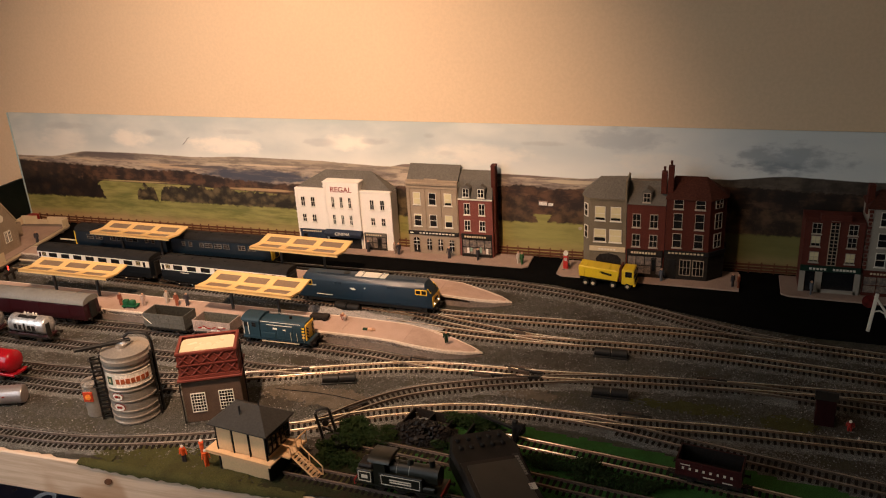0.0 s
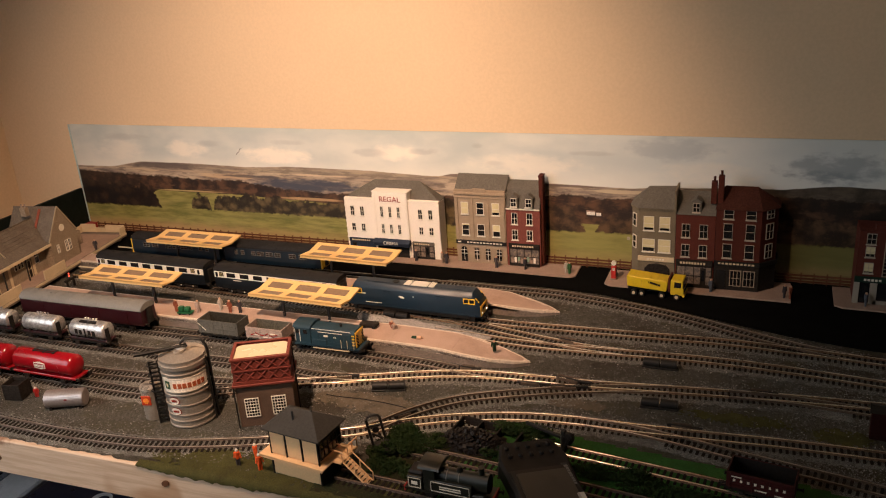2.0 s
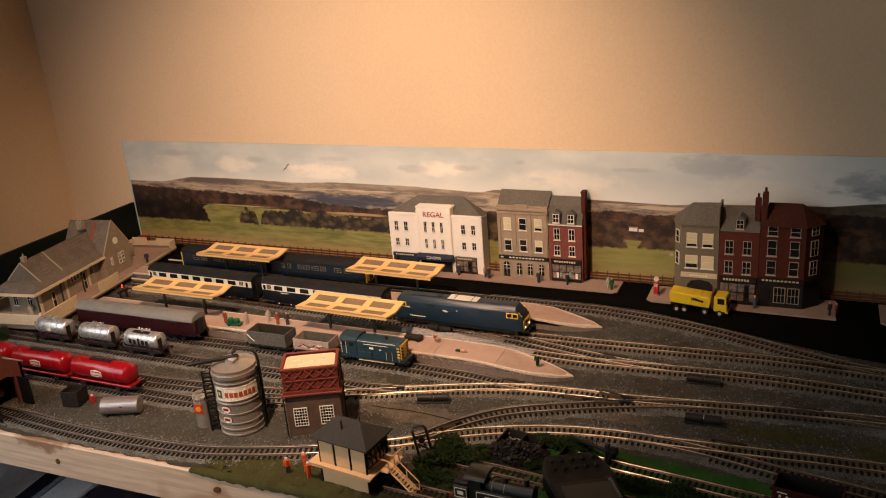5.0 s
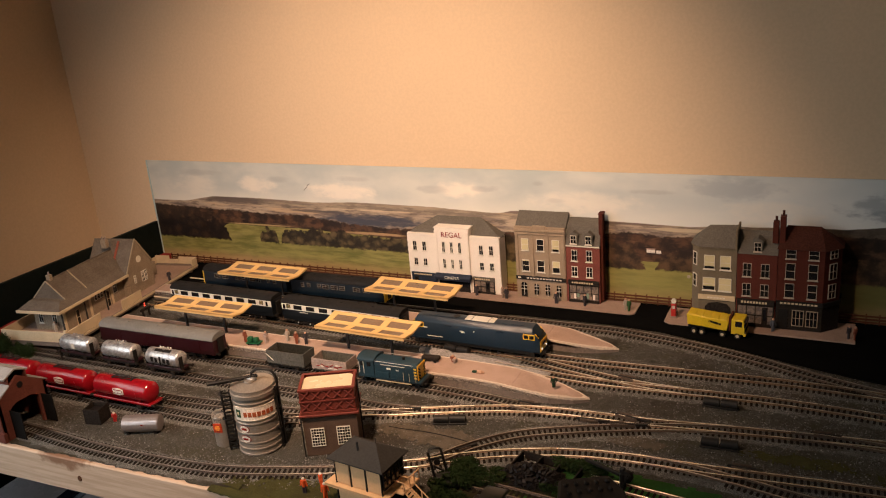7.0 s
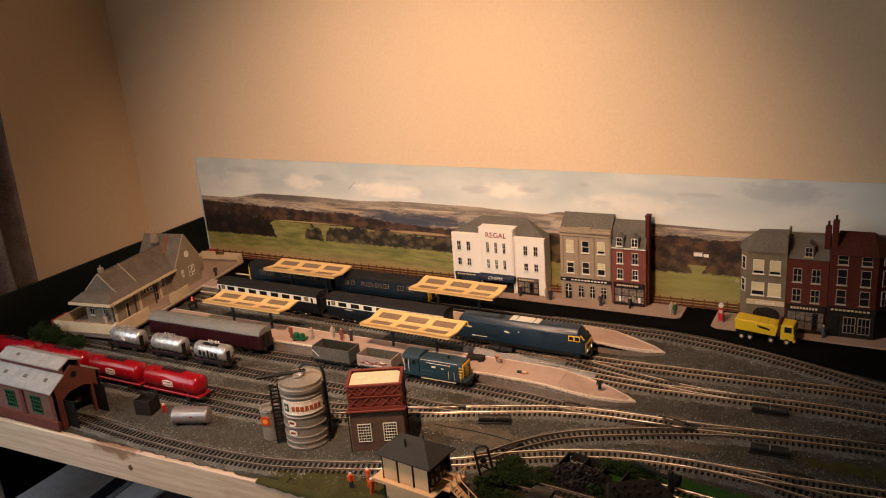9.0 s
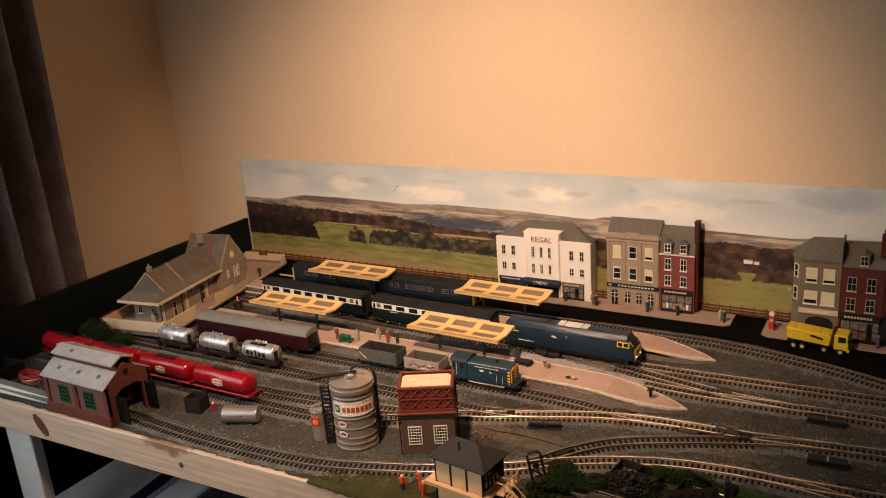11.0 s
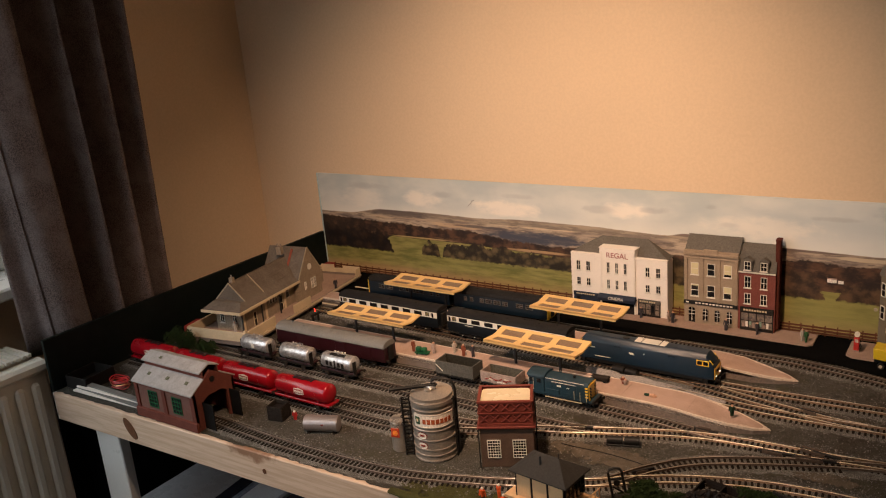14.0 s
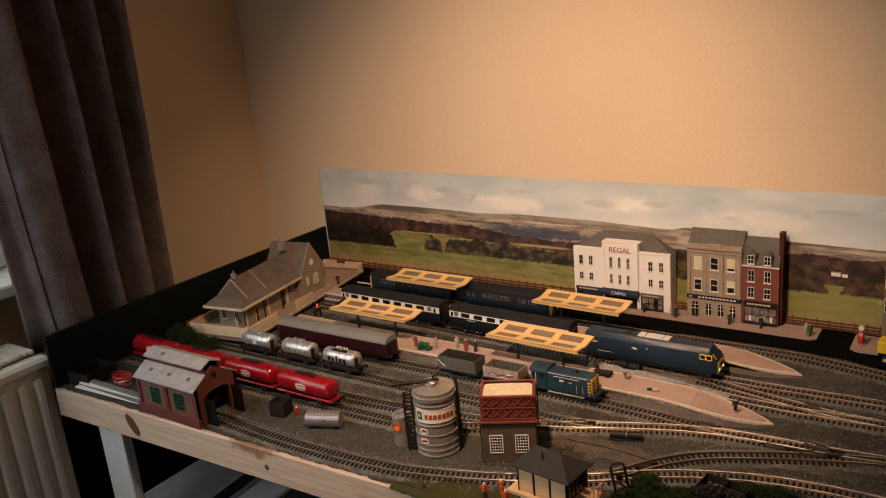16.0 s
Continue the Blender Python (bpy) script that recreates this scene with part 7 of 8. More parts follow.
    for py in (Y0 + 0.012, Y0 + 0.072):
        for s in (-1, 1):
            pipe("coping", [(cx, py, RT + 0.0012), (cx + s * (X1 - cx + 0.003), py, E + 0.0115)], 0.0013, COPING, th)
    for i in range(1, 7):
        for s in (-1, 1):
            u = i / 7
            box("slate_course", (cx + s * (X1 + 0.002 - cx) * u, (Y0 + Y1) / 2 + 0.02, RT + (E + 0.011 - RT) * u + 0.0003), (0.0012, Y1 - Y0 + 0.016, 0.0008), SLATE, th, lean=s * 45)
    pipe("ridge_tiles", [(cx, Y0 + 0.012, RT + 0.0005), (cx, Y1 + 0.028, RT + 0.0005)], 0.0013, SLATE, th)
    # gabled wing facing the tracks
    WX0, WX1, WY0, WY1 = 0.030, 0.126, 0.205, 0.285
    G = E + 0.004
    AP = z + 0.112
    mid = (WY0 + WY1) / 2
    prism("wing", [(WY0, z), (WY1, z), (WY1, G), (mid, AP), (WY0, G)], WX0, WX1, STONE, th)
    for s, yy in ((-1, WY0), (1, WY1)):
        a, b = (yy + s * 0.004, G - 0.003), (mid, AP + 0.001)
        prism("wing_roof", [a, b, (b[0], b[1] + 0.0022), (a[0], a[1] + 0.0022)], WX0 - 0.003, WX1 - 0.0015, SLATE, th)
        pipe("coping", [(WX1 + 0.0005, yy + s * 0.003, G - 0.001), (WX1 + 0.0005, mid, AP + 0.003)], 0.0015, COPING, th)
    box("red_flashing", (WX0 + 0.060, WY0 + 0.022, AP - 0.0190), (0.0050, 0.045, 0.0012), paint("red_flash", (0.26, 0.075, 0.05), 0.8), th, tilt=53)
    tube("clock", (WX1 + 0.001, mid, AP - 0.041), 0.0072, 0.0014, FRAME_W, th, "x", 20, label="round white clock face")
    for dy, dz, ww, hh in ((-0.022, 0.033, 0.0055, 0.016), (0.004, 0.031, 0.0075, 0.022), (0.0135, 0.031, 0.0075, 0.022)):
        w = box("window", (WX1 + 0.0004, mid + dy, z + dz), (0.0012, ww, hh), GLASS_D, th)
        lattice("window_frame", (WX1 + 0.0003, mid + dy, z + dz), ww, hh, 2, 3, 0.0010, 0.0014, FRAME_W, w, "x")
    for py, ww, hh in ((0.120, 0.006, 0.014), (0.129, 0.006, 0.014), (0.138, 0.006, 0.014), (0.178, 0.012, 0.026), (0.065, 0.009, 0.030), (0.155, 0.009, 0.034)):
        zc = z + 0.034 if hh < 0.028 else z + hh / 2
        w = box("window" if hh < 0.028 else "door", (X1 + 0.0004, py, zc), (0.0012, ww, hh), GLASS_D if hh < 0.028 else DIRTY, th)
        lattice("window_frame", (X1 + 0.0003, py, zc), ww, hh, 1, 2, 0.0010, 0.0014, FRAME_W if hh < 0.028 else BUFF, w, "x")
    for px in (0.056, 0.088):
        sash(th, px, z + 0.030, 0.010, 0.026, Y0)
    ch = box("chimney", (WX0 + 0.046, WY0 + 0.010, AP + 0.002), (0.013, 0.010, 0.018), STONE, th, 0.0005)
    for dx in (-0.004, 0.004):
        tube("chimney_pot", (WX0 + 0.046 + dx, WY0 + 0.010, AP + 0.014), 0.0016, 0.006, WPINK, ch, "z", 10)
    c2 = box("chimney", (cx, 0.052, E + 0.050), (0.009, 0.008, 0.012), STONE, th, 0.0005)
    tube("chimney_pot", (cx, 0.052, E + 0.059), 0.0015, 0.005, WPINK, c2, "z", 10)
    # far low wing
    box("low_wing", (0.065, 0.315, z + 0.015), (0.05, 0.056, 0.030), STONE, th)
    return th


station(0.060, 0.318, 8.2)
for px, py, lit in ((0.229, 0.499, True), (0.244, 0.664, False), (0.244, 0.552, False), (0.222, 0.303, True), (0.030, 0.236, True)):
    sp = thing("buffer_stop", "dark buffer stop with red warning lamps" if lit else "dark buffer stop with a buff beam reaching from the deck", "buffer stop", (px, py, 0), 0)
    boxes("frame", [((0, s * 0.008, 0.009), (0.003, 0.003, 0.018)) for s in (-1, 1)] + [((0, 0, 0.016), (0.004, 0.026, 0.004))], DIRTY, sp)
    if not lit:
        box("beam", (-0.020, 0.0, 0.0198), (0.044, 0.0024, 0.0026), BUFF, sp, 0.0004, "thin buff beam")
        continue
    tube("lamp_post", (0.0, 0.0, 0.022), 0.0012, 0.010, BLACK, sp)
    for z in (0.024, 0.029):
        tube("red_lamp", (0.0012, -0.0012, z), 0.0012, 0.0012, LED_RED, sp, "y", 8)


# ---- street buildings ----
def block(name, label, x0, x1, y, h, wall_m, depth=0.030, z=0.0053):
    th = thing(name, label, "building", (x0, y, z))
    W = x1 - x0
    box("wall", (W / 2, depth / 2, h / 2), (W, depth, h), wall_m, th)
    return th, W


def shopfront(th, x0, x1, h, sign_m, inside_m=SHOP, frame_m=DARKBRICK, door=None, mull=3, sign="bars", words=""):
    w = x1 - x0
    s = box("shop_window", ((x0 + x1) / 2, -0.0006, h * 0.42), (w - 0.004, 0.0012, h * 0.66), inside_m, th, label="shop window with goods behind")
    lattice("shop_frame", ((x0 + x1) / 2, -0.0006, h * 0.42), w - 0.002, h * 0.70, mull, 2, 0.0014, 0.0016, frame_m, s)
    box("stall_riser", ((x0 + x1) / 2, -0.0016, h * 0.06), (w, 0.002, h * 0.12), frame_m, s)
    f = box("fascia", ((x0 + x1) / 2, -0.0018, h * 0.9), (w, 0.0036, h * 0.20), sign_m, th, 0.0003)
    n = max(5, int(w / 0.006))
    if sign == "bars":
        boxes("lettering", [((x0 + w * (0.14 + 0.72 * i / n), -0.0038, h * 0.9), (w * 0.72 / n * 0.7, 0.0005, h * 0.075)) for i in range(n)], BUFF, f)
    elif words:
        letters("lettering", words, h * 0.20, ((x0 + x1) / 2, -0.0040, h * 0.895), FRAME_W, f)
    if door is not None:
        d = box("door", (door, -0.0010, h * 0.36), (0.009, 0.0020, h * 0.72), DIRTY, th, 0.0003)
        box("door_glass", (door, -0.0022, h * 0.45), (0.005, 0.0006, h * 0.40), GLASS_D, d)
    return s


# white cinema
th, W = block("cinema", "white rendered three storey cinema with a grey hipped roof", 0.697, 0.896, 0.766, 0.1130, RENDERED)
T0, T1 = 0.063, 0.136
box("tower", ((T0 + T1) / 2, 0.010, 0.0655), (T1 - T0, 0.026, 0.131), RENDERED, th, 0.0004, "raised centre bay")
box("tower_cap", ((T0 + T1) / 2, 0.010, 0.1316), (T1 - T0 + 0.002, 0.027, 0.0016), RENDERED, th)
for a, b in ((0.0, T0), (T1, W)):
    box("parapet", ((a + b) / 2, 0.003, 0.1145), (b - a, 0.008, 0.004), RENDERED, th, 0.0003)
v = [(0.0, 0.006, 0.114), (W, 0.006, 0.114), (W, 0.032, 0.116), (0.0, 0.032, 0.116), (0.055, 0.032, 0.146), (0.150, 0.032, 0.146)]
mesh_part("roof", v, [(0, 1, 5, 4), (1, 2, 5), (3, 0, 4), (2, 3, 4, 5), (0, 3, 2, 1)], GSLATE, th)
for ex in (0.0, T0, T1, W):
    fy = -0.0036 if ex in (T0, T1) else -0.0006
    for i in range(18 if ex in (T0, T1) else 15):
        box("quoin", (ex + (0.003 if ex < W / 2 else -0.003), fy, 0.030 + i * 0.0055), (0.0062 if i % 2 else 0.0042, 0.0014, 0.0042), RENDERED, th, 0.0002)
for px in (0.016, 0.037, 0.160, 0.181):
    for pz in (0.090, 0.0565):
        sash(th, px, pz, 0.0082, 0.0190 if pz > 0.08 else 0.0150, 0.0)
for px in (0.081, 0.0985, 0.116):
    for pz in (0.092, 0.0575):
        sash(th, px, pz, 0.0058, 0.0215 if pz > 0.08 else 0.0190, -0.003)
letters("sign_letters", "REGAL", 0.0150, ((T0 + T1) / 2, -0.0036, 0.1170), SIGN_RED, th)
shopfront(th, 0.004, T0 - 0.002, 0.034, NAVY, NAVY, NAVY, 0.014)
box("awning", ((T0 + T1) / 2, -0.008, 0.031), (T1 - T0 + 0.004, 0.013, 0.0100), NAVY, th, 0.001, "dark navy entrance awning", tilt=24)
letters("lettering", "CINEMA", 0.0085, ((T0 + T1) / 2, -0.0155, 0.0320), FRAME_W, th, tilt=68)
box("entrance", ((T0 + T1) / 2, -0.0032, 0.0125), (T1 - T0 - 0.006, 0.0010, 0.025), GLASS_D, th)
shopfront(th, T1 + 0.004, W - 0.014, 0.034, GSLATE, SHOP, DIRTY, 0.170)

# grey stone bank
th, W = block("stone_bank", "grey stone three storey bank with arched ground floor", 0.928, 1.0265, 0.766, 0.134, GREYST)
box("cornice", (W / 2, -0.0012, 0.1365), (W + 0.002, 0.004, 0.005), GREYST, th, 0.0006)
box("cornice", (W / 2, -0.0008, 0.129), (W, 0.003, 0.0022), GREYST, th, 0.0003)
box("crest", (W / 2, -0.001, 0.1425), (0.026, 0.004, 0.008), GREYST, th, 0.001)
box("parapet", (W / 2, 0.003, 0.1405), (W, 0.008, 0.004), GREYST, th)
mesh_part("roof", [(0, 0.005, 0.142), (W, 0.005, 0.142), (W, 0.031, 0.1655), (0, 0.031, 0.1655), (0, 0.031, 0.130), (W, 0.031, 0.130)], [(0, 1, 2, 3), (4, 3, 2, 5), (1, 5, 2), (0, 3, 4)], GSLATE, th)
for i in range(4):
    box("pilaster", (0.004 + (W - 0.008) * i / 3, -0.0008, 0.085), (0.005, 0.0018, 0.085), GREYST, th, 0.0003)
for i, px in enumerate((0.020, 0.050, 0.080)):
    for j, pz in enumerate((0.108, 0.066)):
        sash(th, px, pz, 0.0135, 0.0225, 0.0, FRAME_W, ((0.97, 0.0, 0.78), (0.12, 0.0, 0.55))[j][i])
f = box("fascia", (W / 2, -0.0014, 0.0415), (W, 0.0032, 0.0070), BLACK, th, 0.0003)
boxes("lettering", [((0.024 + 0.0064 * i, -0.0033, 0.0415), (0.0042, 0.0005, 0.0026)) for i in range(11)] + [((0.007, -0.0033, 0.0415), (0.006, 0.0005, 0.0026))], FRAME_W, f)
for i, px in enumerate((0.015, 0.040, 0.062, 0.084)):
    w = 0.0135 if i == 0 else 0.0105
    outline = [(px - w / 2, 0.002 if i == 0 else 0.008), (px + w / 2, 0.002 if i == 0 else 0.008)] + [(px + w / 2 * math.cos(math.pi * k / 8), 0.026 + w / 2 * math.sin(math.pi * k / 8)) for k in range(9)]
    o = prism("arched_door" if i == 0 else "arched_window", outline, -0.0010, 0.0002, GLASS_D, th, axis="y")
    pipe("arch_trim", [(a, -0.0010, b) for a, b in outline[1:]] + [(outline[0][0], -0.0010, outline[0][1])], 0.0008, GREYST, o)
    boxes("glazing", [((px, -0.0012, 0.018), (0.0008, 0.0008, 0.026)), ((px, -0.0012, 0.018), (w, 0.0008, 0.0008)), ((px, -0.0012, 0.025), (w, 0.0008, 0.0008))], FRAME_W, o)

PALE_GREEN = paint("pale_green_goods", (0.22, 0.32, 0.24), 0.7)
# narrow red brick house with dormers
th, W = block("brick_townhouse", "narrow red brick townhouse with slate mansard and dormers", 1.0268, 1.0905, 0.768, 0.110, REDBRICK)
mesh_part("roof", [(0, -0.001, 0.110), (W, -0.001, 0.110), (W, 0.010, 0.145), (0, 0.010, 0.145), (0, 0.030, 0.157), (W, 0.030, 0.157), (0, 0.030, 0.108), (W, 0.030, 0.108)], [(0, 1, 2, 3), (3, 2, 5, 4), (6, 4, 5, 7), (1, 7, 5, 2), (0, 3, 4, 6), (0, 6, 7, 1)], GSLATE, th)
box("gutter", (W / 2, -0.0015, 0.1105), (W, 0.003, 0.0020), FRAME_W, th)
for px in (0.016, 0.044):
    d = box("dormer", (px, 0.004, 0.1235), (0.0155, 0.014, 0.018), GSLATE, th)
    sash(d, px, 0.1235, 0.0105, 0.0150, -0.0035)
    prism("dormer_gable", [(px - 0.0095, 0.1325), (px + 0.0095, 0.1325), (px, 0.1395)], -0.0045, 0.012, GSLATE, d, axis="y")
    for pz in (0.0955, 0.0615):
        if pz < 0.09:
            sash(th, px, 0.0605, 0.0105, 0.0190, 0.0)
        else:
            sash(th, px, 0.0920, 0.0105, 0.0210, 0.0)
# stack run to the ground; its dark brick stands for the shaded gable
box("chimney", (W + 0.0010, 0.014, 0.088), (0.0075, 0.016, 0.166), DARKBRICK, th, 0.0005, "brick chimney stack run to the ground as the dark gable side")
box("chimney_cap", (W + 0.0010, 0.014, 0.1715), (0.0090, 0.0175, 0.0022), DARKBRICK, th)
box("coping", (-0.0005, 0.012, 0.140), (0.0022, 0.030, 0.004), FRAME_W, th, tilt=40)
shopfront(th, 0.004, W - 0.002, 0.044, DIRTY, SHOP, DIRTY, None, 4)
for i in range(8):
    box("display_item", (0.010 + 0.006 * i, -0.0018, 0.010 + 0.002 * (i % 3)), (0.004, 0.001, 0.007 + 0.003 * (i % 2)), (PAVE, RENDERED, PALE_GREEN)[i % 3], th)

# corner terrace: grey chamfered house, brick house, tall red house
CY = 0.736
th = thing("corner_house", "grey stone corner house with a chamfered end and cream blinds", "building", (1.257, CY, 0.0053))
W, H = 0.0735, 0.133
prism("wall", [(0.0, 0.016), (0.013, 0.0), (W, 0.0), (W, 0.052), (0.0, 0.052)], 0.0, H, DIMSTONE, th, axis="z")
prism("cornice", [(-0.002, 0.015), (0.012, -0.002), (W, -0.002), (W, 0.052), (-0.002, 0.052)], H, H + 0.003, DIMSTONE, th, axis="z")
mesh_part("roof", [(-0.003, 0.015, H + 0.003), (0.012, -0.003, H + 0.003), (W, -0.003, H + 0.003), (W, 0.053, H + 0.003), (-0.003, 0.053, H + 0.003), (0.026, 0.034, H + 0.031), (W, 0.034, H + 0.033)], [(0, 1, 5), (1, 2, 6, 5), (2, 3, 6), (3, 4, 5, 6), (4, 0, 5), (0, 4, 3, 2, 1)], GSLATE, th)
box("party_wall", (W - 0.001, 0.022, H + 0.017), (0.003, 0.050, 0.036), DIMSTONE, th)
for px, bl in ((0.030, (0.80, 0.68)), (0.056, (0.80, 0.97))):
    sash(th, px, 0.109, 0.0165, 0.0240, 0.0, FRAME_W, bl[0])
    sash(th, px, 0.070, 0.0195, 0.0220, 0.0, FRAME_W, bl[1])
for pz in (0.112, 0.073):
    w = box("window", (0.0062, 0.0078, pz), (0.010, 0.0012, 0.022), GLASS_D, th, turn=-51)
    lattice("window_frame", (0.0064, 0.0082, pz), 0.010, 0.022, 1, 2, 0.0010, 0.0018, FRAME_W, w, -51)
box("fascia", (0.043, -0.0012, 0.046), (0.060, 0.003, 0.0085), BUFF, th, 0.0003)
boxes("lettering", [((0.030 + 0.005 * i, -0.0029, 0.046), (0.0036, 0.0005, 0.0026)) for i in range(6)], FRAME_W, th)
prism("arched_door", [(0.024, 0.0), (0.066, 0.0), (0.066, 0.028), (0.060, 0.035), (0.045, 0.038), (0.030, 0.035), (0.024, 0.028)], -0.0009, 0.0003, DIRTY, th, axis="y")
tube("hanging_sign", (-0.004, 0.004, 0.078), 0.0030, 0.001, FRAME_TAN, th, "y", 14)

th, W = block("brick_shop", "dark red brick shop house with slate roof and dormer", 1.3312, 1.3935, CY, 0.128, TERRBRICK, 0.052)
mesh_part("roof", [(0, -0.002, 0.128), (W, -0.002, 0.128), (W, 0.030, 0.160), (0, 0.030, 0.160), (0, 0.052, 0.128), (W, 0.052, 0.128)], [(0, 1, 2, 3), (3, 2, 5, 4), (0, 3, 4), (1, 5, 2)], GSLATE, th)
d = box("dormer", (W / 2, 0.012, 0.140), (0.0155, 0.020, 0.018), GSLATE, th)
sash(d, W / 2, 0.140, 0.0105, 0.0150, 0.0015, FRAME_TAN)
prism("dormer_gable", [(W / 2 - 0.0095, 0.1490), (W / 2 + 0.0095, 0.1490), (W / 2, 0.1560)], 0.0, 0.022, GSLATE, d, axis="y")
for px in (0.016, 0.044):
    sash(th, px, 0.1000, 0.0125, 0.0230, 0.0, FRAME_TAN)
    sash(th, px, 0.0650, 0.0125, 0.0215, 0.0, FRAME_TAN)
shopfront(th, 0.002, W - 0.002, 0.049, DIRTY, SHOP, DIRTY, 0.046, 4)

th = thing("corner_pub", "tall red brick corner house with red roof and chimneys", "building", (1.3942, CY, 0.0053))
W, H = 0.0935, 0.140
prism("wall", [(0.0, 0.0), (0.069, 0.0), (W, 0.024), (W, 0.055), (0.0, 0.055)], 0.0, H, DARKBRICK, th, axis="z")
prism("ground_floor", [(0.0, -0.0008), (0.0695, -0.0008), (W + 0.0008, 0.0235), (W + 0.0008, 0.0545), (0.0, 0.0545)], 0.0, 0.044, DIRTY, th, axis="z")
prism("fascia", [(0.0, -0.003), (0.0705, -0.003), (W + 0.003, 0.0225), (W + 0.003, 0.0545), (0.0, 0.0545)], 0.044, 0.051, BLACK, th, axis="z")
mesh_part("roof", [(-0.002, -0.003, H), (0.070, -0.003, H), (W + 0.003, 0.023, H), (W + 0.003, 0.056, H), (-0.002, 0.056, H), (0.010, 0.034, H + 0.030), (0.060, 0.034, H + 0.030)], [(0, 1, 6, 5), (1, 2, 6), (2, 3, 6), (3, 4, 5, 6), (4, 0, 5), (0, 4, 3, 2, 1)], TILE, th)
for px in (0.019, 0.053):
    sash(th, px, 0.1320, 0.0145, 0.0150, 0.0, FRAME_TAN)
    sash(th, px, 0.1030, 0.0135, 0.0260, 0.0, FRAME_TAN)
    sash(th, px, 0.0690, 0.0135, 0.0240, 0.0, FRAME_TAN)
for pz, hh in ((0.132, 0.014), (0.103, 0.026), (0.069, 0.024)):
    w = box("window", (0.0812, 0.0118, pz), (0.014, 0.0014, hh), GLASS_D, th, turn=44.4)
    lattice("window_frame", (0.0812, 0.0122, pz), 0.014, hh, 2, 2, 0.0010, 0.0018, FRAME_TAN, w, 44.4)
boxes("lettering", [((0.008 + 0.0058 * i, -0.0033, 0.0475), (0.0040, 0.0006, 0.0028)) for i in range(10)], BUFF, th)
box("pub_door", (0.012, -0.0013, 0.018), (0.013, 0.0014, 0.034), BLACK, th)
for px in (0.034, 0.055):
    w = box("pub_window", (px, -0.0013, 0.022), (0.017, 0.0014, 0.027), GLASS_D, th)
    lattice("window_frame", (px, -0.0010, 0.022), 0.017, 0.027, 3, 2, 0.0011, 0.0012, GREYST, w)
for cx2, hh in ((0.0045, 0.046), (-0.006, 0.036)):
    c = box("chimney", (cx2, 0.014, H + 0.006 + hh / 2), (0.009, 0.014, hh), DARKBRICK, th, 0.0004)
    tube("chimney_pot", (cx2, 0.014, H + 0.010 + hh), 0.002, 0.009, TILE, c, "z", 10)

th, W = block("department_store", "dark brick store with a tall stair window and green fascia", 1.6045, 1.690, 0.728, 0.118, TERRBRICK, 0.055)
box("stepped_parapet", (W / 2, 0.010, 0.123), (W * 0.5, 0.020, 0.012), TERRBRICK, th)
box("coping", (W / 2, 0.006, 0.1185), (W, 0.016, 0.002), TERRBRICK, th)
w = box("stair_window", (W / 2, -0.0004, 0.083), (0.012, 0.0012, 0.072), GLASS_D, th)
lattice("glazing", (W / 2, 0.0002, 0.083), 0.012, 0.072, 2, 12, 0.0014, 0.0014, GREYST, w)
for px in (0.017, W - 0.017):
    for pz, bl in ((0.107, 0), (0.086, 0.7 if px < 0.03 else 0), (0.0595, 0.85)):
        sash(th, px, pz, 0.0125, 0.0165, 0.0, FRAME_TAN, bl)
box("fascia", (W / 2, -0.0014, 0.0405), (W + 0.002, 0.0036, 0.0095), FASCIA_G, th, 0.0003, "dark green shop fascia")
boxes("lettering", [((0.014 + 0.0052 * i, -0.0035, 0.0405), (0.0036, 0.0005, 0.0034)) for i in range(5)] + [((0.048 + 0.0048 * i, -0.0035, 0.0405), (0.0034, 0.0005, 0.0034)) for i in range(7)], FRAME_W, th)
boxes("shop_pier", [((px, -0.0012, 0.018), (pw, 0.003, 0.036)) for px, pw in ((0.003, 0.008), (0.027, 0.010), (W - 0.003, 0.008))] + [((W / 2 + 0.012, -0.0012, 0.003), (W - 0.03, 0.003, 0.006))], DIM_RENDER, th)
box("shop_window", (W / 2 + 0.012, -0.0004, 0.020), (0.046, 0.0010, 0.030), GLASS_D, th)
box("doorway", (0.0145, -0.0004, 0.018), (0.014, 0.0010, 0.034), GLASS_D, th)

th, W = block("white_townhouse", "white rendered townhouse in a shade-darkened tone, with quoins and red roof", 1.6915, 1.775, 0.730, 0.142, DIM_RENDER, 0.055)
hip_roof("roof", 0, W, 0, 0.055, 0.142, 0.165, 0.05, TILE, th, 0.003)
for i in range(16):
    box("quoin", (0.003, -0.0006, 0.040 + 0.0065 * i), (0.006 if i % 2 else 0.004, 0.0014, 0.005), TERRBRICK, th)
for px in (0.024, 0.058):
    for pz in (0.126, 0.092, 0.060):
        sash(th, px, pz, 0.0135, 0.0220, 0.0)
shopfront(th, 0.003, W - 0.003, 0.042, DARKBRICK, SHOP, DARKBRICK, None, 4)
box("chimney", (0.002, 0.02, 0.152), (0.009, 0.014, 0.046), DARKBRICK, th)


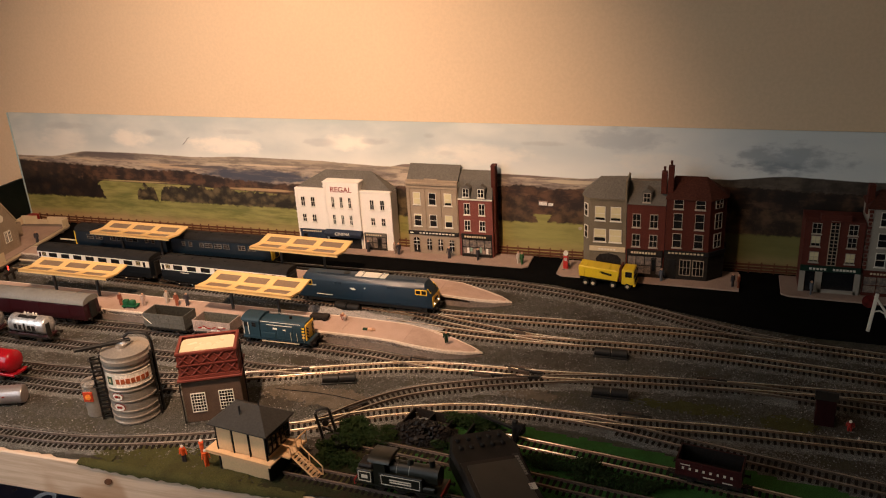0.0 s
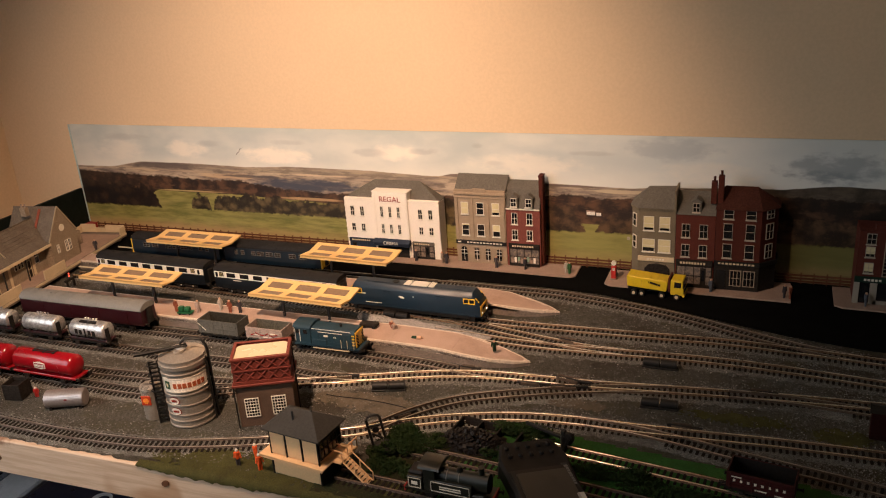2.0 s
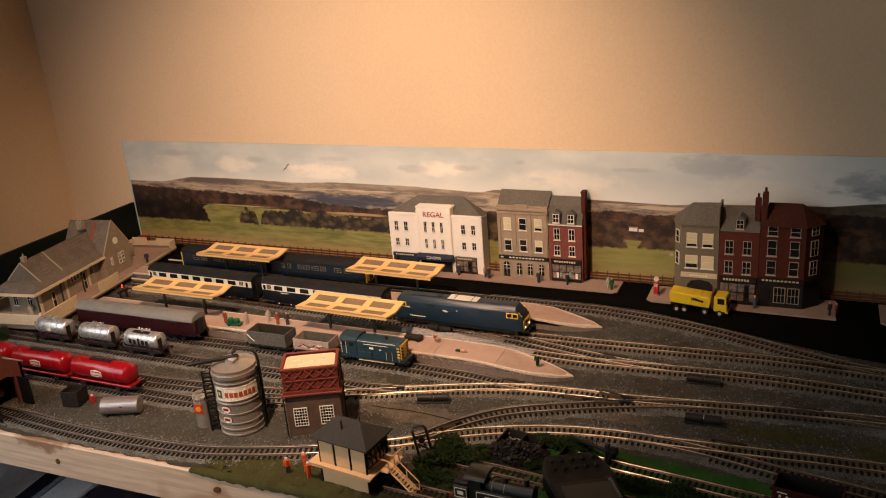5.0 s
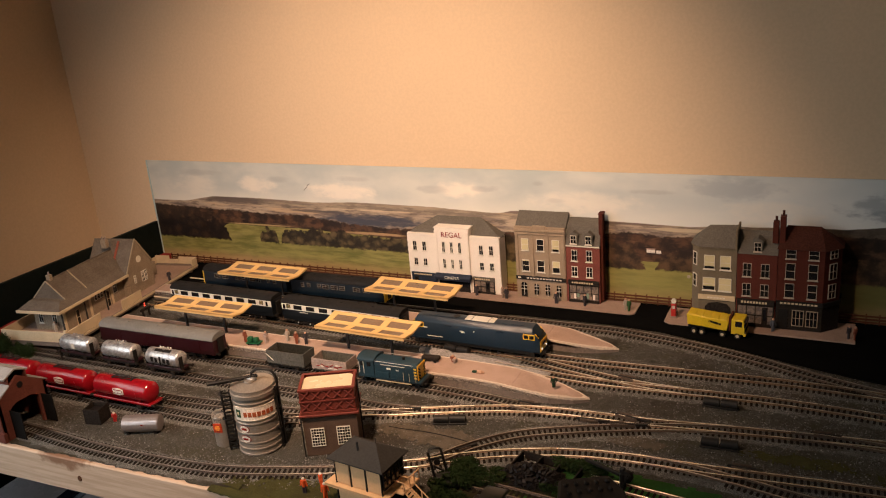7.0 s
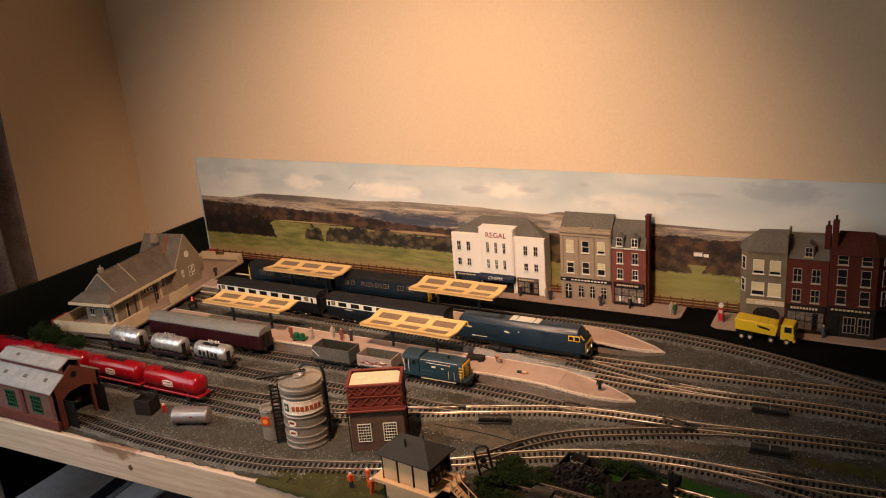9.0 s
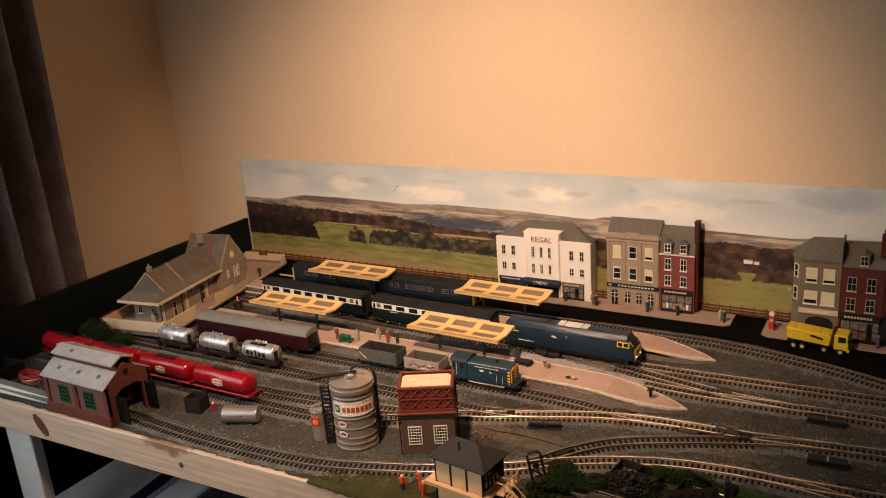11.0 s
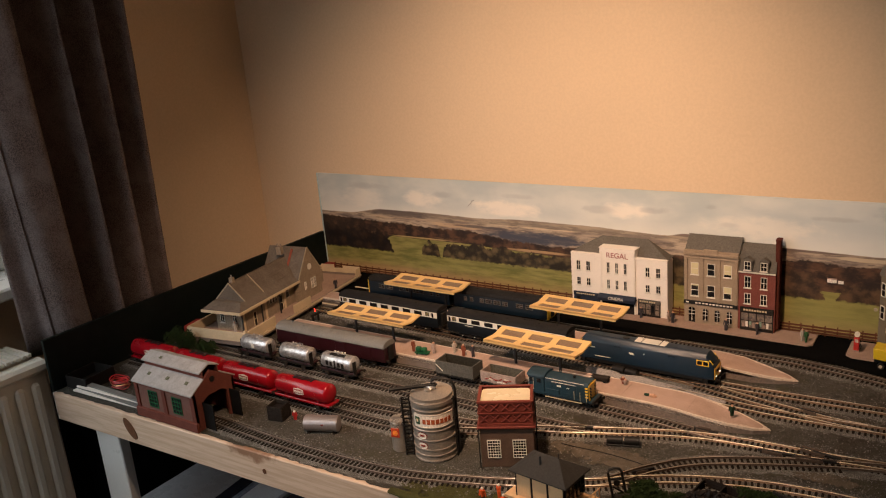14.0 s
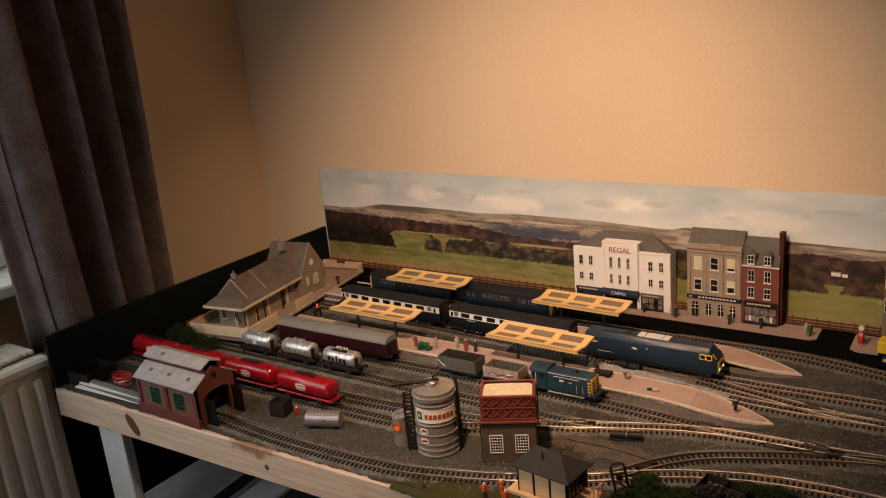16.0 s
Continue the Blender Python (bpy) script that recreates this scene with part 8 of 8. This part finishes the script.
# ---- figures: plain shapes ----
def figure(x, y, z, body_m, label, lying=False, h=0.0235, turn=0, legs_m=None, hat=False):
    bm = bmesh.new()
    add_tube(bm, (-0.0014, 0, h * 0.22), 0.0013, h * 0.44, "z", 8, 0.0016)
    add_tube(bm, (0.0014, 0, h * 0.22), 0.0013, h * 0.44, "z", 8, 0.0016)
    add_tube(bm, (0, 0, h * 0.62), 0.0024, h * 0.40, "z", 10, 0.0031)
    add_box(bm, (-0.0038, 0.0006, h * 0.62), (0.0014, 0.0018, h * 0.34), 0, 0, 8)
    add_box(bm, (0.0038, -0.0006, h * 0.62), (0.0014, 0.0018, h * 0.34), 0, 0, -8)
    bmesh.ops.create_uvsphere(bm, u_segments=10, v_segments=7, radius=0.0020, matrix=pose(0, 0, h * 0.91))
    for f in bm.faces:
        c = f.calc_center_median().z
        f.material_index = 2 if c > h * 0.835 else (1 if c < h * 0.44 else 0)
    ob = part("figurine", bm, body_m, None)
    ob.data.materials.append(legs_m or body_m)
    ob.data.materials.append(FRAME_W if hat else SKIN)
    smooth(ob, 50)
    ob.matrix_world = pose(x, y, z + (0.002 if lying else 0), 90 if lying else 0, 0, turn)
    return tagged(ob, label, "figurine")


PUMP_RED = paint("pump_red", (0.42, 0.025, 0.02), 0.45)
DARK_CLOTH = paint("dark_clothes", (0.05, 0.045, 0.05), 0.8)
PALE_CLOTH = paint("pale_clothes", (0.45, 0.40, 0.34), 0.8)
BLUE_CLOTH = paint("blue_grey_clothes", (0.10, 0.11, 0.13), 0.8)
RUST_CLOTH = paint("rust_clothes", (0.22, 0.07, 0.04), 0.8)
DARK_GREEN = paint("bottle_green_clothes", (0.018, 0.040, 0.022), 0.8)
GREEN_CLOTH = paint("green_clothes", (0.05, 0.13, 0.05), 0.8)
for x, y, t, lm in ((0.891, 0.088, 20, DARK_CLOTH), (0.906, 0.104, -30, ORANGE), (0.923, 0.087, 50, ORANGE)):
    figure(x, y, 0.0012, ORANGE, "tiny painted worker figurine in orange with white helmet", turn=t, legs_m=lm, hat=True)
figure(0.499, 0.152, 0.0, PUMP_RED, "tiny painted worker figurine in red crouching by the drum", h=0.016, turn=20, hat=True)
figure(1.114, 0.416, 0.0165, DARK_GREEN, "tiny painted seated figurine in dark green", h=0.018, turn=40)
figure(0.980, 0.4225, 0.0187, SKIN, "tiny painted figurine in pink and green fallen over on the platform", True, h=0.0195, turn=92, legs_m=DARK_GREEN)
figure(0.936, 0.447, 0.0187, RUST_CLOTH, "tiny painted crouching figurine on the platform", h=0.012)
figure(0.941, 0.444, 0.0187, WPINK, "tiny painted crouching figurine on the platform", h=0.010, turn=40)
for x, y, z, m in ((1.065, 0.752, 0.0053, DARK_CLOTH), (1.0105, 0.750, 0.0053, DARK_CLOTH), (0.902, 0.752, 0.0053, WPINK), (0.911, 0.750, 0.0053, DARK_CLOTH), (0.848, 0.752, 0.0053, DARK_CLOTH), (1.148, 0.748, 0.0053, GREEN_CLOTH), (1.141, 0.751, 0.0053, PALE_CLOTH),
                   (1.392, 0.722, 0.0053, BLUE_CLOTH), (1.505, 0.722, 0.0053, DARK_CLOTH), (1.514, 0.7205, 0.0053, RUST_CLOTH), (1.622, 0.716, 0.0053, BLUE_CLOTH), (0.545, 0.418, 0.0187, RUST_CLOTH), (0.586, 0.424, 0.0187, WPINK), (0.619, 0.442, 0.0187, PALE_CLOTH), (0.641, 0.437, 0.0187, RUST_CLOTH), (0.659, 0.440, 0.0187, DARK_CLOTH),
                   (0.147, 0.352, 0.0190, PALE_CLOTH), (0.130, 0.50, 0.0190, DARK_CLOTH), (0.165, 0.640, 0.0190, DARK_CLOTH)):
    figure(x, y, z, m, "tiny painted passenger figurine standing", turn=(x * 997) % 90)

tr = thing("luggage_trolley", "green luggage trolley with parcels on the platform", "trolley", (0.567, 0.4145, 0.0187), 10)
box("bed", (0, 0, 0.004), (0.026, 0.012, 0.002), GREEN, tr)
for dx in (-0.009, 0.009):
    for dy in (-0.005, 0.005):
        tube("wheel", (dx, dy, 0.002), 0.002, 0.001, BLACK, tr, "y", 10)
for dx, s in ((-0.007, 0.009), (0.004, 0.008)):
    box("parcel", (dx, 0, 0.005 + s / 2), (0.010, 0.009, s), GREEN, tr, 0.0018)
cr = thing("goods_cart", "dark barrow on the platform", "cart", (0.899, 0.4420, 0.0187), 4)
box("bed", (0, 0, 0.0055), (0.030, 0.012, 0.006), DIRTY, cr, 0.0012)
for dx in (-0.009, 0.009):
    tube("wheel", (dx, -0.006, 0.003), 0.003, 0.0012, BLACK, cr, "y", 10)


# ---- road vehicles and street things ----
def lorry(x, y, turn):
    th = thing("tipper_lorry", "bright yellow tipper lorry with white wheel hubs", "lorry", (x, y, 0.0023), turn)
    prism("tipper_body", [(-0.045, 0.0165), (0.019, 0.0125), (0.022, 0.028), (0.020, 0.030), (-0.046, 0.0345)], -0.0155, 0.0155, LORRY, th, 0.0006, axis="y")
    for i in range(5):
        box("load_cover", (-0.0385 + 0.0125 * i, 0, 0.0337 - 0.00085 * i), (0.0118, 0.027, 0.0020), LORRY, th, 0.0006, lean=3.9)
    for dx in (-0.036, -0.022, -0.008, 0.006):
        for t in (-1, 1):
            box("body_rib", (dx, t * 0.0158, 0.0235), (0.0014, 0.0010, 0.014), LORRY, th)
    for t in (-1, 1):
        box("side_mark", (0.000, t * 0.0160, 0.0250), (0.020, 0.0006, 0.0035), DIRTY, th, lean=12)
    prism("cab", [(0.026, 0.008), (0.047, 0.008), (0.0475, 0.020), (0.0455, 0.034), (0.026, 0.034)], -0.0150, 0.0150, LORRY, th, 0.0010, axis="y")
    box("windscreen", (0.0463, 0, 0.0265), (0.0016, 0.025, 0.0105), GLASS_D, th, 0.0003, lean=-8)
    for t in (-1, 1):
        box("side_window", (0.0375, t * 0.0150, 0.0265), (0.011, 0.0010, 0.0095), GLASS_D, th, 0.0003)
        box("mirror", (0.0470, t * 0.0172, 0.0255), (0.0015, 0.002, 0.006), BLACK, th)
        tube("headlight", (0.0476, t * 0.0105, 0.0115), 0.0018, 0.0008, FRAME_W, th, "x", 10)
    box("grille", (0.0476, 0, 0.0150), (0.0010, 0.018, 0.0055), DIRTY, th)
    box("bumper", (0.0470, 0, 0.0080), (0.004, 0.031, 0.004), LORRY, th, 0.0005)
    box("headboard", (0.0235, 0, 0.0250), (0.003, 0.028, 0.024), DARKBRICK, th)
    box("chassis", (0, 0, 0.0095), (0.092, 0.010, 0.005), BLACK, th)
    for dx in (-0.034, -0.021, 0.012, 0.036):
        for t in (-1, 1):
            w = tube("wheel", (dx, t * 0.0130, 0.0052), 0.0052, 0.0050, BLACK, th, "y", 20, label="black tyre")
            tube("hub", (dx, t * 0.0156, 0.0052), 0.0027, 0.0010, BUFF, w, "y", 14)
    return th


lorry(1.306, 0.700, -4)
kb = thing("petrol_pump", "small red petrol pump with a white globe on the pavement", "pump", (1.228, 0.742, 0.0053), 0)
box("plinth", (0, 0, 0.0012), (0.011, 0.011, 0.0024), PAVE, kb, 0.0004)
box("body", (0, 0, 0.0125), (0.0085, 0.0080, 0.025), PUMP_RED, kb, 0.0010)
tube("globe", (0, 0, 0.0300), 0.0042, 0.0050, FRAME_W, kb, "y", 16, label="round white lamp globe")
pipe("hose", [(0.0045, -0.002, 0.018), (0.0075, -0.003, 0.010), (0.006, -0.003, 0.005), (0.0045, -0.002, 0.013)], 0.0006, BLACK, kb)
for s in (-1, 1):
    box("dial", (0, s * 0.0041, 0.0195), (0.0055, 0.0006, 0.0055), PALE_CLOTH, kb)
pl = thing("red_kiosk", "red box standing at the end of the fence", "kiosk", (0.022, 0.781, 0), 0)
box("body", (0, 0, 0.010), (0.022, 0.014, 0.020), SIGN_RED, pl, 0.001)
box("lid", (0, 0, 0.0208), (0.024, 0.016, 0.002), SIGN_RED, pl, 0.0006)
rv = thing("parked_van", "dark red van half hidden beside the station", "van", (0.056, 0.365, 0.0), 10)
box("body", (-0.022, -0.020, 0.016), (0.030, 0.045, 0.024), SIGN_RED, rv, 0.003)

sg = thing("crossing_post", "white leaning post with strut and red disc beside the road", "post", (1.692, 0.607, 0.0023), 0)
box("post", (0.0015, 0, 0.030), (0.0045, 0.0035, 0.060), FRAME_W, sg, 0.0004, lean=5)
box("strut", (0.0130, 0, 0.040), (0.0032, 0.0030, 0.040), FRAME_W, sg, 0.0004, lean=-35)
pipe("brace", [(0.004, 0, 0.032), (0.010, 0, 0.034), (0.017, 0, 0.030), (0.022, 0, 0.020)], 0.0013, FRAME_W, sg)
tube("disc", (-0.004, 0.003, 0.046), 0.010, 0.001, DISC_RED, sg, "y", 20, label="dark red round disc")

hut = thing("lineside_hut", "small dark red hut between the tracks", "hut", (1.612, 0.352, 0), -5)
box("body", (0, 0, 0.018), (0.022, 0.020, 0.036), HUT_RED, hut, 0.0005)
prism("roof", [(-0.012, 0.036), (0.012, 0.036), (0, 0.041)], -0.013, 0.013, BLACK, hut, axis="x")
lw = thing("small_lamp", "tiny pale lineside lamp on the ballast", "lamp", (1.646, 0.316, 0), 0)
tube("base", (0, 0, 0.002), 0.002, 0.004, DIRTY, lw)
tube("globe", (0, 0, 0.0055), 0.0016, 0.003, FRAME_W, lw, "z", 10, 0.001)

for px, py, tn in ((1.345, 0.4555, 0), (1.358, 0.350, 2), (0.995, 0.302, 18), (0.911, 0.5165, -7)):
    pm = thing("point_motor", "black point motor box beside the track", "point motor", (px, py, 0), tn, group="point motors")
    tube("coil", (-0.0118, 0, 0.0064), 0.0062, 0.0215, BLACK, pm, "x", 14)
    tube("coil", (0.0118, 0, 0.0064), 0.0062, 0.0215, BLACK, pm, "x", 14)
    box("base", (0, 0, 0.0012), (0.049, 0.0125, 0.0024), BLACK, pm, 0.0004)
    box("link", (0, 0.009, 0.0016), (0.002, 0.014, 0.0012), STEEL, pm)


# ---- plants, coal and yard clutter ----
def bush(name, x, y, rx, ry, h, count, seed, label, material=LEAF):
    rng = random.Random(seed)
    th = thing(name, label, "plant", (x, y, 0))
    lobes = [(rng.uniform(-0.7, 0.7) * rx, rng.uniform(-0.7, 0.7) * ry, rng.uniform(0.3, 0.75) * h, rng.uniform(0.25, 0.5)) for _ in range(9)]
    lobes += [(rng.uniform(-1.1, 1.1) * rx, rng.uniform(-1.1, 1.1) * ry, 0.12 * h, rng.uniform(0.2, 0.4)) for _ in range(5)]
    verts, faces = [], []
    for _ in range(int(count * 2.6)):
        lx, ly, lz, k = lobes[rng.randrange(14)]
        d = Vector((rng.gauss(0, 1), rng.gauss(0, 1), rng.gauss(0, 1))).normalized() * rng.uniform(0.55, 1.05)
        p = Vector((lx + d.x * rx * k, ly + d.y * ry * k, max(0.001, lz + d.z * h * 0.42)))
        a = Vector((rng.gauss(0, 1), rng.gauss(0, 1), rng.gauss(0, 1))).normalized()
        b = a.orthogonal().normalized()
        s = rng.uniform(0.0006, 0.0017)
        n0 = len(verts)
        verts += [p + a * s, p + b * s * 0.6, p - a * s, p - b * s * 0.6]
        faces.append((n0, n0 + 1, n0 + 2, n0 + 3))
    mesh_part("leaves", verts, faces, material, th)
    for lx, ly, lz, k in lobes[:5]:
        pipe("stem", [(lx * 0.3, ly * 0.3, 0), (lx * 0.8, ly * 0.8, lz)], 0.0008, DIRTY, th, 5)
    return th


bush("bush", 1.088, 0.190, 0.040, 0.018, 0.019, 3600, 1, "dark green scrubby bush behind the tank engine")
bush("bush", 1.064, 0.160, 0.028, 0.020, 0.020, 2600, 2, "dark green scrubby bush behind the tank engine")
bush("bush", 1.205, 0.243, 0.050, 0.014, 0.014, 2400, 3, "low dark green undergrowth beside the track")
bush("bush", 1.330, 0.186, 0.045, 0.013, 0.014, 2400, 4, "low dark green undergrowth beside the track")
bush("bush", 1.400, 0.168, 0.050, 0.012, 0.012, 2200, 5, "low dark green undergrowth beside the track")
bush("bush", 0.070, 0.275, 0.036, 0.030, 0.040, 3000, 6, "dark green bushes at the end of the sidings")
bush("bush", 0.130, 0.290, 0.030, 0.014, 0.022, 1600, 7, "dark green bushes at the end of the sidings")
bush("bush", 1.075, 0.135, 0.030, 0.014, 0.013, 1500, 9, "low dark green undergrowth beside the track")
bush("bush", 1.200, 0.190, 0.030, 0.012, 0.013, 1500, 10, "low dark green undergrowth beside the track")
bush("bush", 1.128, 0.130, 0.050, 0.010, 0.012, 1600, 8, "low dark green undergrowth beside the track")


wire = thing("loose_wire", "thin dark wire lying across the ballast", "wire")
pipe("wire", [(0.915, 0.266, 0.0008), (0.935, 0.265, 0.0012), (0.972, 0.268, 0.0010), (1.005, 0.2665, 0.0013), (1.035, 0.263, 0.0010), (1.052, 0.258, 0.0008)], 0.0006, BLACK, wire)


def heap(x, y, rx, ry, h, count, seed, label):
    rng = random.Random(seed)
    bm = bmesh.new()
    for _ in range(count):
        a, q = rng.uniform(0, 6.283), math.sqrt(rng.random())
        s = rng.uniform(0.0016, 0.0058)
        add_box(bm, (x + rx * q * math.cos(a), y + ry * q * math.sin(a), max(0.0008, h * (1 - q * q) * rng.uniform(0.5, 1))), (s, s * rng.uniform(0.6, 1), s * 0.8), rng.uniform(0, 90), rng.uniform(0, 90), rng.uniform(0, 90))
    ob = part("coal_heap", bm, COAL, None)
    return tagged(ob, label, "coal", kind="stuff")


figure(1.639, 0.339, 0.0, SIGN_RED, "tiny painted figurine in red beside the hut", h=0.014, hat=True)
heap(1.152, 0.208, 0.046, 0.024, 0.019, 900, 3, "heap of glossy black model coal")
cs = thing("coal_staithe", "dark timber coal bays around the heap", "staithe", (1.165, 0.222, 0), -8)
for dx in (-0.042, -0.014, 0.014, 0.042):
    box("divider", (dx, 0, 0.006), (0.002, 0.042, 0.012), DIRTY, cs, 0.0004)
box("back_wall", (0, 0.021, 0.006), (0.086, 0.002, 0.012), DIRTY, cs, 0.0004)

hoist = thing("coaling_hoist", "black iron coaling hoist frame beside the curve", "hoist", (1.045, 0.170, 0), 25)
hoist.matrix_world = pose(1.045, 0.170, 0.0, 0, -9, 25)
for dx in (-0.0085, 0.0085):
    box("leg", (dx, 0, 0.022), (0.0032, 0.0036, 0.044), BLACK, hoist, 0.0004)
pipe("head", [(-0.0085, 0, 0.043), (-0.0066, 0, 0.0470), (0.0, 0, 0.0488), (0.0066, 0, 0.0470), (0.0085, 0, 0.043)], 0.0018, BLACK, hoist)
box("cross_bar", (0, 0, 0.0335), (0.015, 0.0026, 0.0026), BLACK, hoist, 0.0004)
tube("pulley", (0.0, -0.002, 0.0290), 0.0042, 0.0020, BLACK, hoist, "y", 14)
box("base", (0.006, -0.008, 0.004), (0.030, 0.026, 0.008), BLACK, hoist, 0.001)
box("winch", (0.004, -0.010, 0.011), (0.018, 0.010, 0.008), BLACK, hoist, 0.001)
box("brace", (0, 0, 0.018), (0.015, 0.002, 0.002), BLACK, hoist, lean=40)
lc = thing("loading_crane", "black yard crane with a horizontal jib", "crane", (1.262, 0.226, 0), 165)
tube("column", (0, 0, 0.010), 0.004, 0.020, BLACK, lc, "z", 12)
box("jib", (0.024, 0, 0.019), (0.056, 0.0034, 0.0042), BLACK, lc, 0.0004, lean=-6)
tube("counterweight", (-0.006, 0, 0.018), 0.0075, 0.005, BLACK, lc, "y", 14)
pipe("stay", [(0.0, 0, 0.028), (0.048, 0, 0.022)], 0.0006, BLACK, lc)
box("cap", (0, 0, 0.024), (0.006, 0.006, 0.008), BLACK, lc, 0.001)
for t in (-1, 1):
    box("frame_leg", (-0.005, t * 0.006, 0.011), (0.0028, 0.0028, 0.025), BLACK, lc, 0.0004, lean=-24)


def handset(x, y, turn):
    """Hand controller lying propped on the grass."""
    th = thing("handheld_controller", "black handheld train controller with screen and button rows", "controller", (x, y, 0.030), turn)
    L, Wd = 0.180, 0.073
    prism("case", [(-Wd / 2 + 0.006, 0.0), (Wd / 2 - 0.006, 0.0), (Wd / 2 + 0.004, -0.03), (Wd / 2 - 0.004, -L), (-Wd / 2 + 0.004, -L), (-Wd / 2 - 0.004, -0.03)], -0.022, 0.0, CONTROL, th, 0.003, axis="z")
    box("bezel", (0.0, -0.092, 0.0008), (0.070, 0.080, 0.002), BLACK, th, 0.001)
    box("screen", (0.0, -0.092, 0.0020), (0.058, 0.066, 0.0012), SCREEN, th, 0.0004, "dull grey screen")
    for r in range(2):
        for c in range(5):
            box("button", (-0.026 + 0.0125 * c, -0.014 - 0.014 * r, 0.0016), (0.0050, 0.0060, 0.0036), CONTROL, th, 0.0012)
    b = box("name_strip", (Wd / 2 - 0.0065, -0.080, 0.0012), (0.0065, 0.060, 0.0010), ROOF_G, th)
    boxes("lettering", [((Wd / 2 - 0.0065, -0.056 - 0.0042 * i, 0.0020), (0.0042, 0.0028, 0.0005)) for i in range(8)], ROOF_L, b)
    box("label", (Wd / 2 - 0.0065, -0.106, 0.0020), (0.008, 0.010, 0.0012), FRAME_W, th)
    pipe("cable", [(0, 0.0, -0.010), (0.004, 0.014, -0.016), (0.016, 0.022, -0.027), (0.05, 0.028, -0.0285)], 0.0016, BLACK, th)
    return th


handset(1.224, 0.190, 34).matrix_world = pose(1.224, 0.190, 0.031, 5, 4, 34)

sp = thing("plastic_strips", "stack of white plastic strips on the board corner", "strips", (0.130, 0.064, 0), 1)
for i in range(4):
    box("strip", (0.003 * i - 0.004, 0.002 * i, 0.0024 + 0.0034 * i), (0.178, 0.014 - 0.001 * i, 0.0030), (RENDERED, ROOF_L)[i % 2], sp, 0.0004, turn=(-1) ** i * 1.5)
cw = thing("wire_coil", "coil of thin red electrical wire", "wire", (0.106, 0.106, 0), 0)
rng = random.Random(9)
for k in range(7):
    r0, z0 = 0.016 + rng.uniform(-0.003, 0.003), 0.003 + 0.0022 * k
    pipe("turn", [(r0 * 1.3 * math.cos(a) + rng.uniform(-0.001, 0.001), r0 * 0.8 * math.sin(a), z0 + 0.0012 * math.sin(3 * a + k)) for a in [6.4 * i / 22 for i in range(23)]], 0.0009, COPPER if k != 3 else paint("copper_wire", (0.6, 0.30, 0.15), 0.3, 0.9), cw, 5)
bx = thing("black_tray", "open black plastic tray at the board end", "tray", (0.036, 0.093, 0), 4)
box("base", (0, 0, 0.003), (0.056, 0.062, 0.004), BLACK, bx, 0.001)
for s in (-1, 1):
    box("side", (0, s * 0.031, 0.013), (0.056, 0.002, 0.024), BLACK, bx, 0.0004)
    box("side", (s * 0.028, 0, 0.013), (0.002, 0.062, 0.024), BLACK, bx, 0.0004)
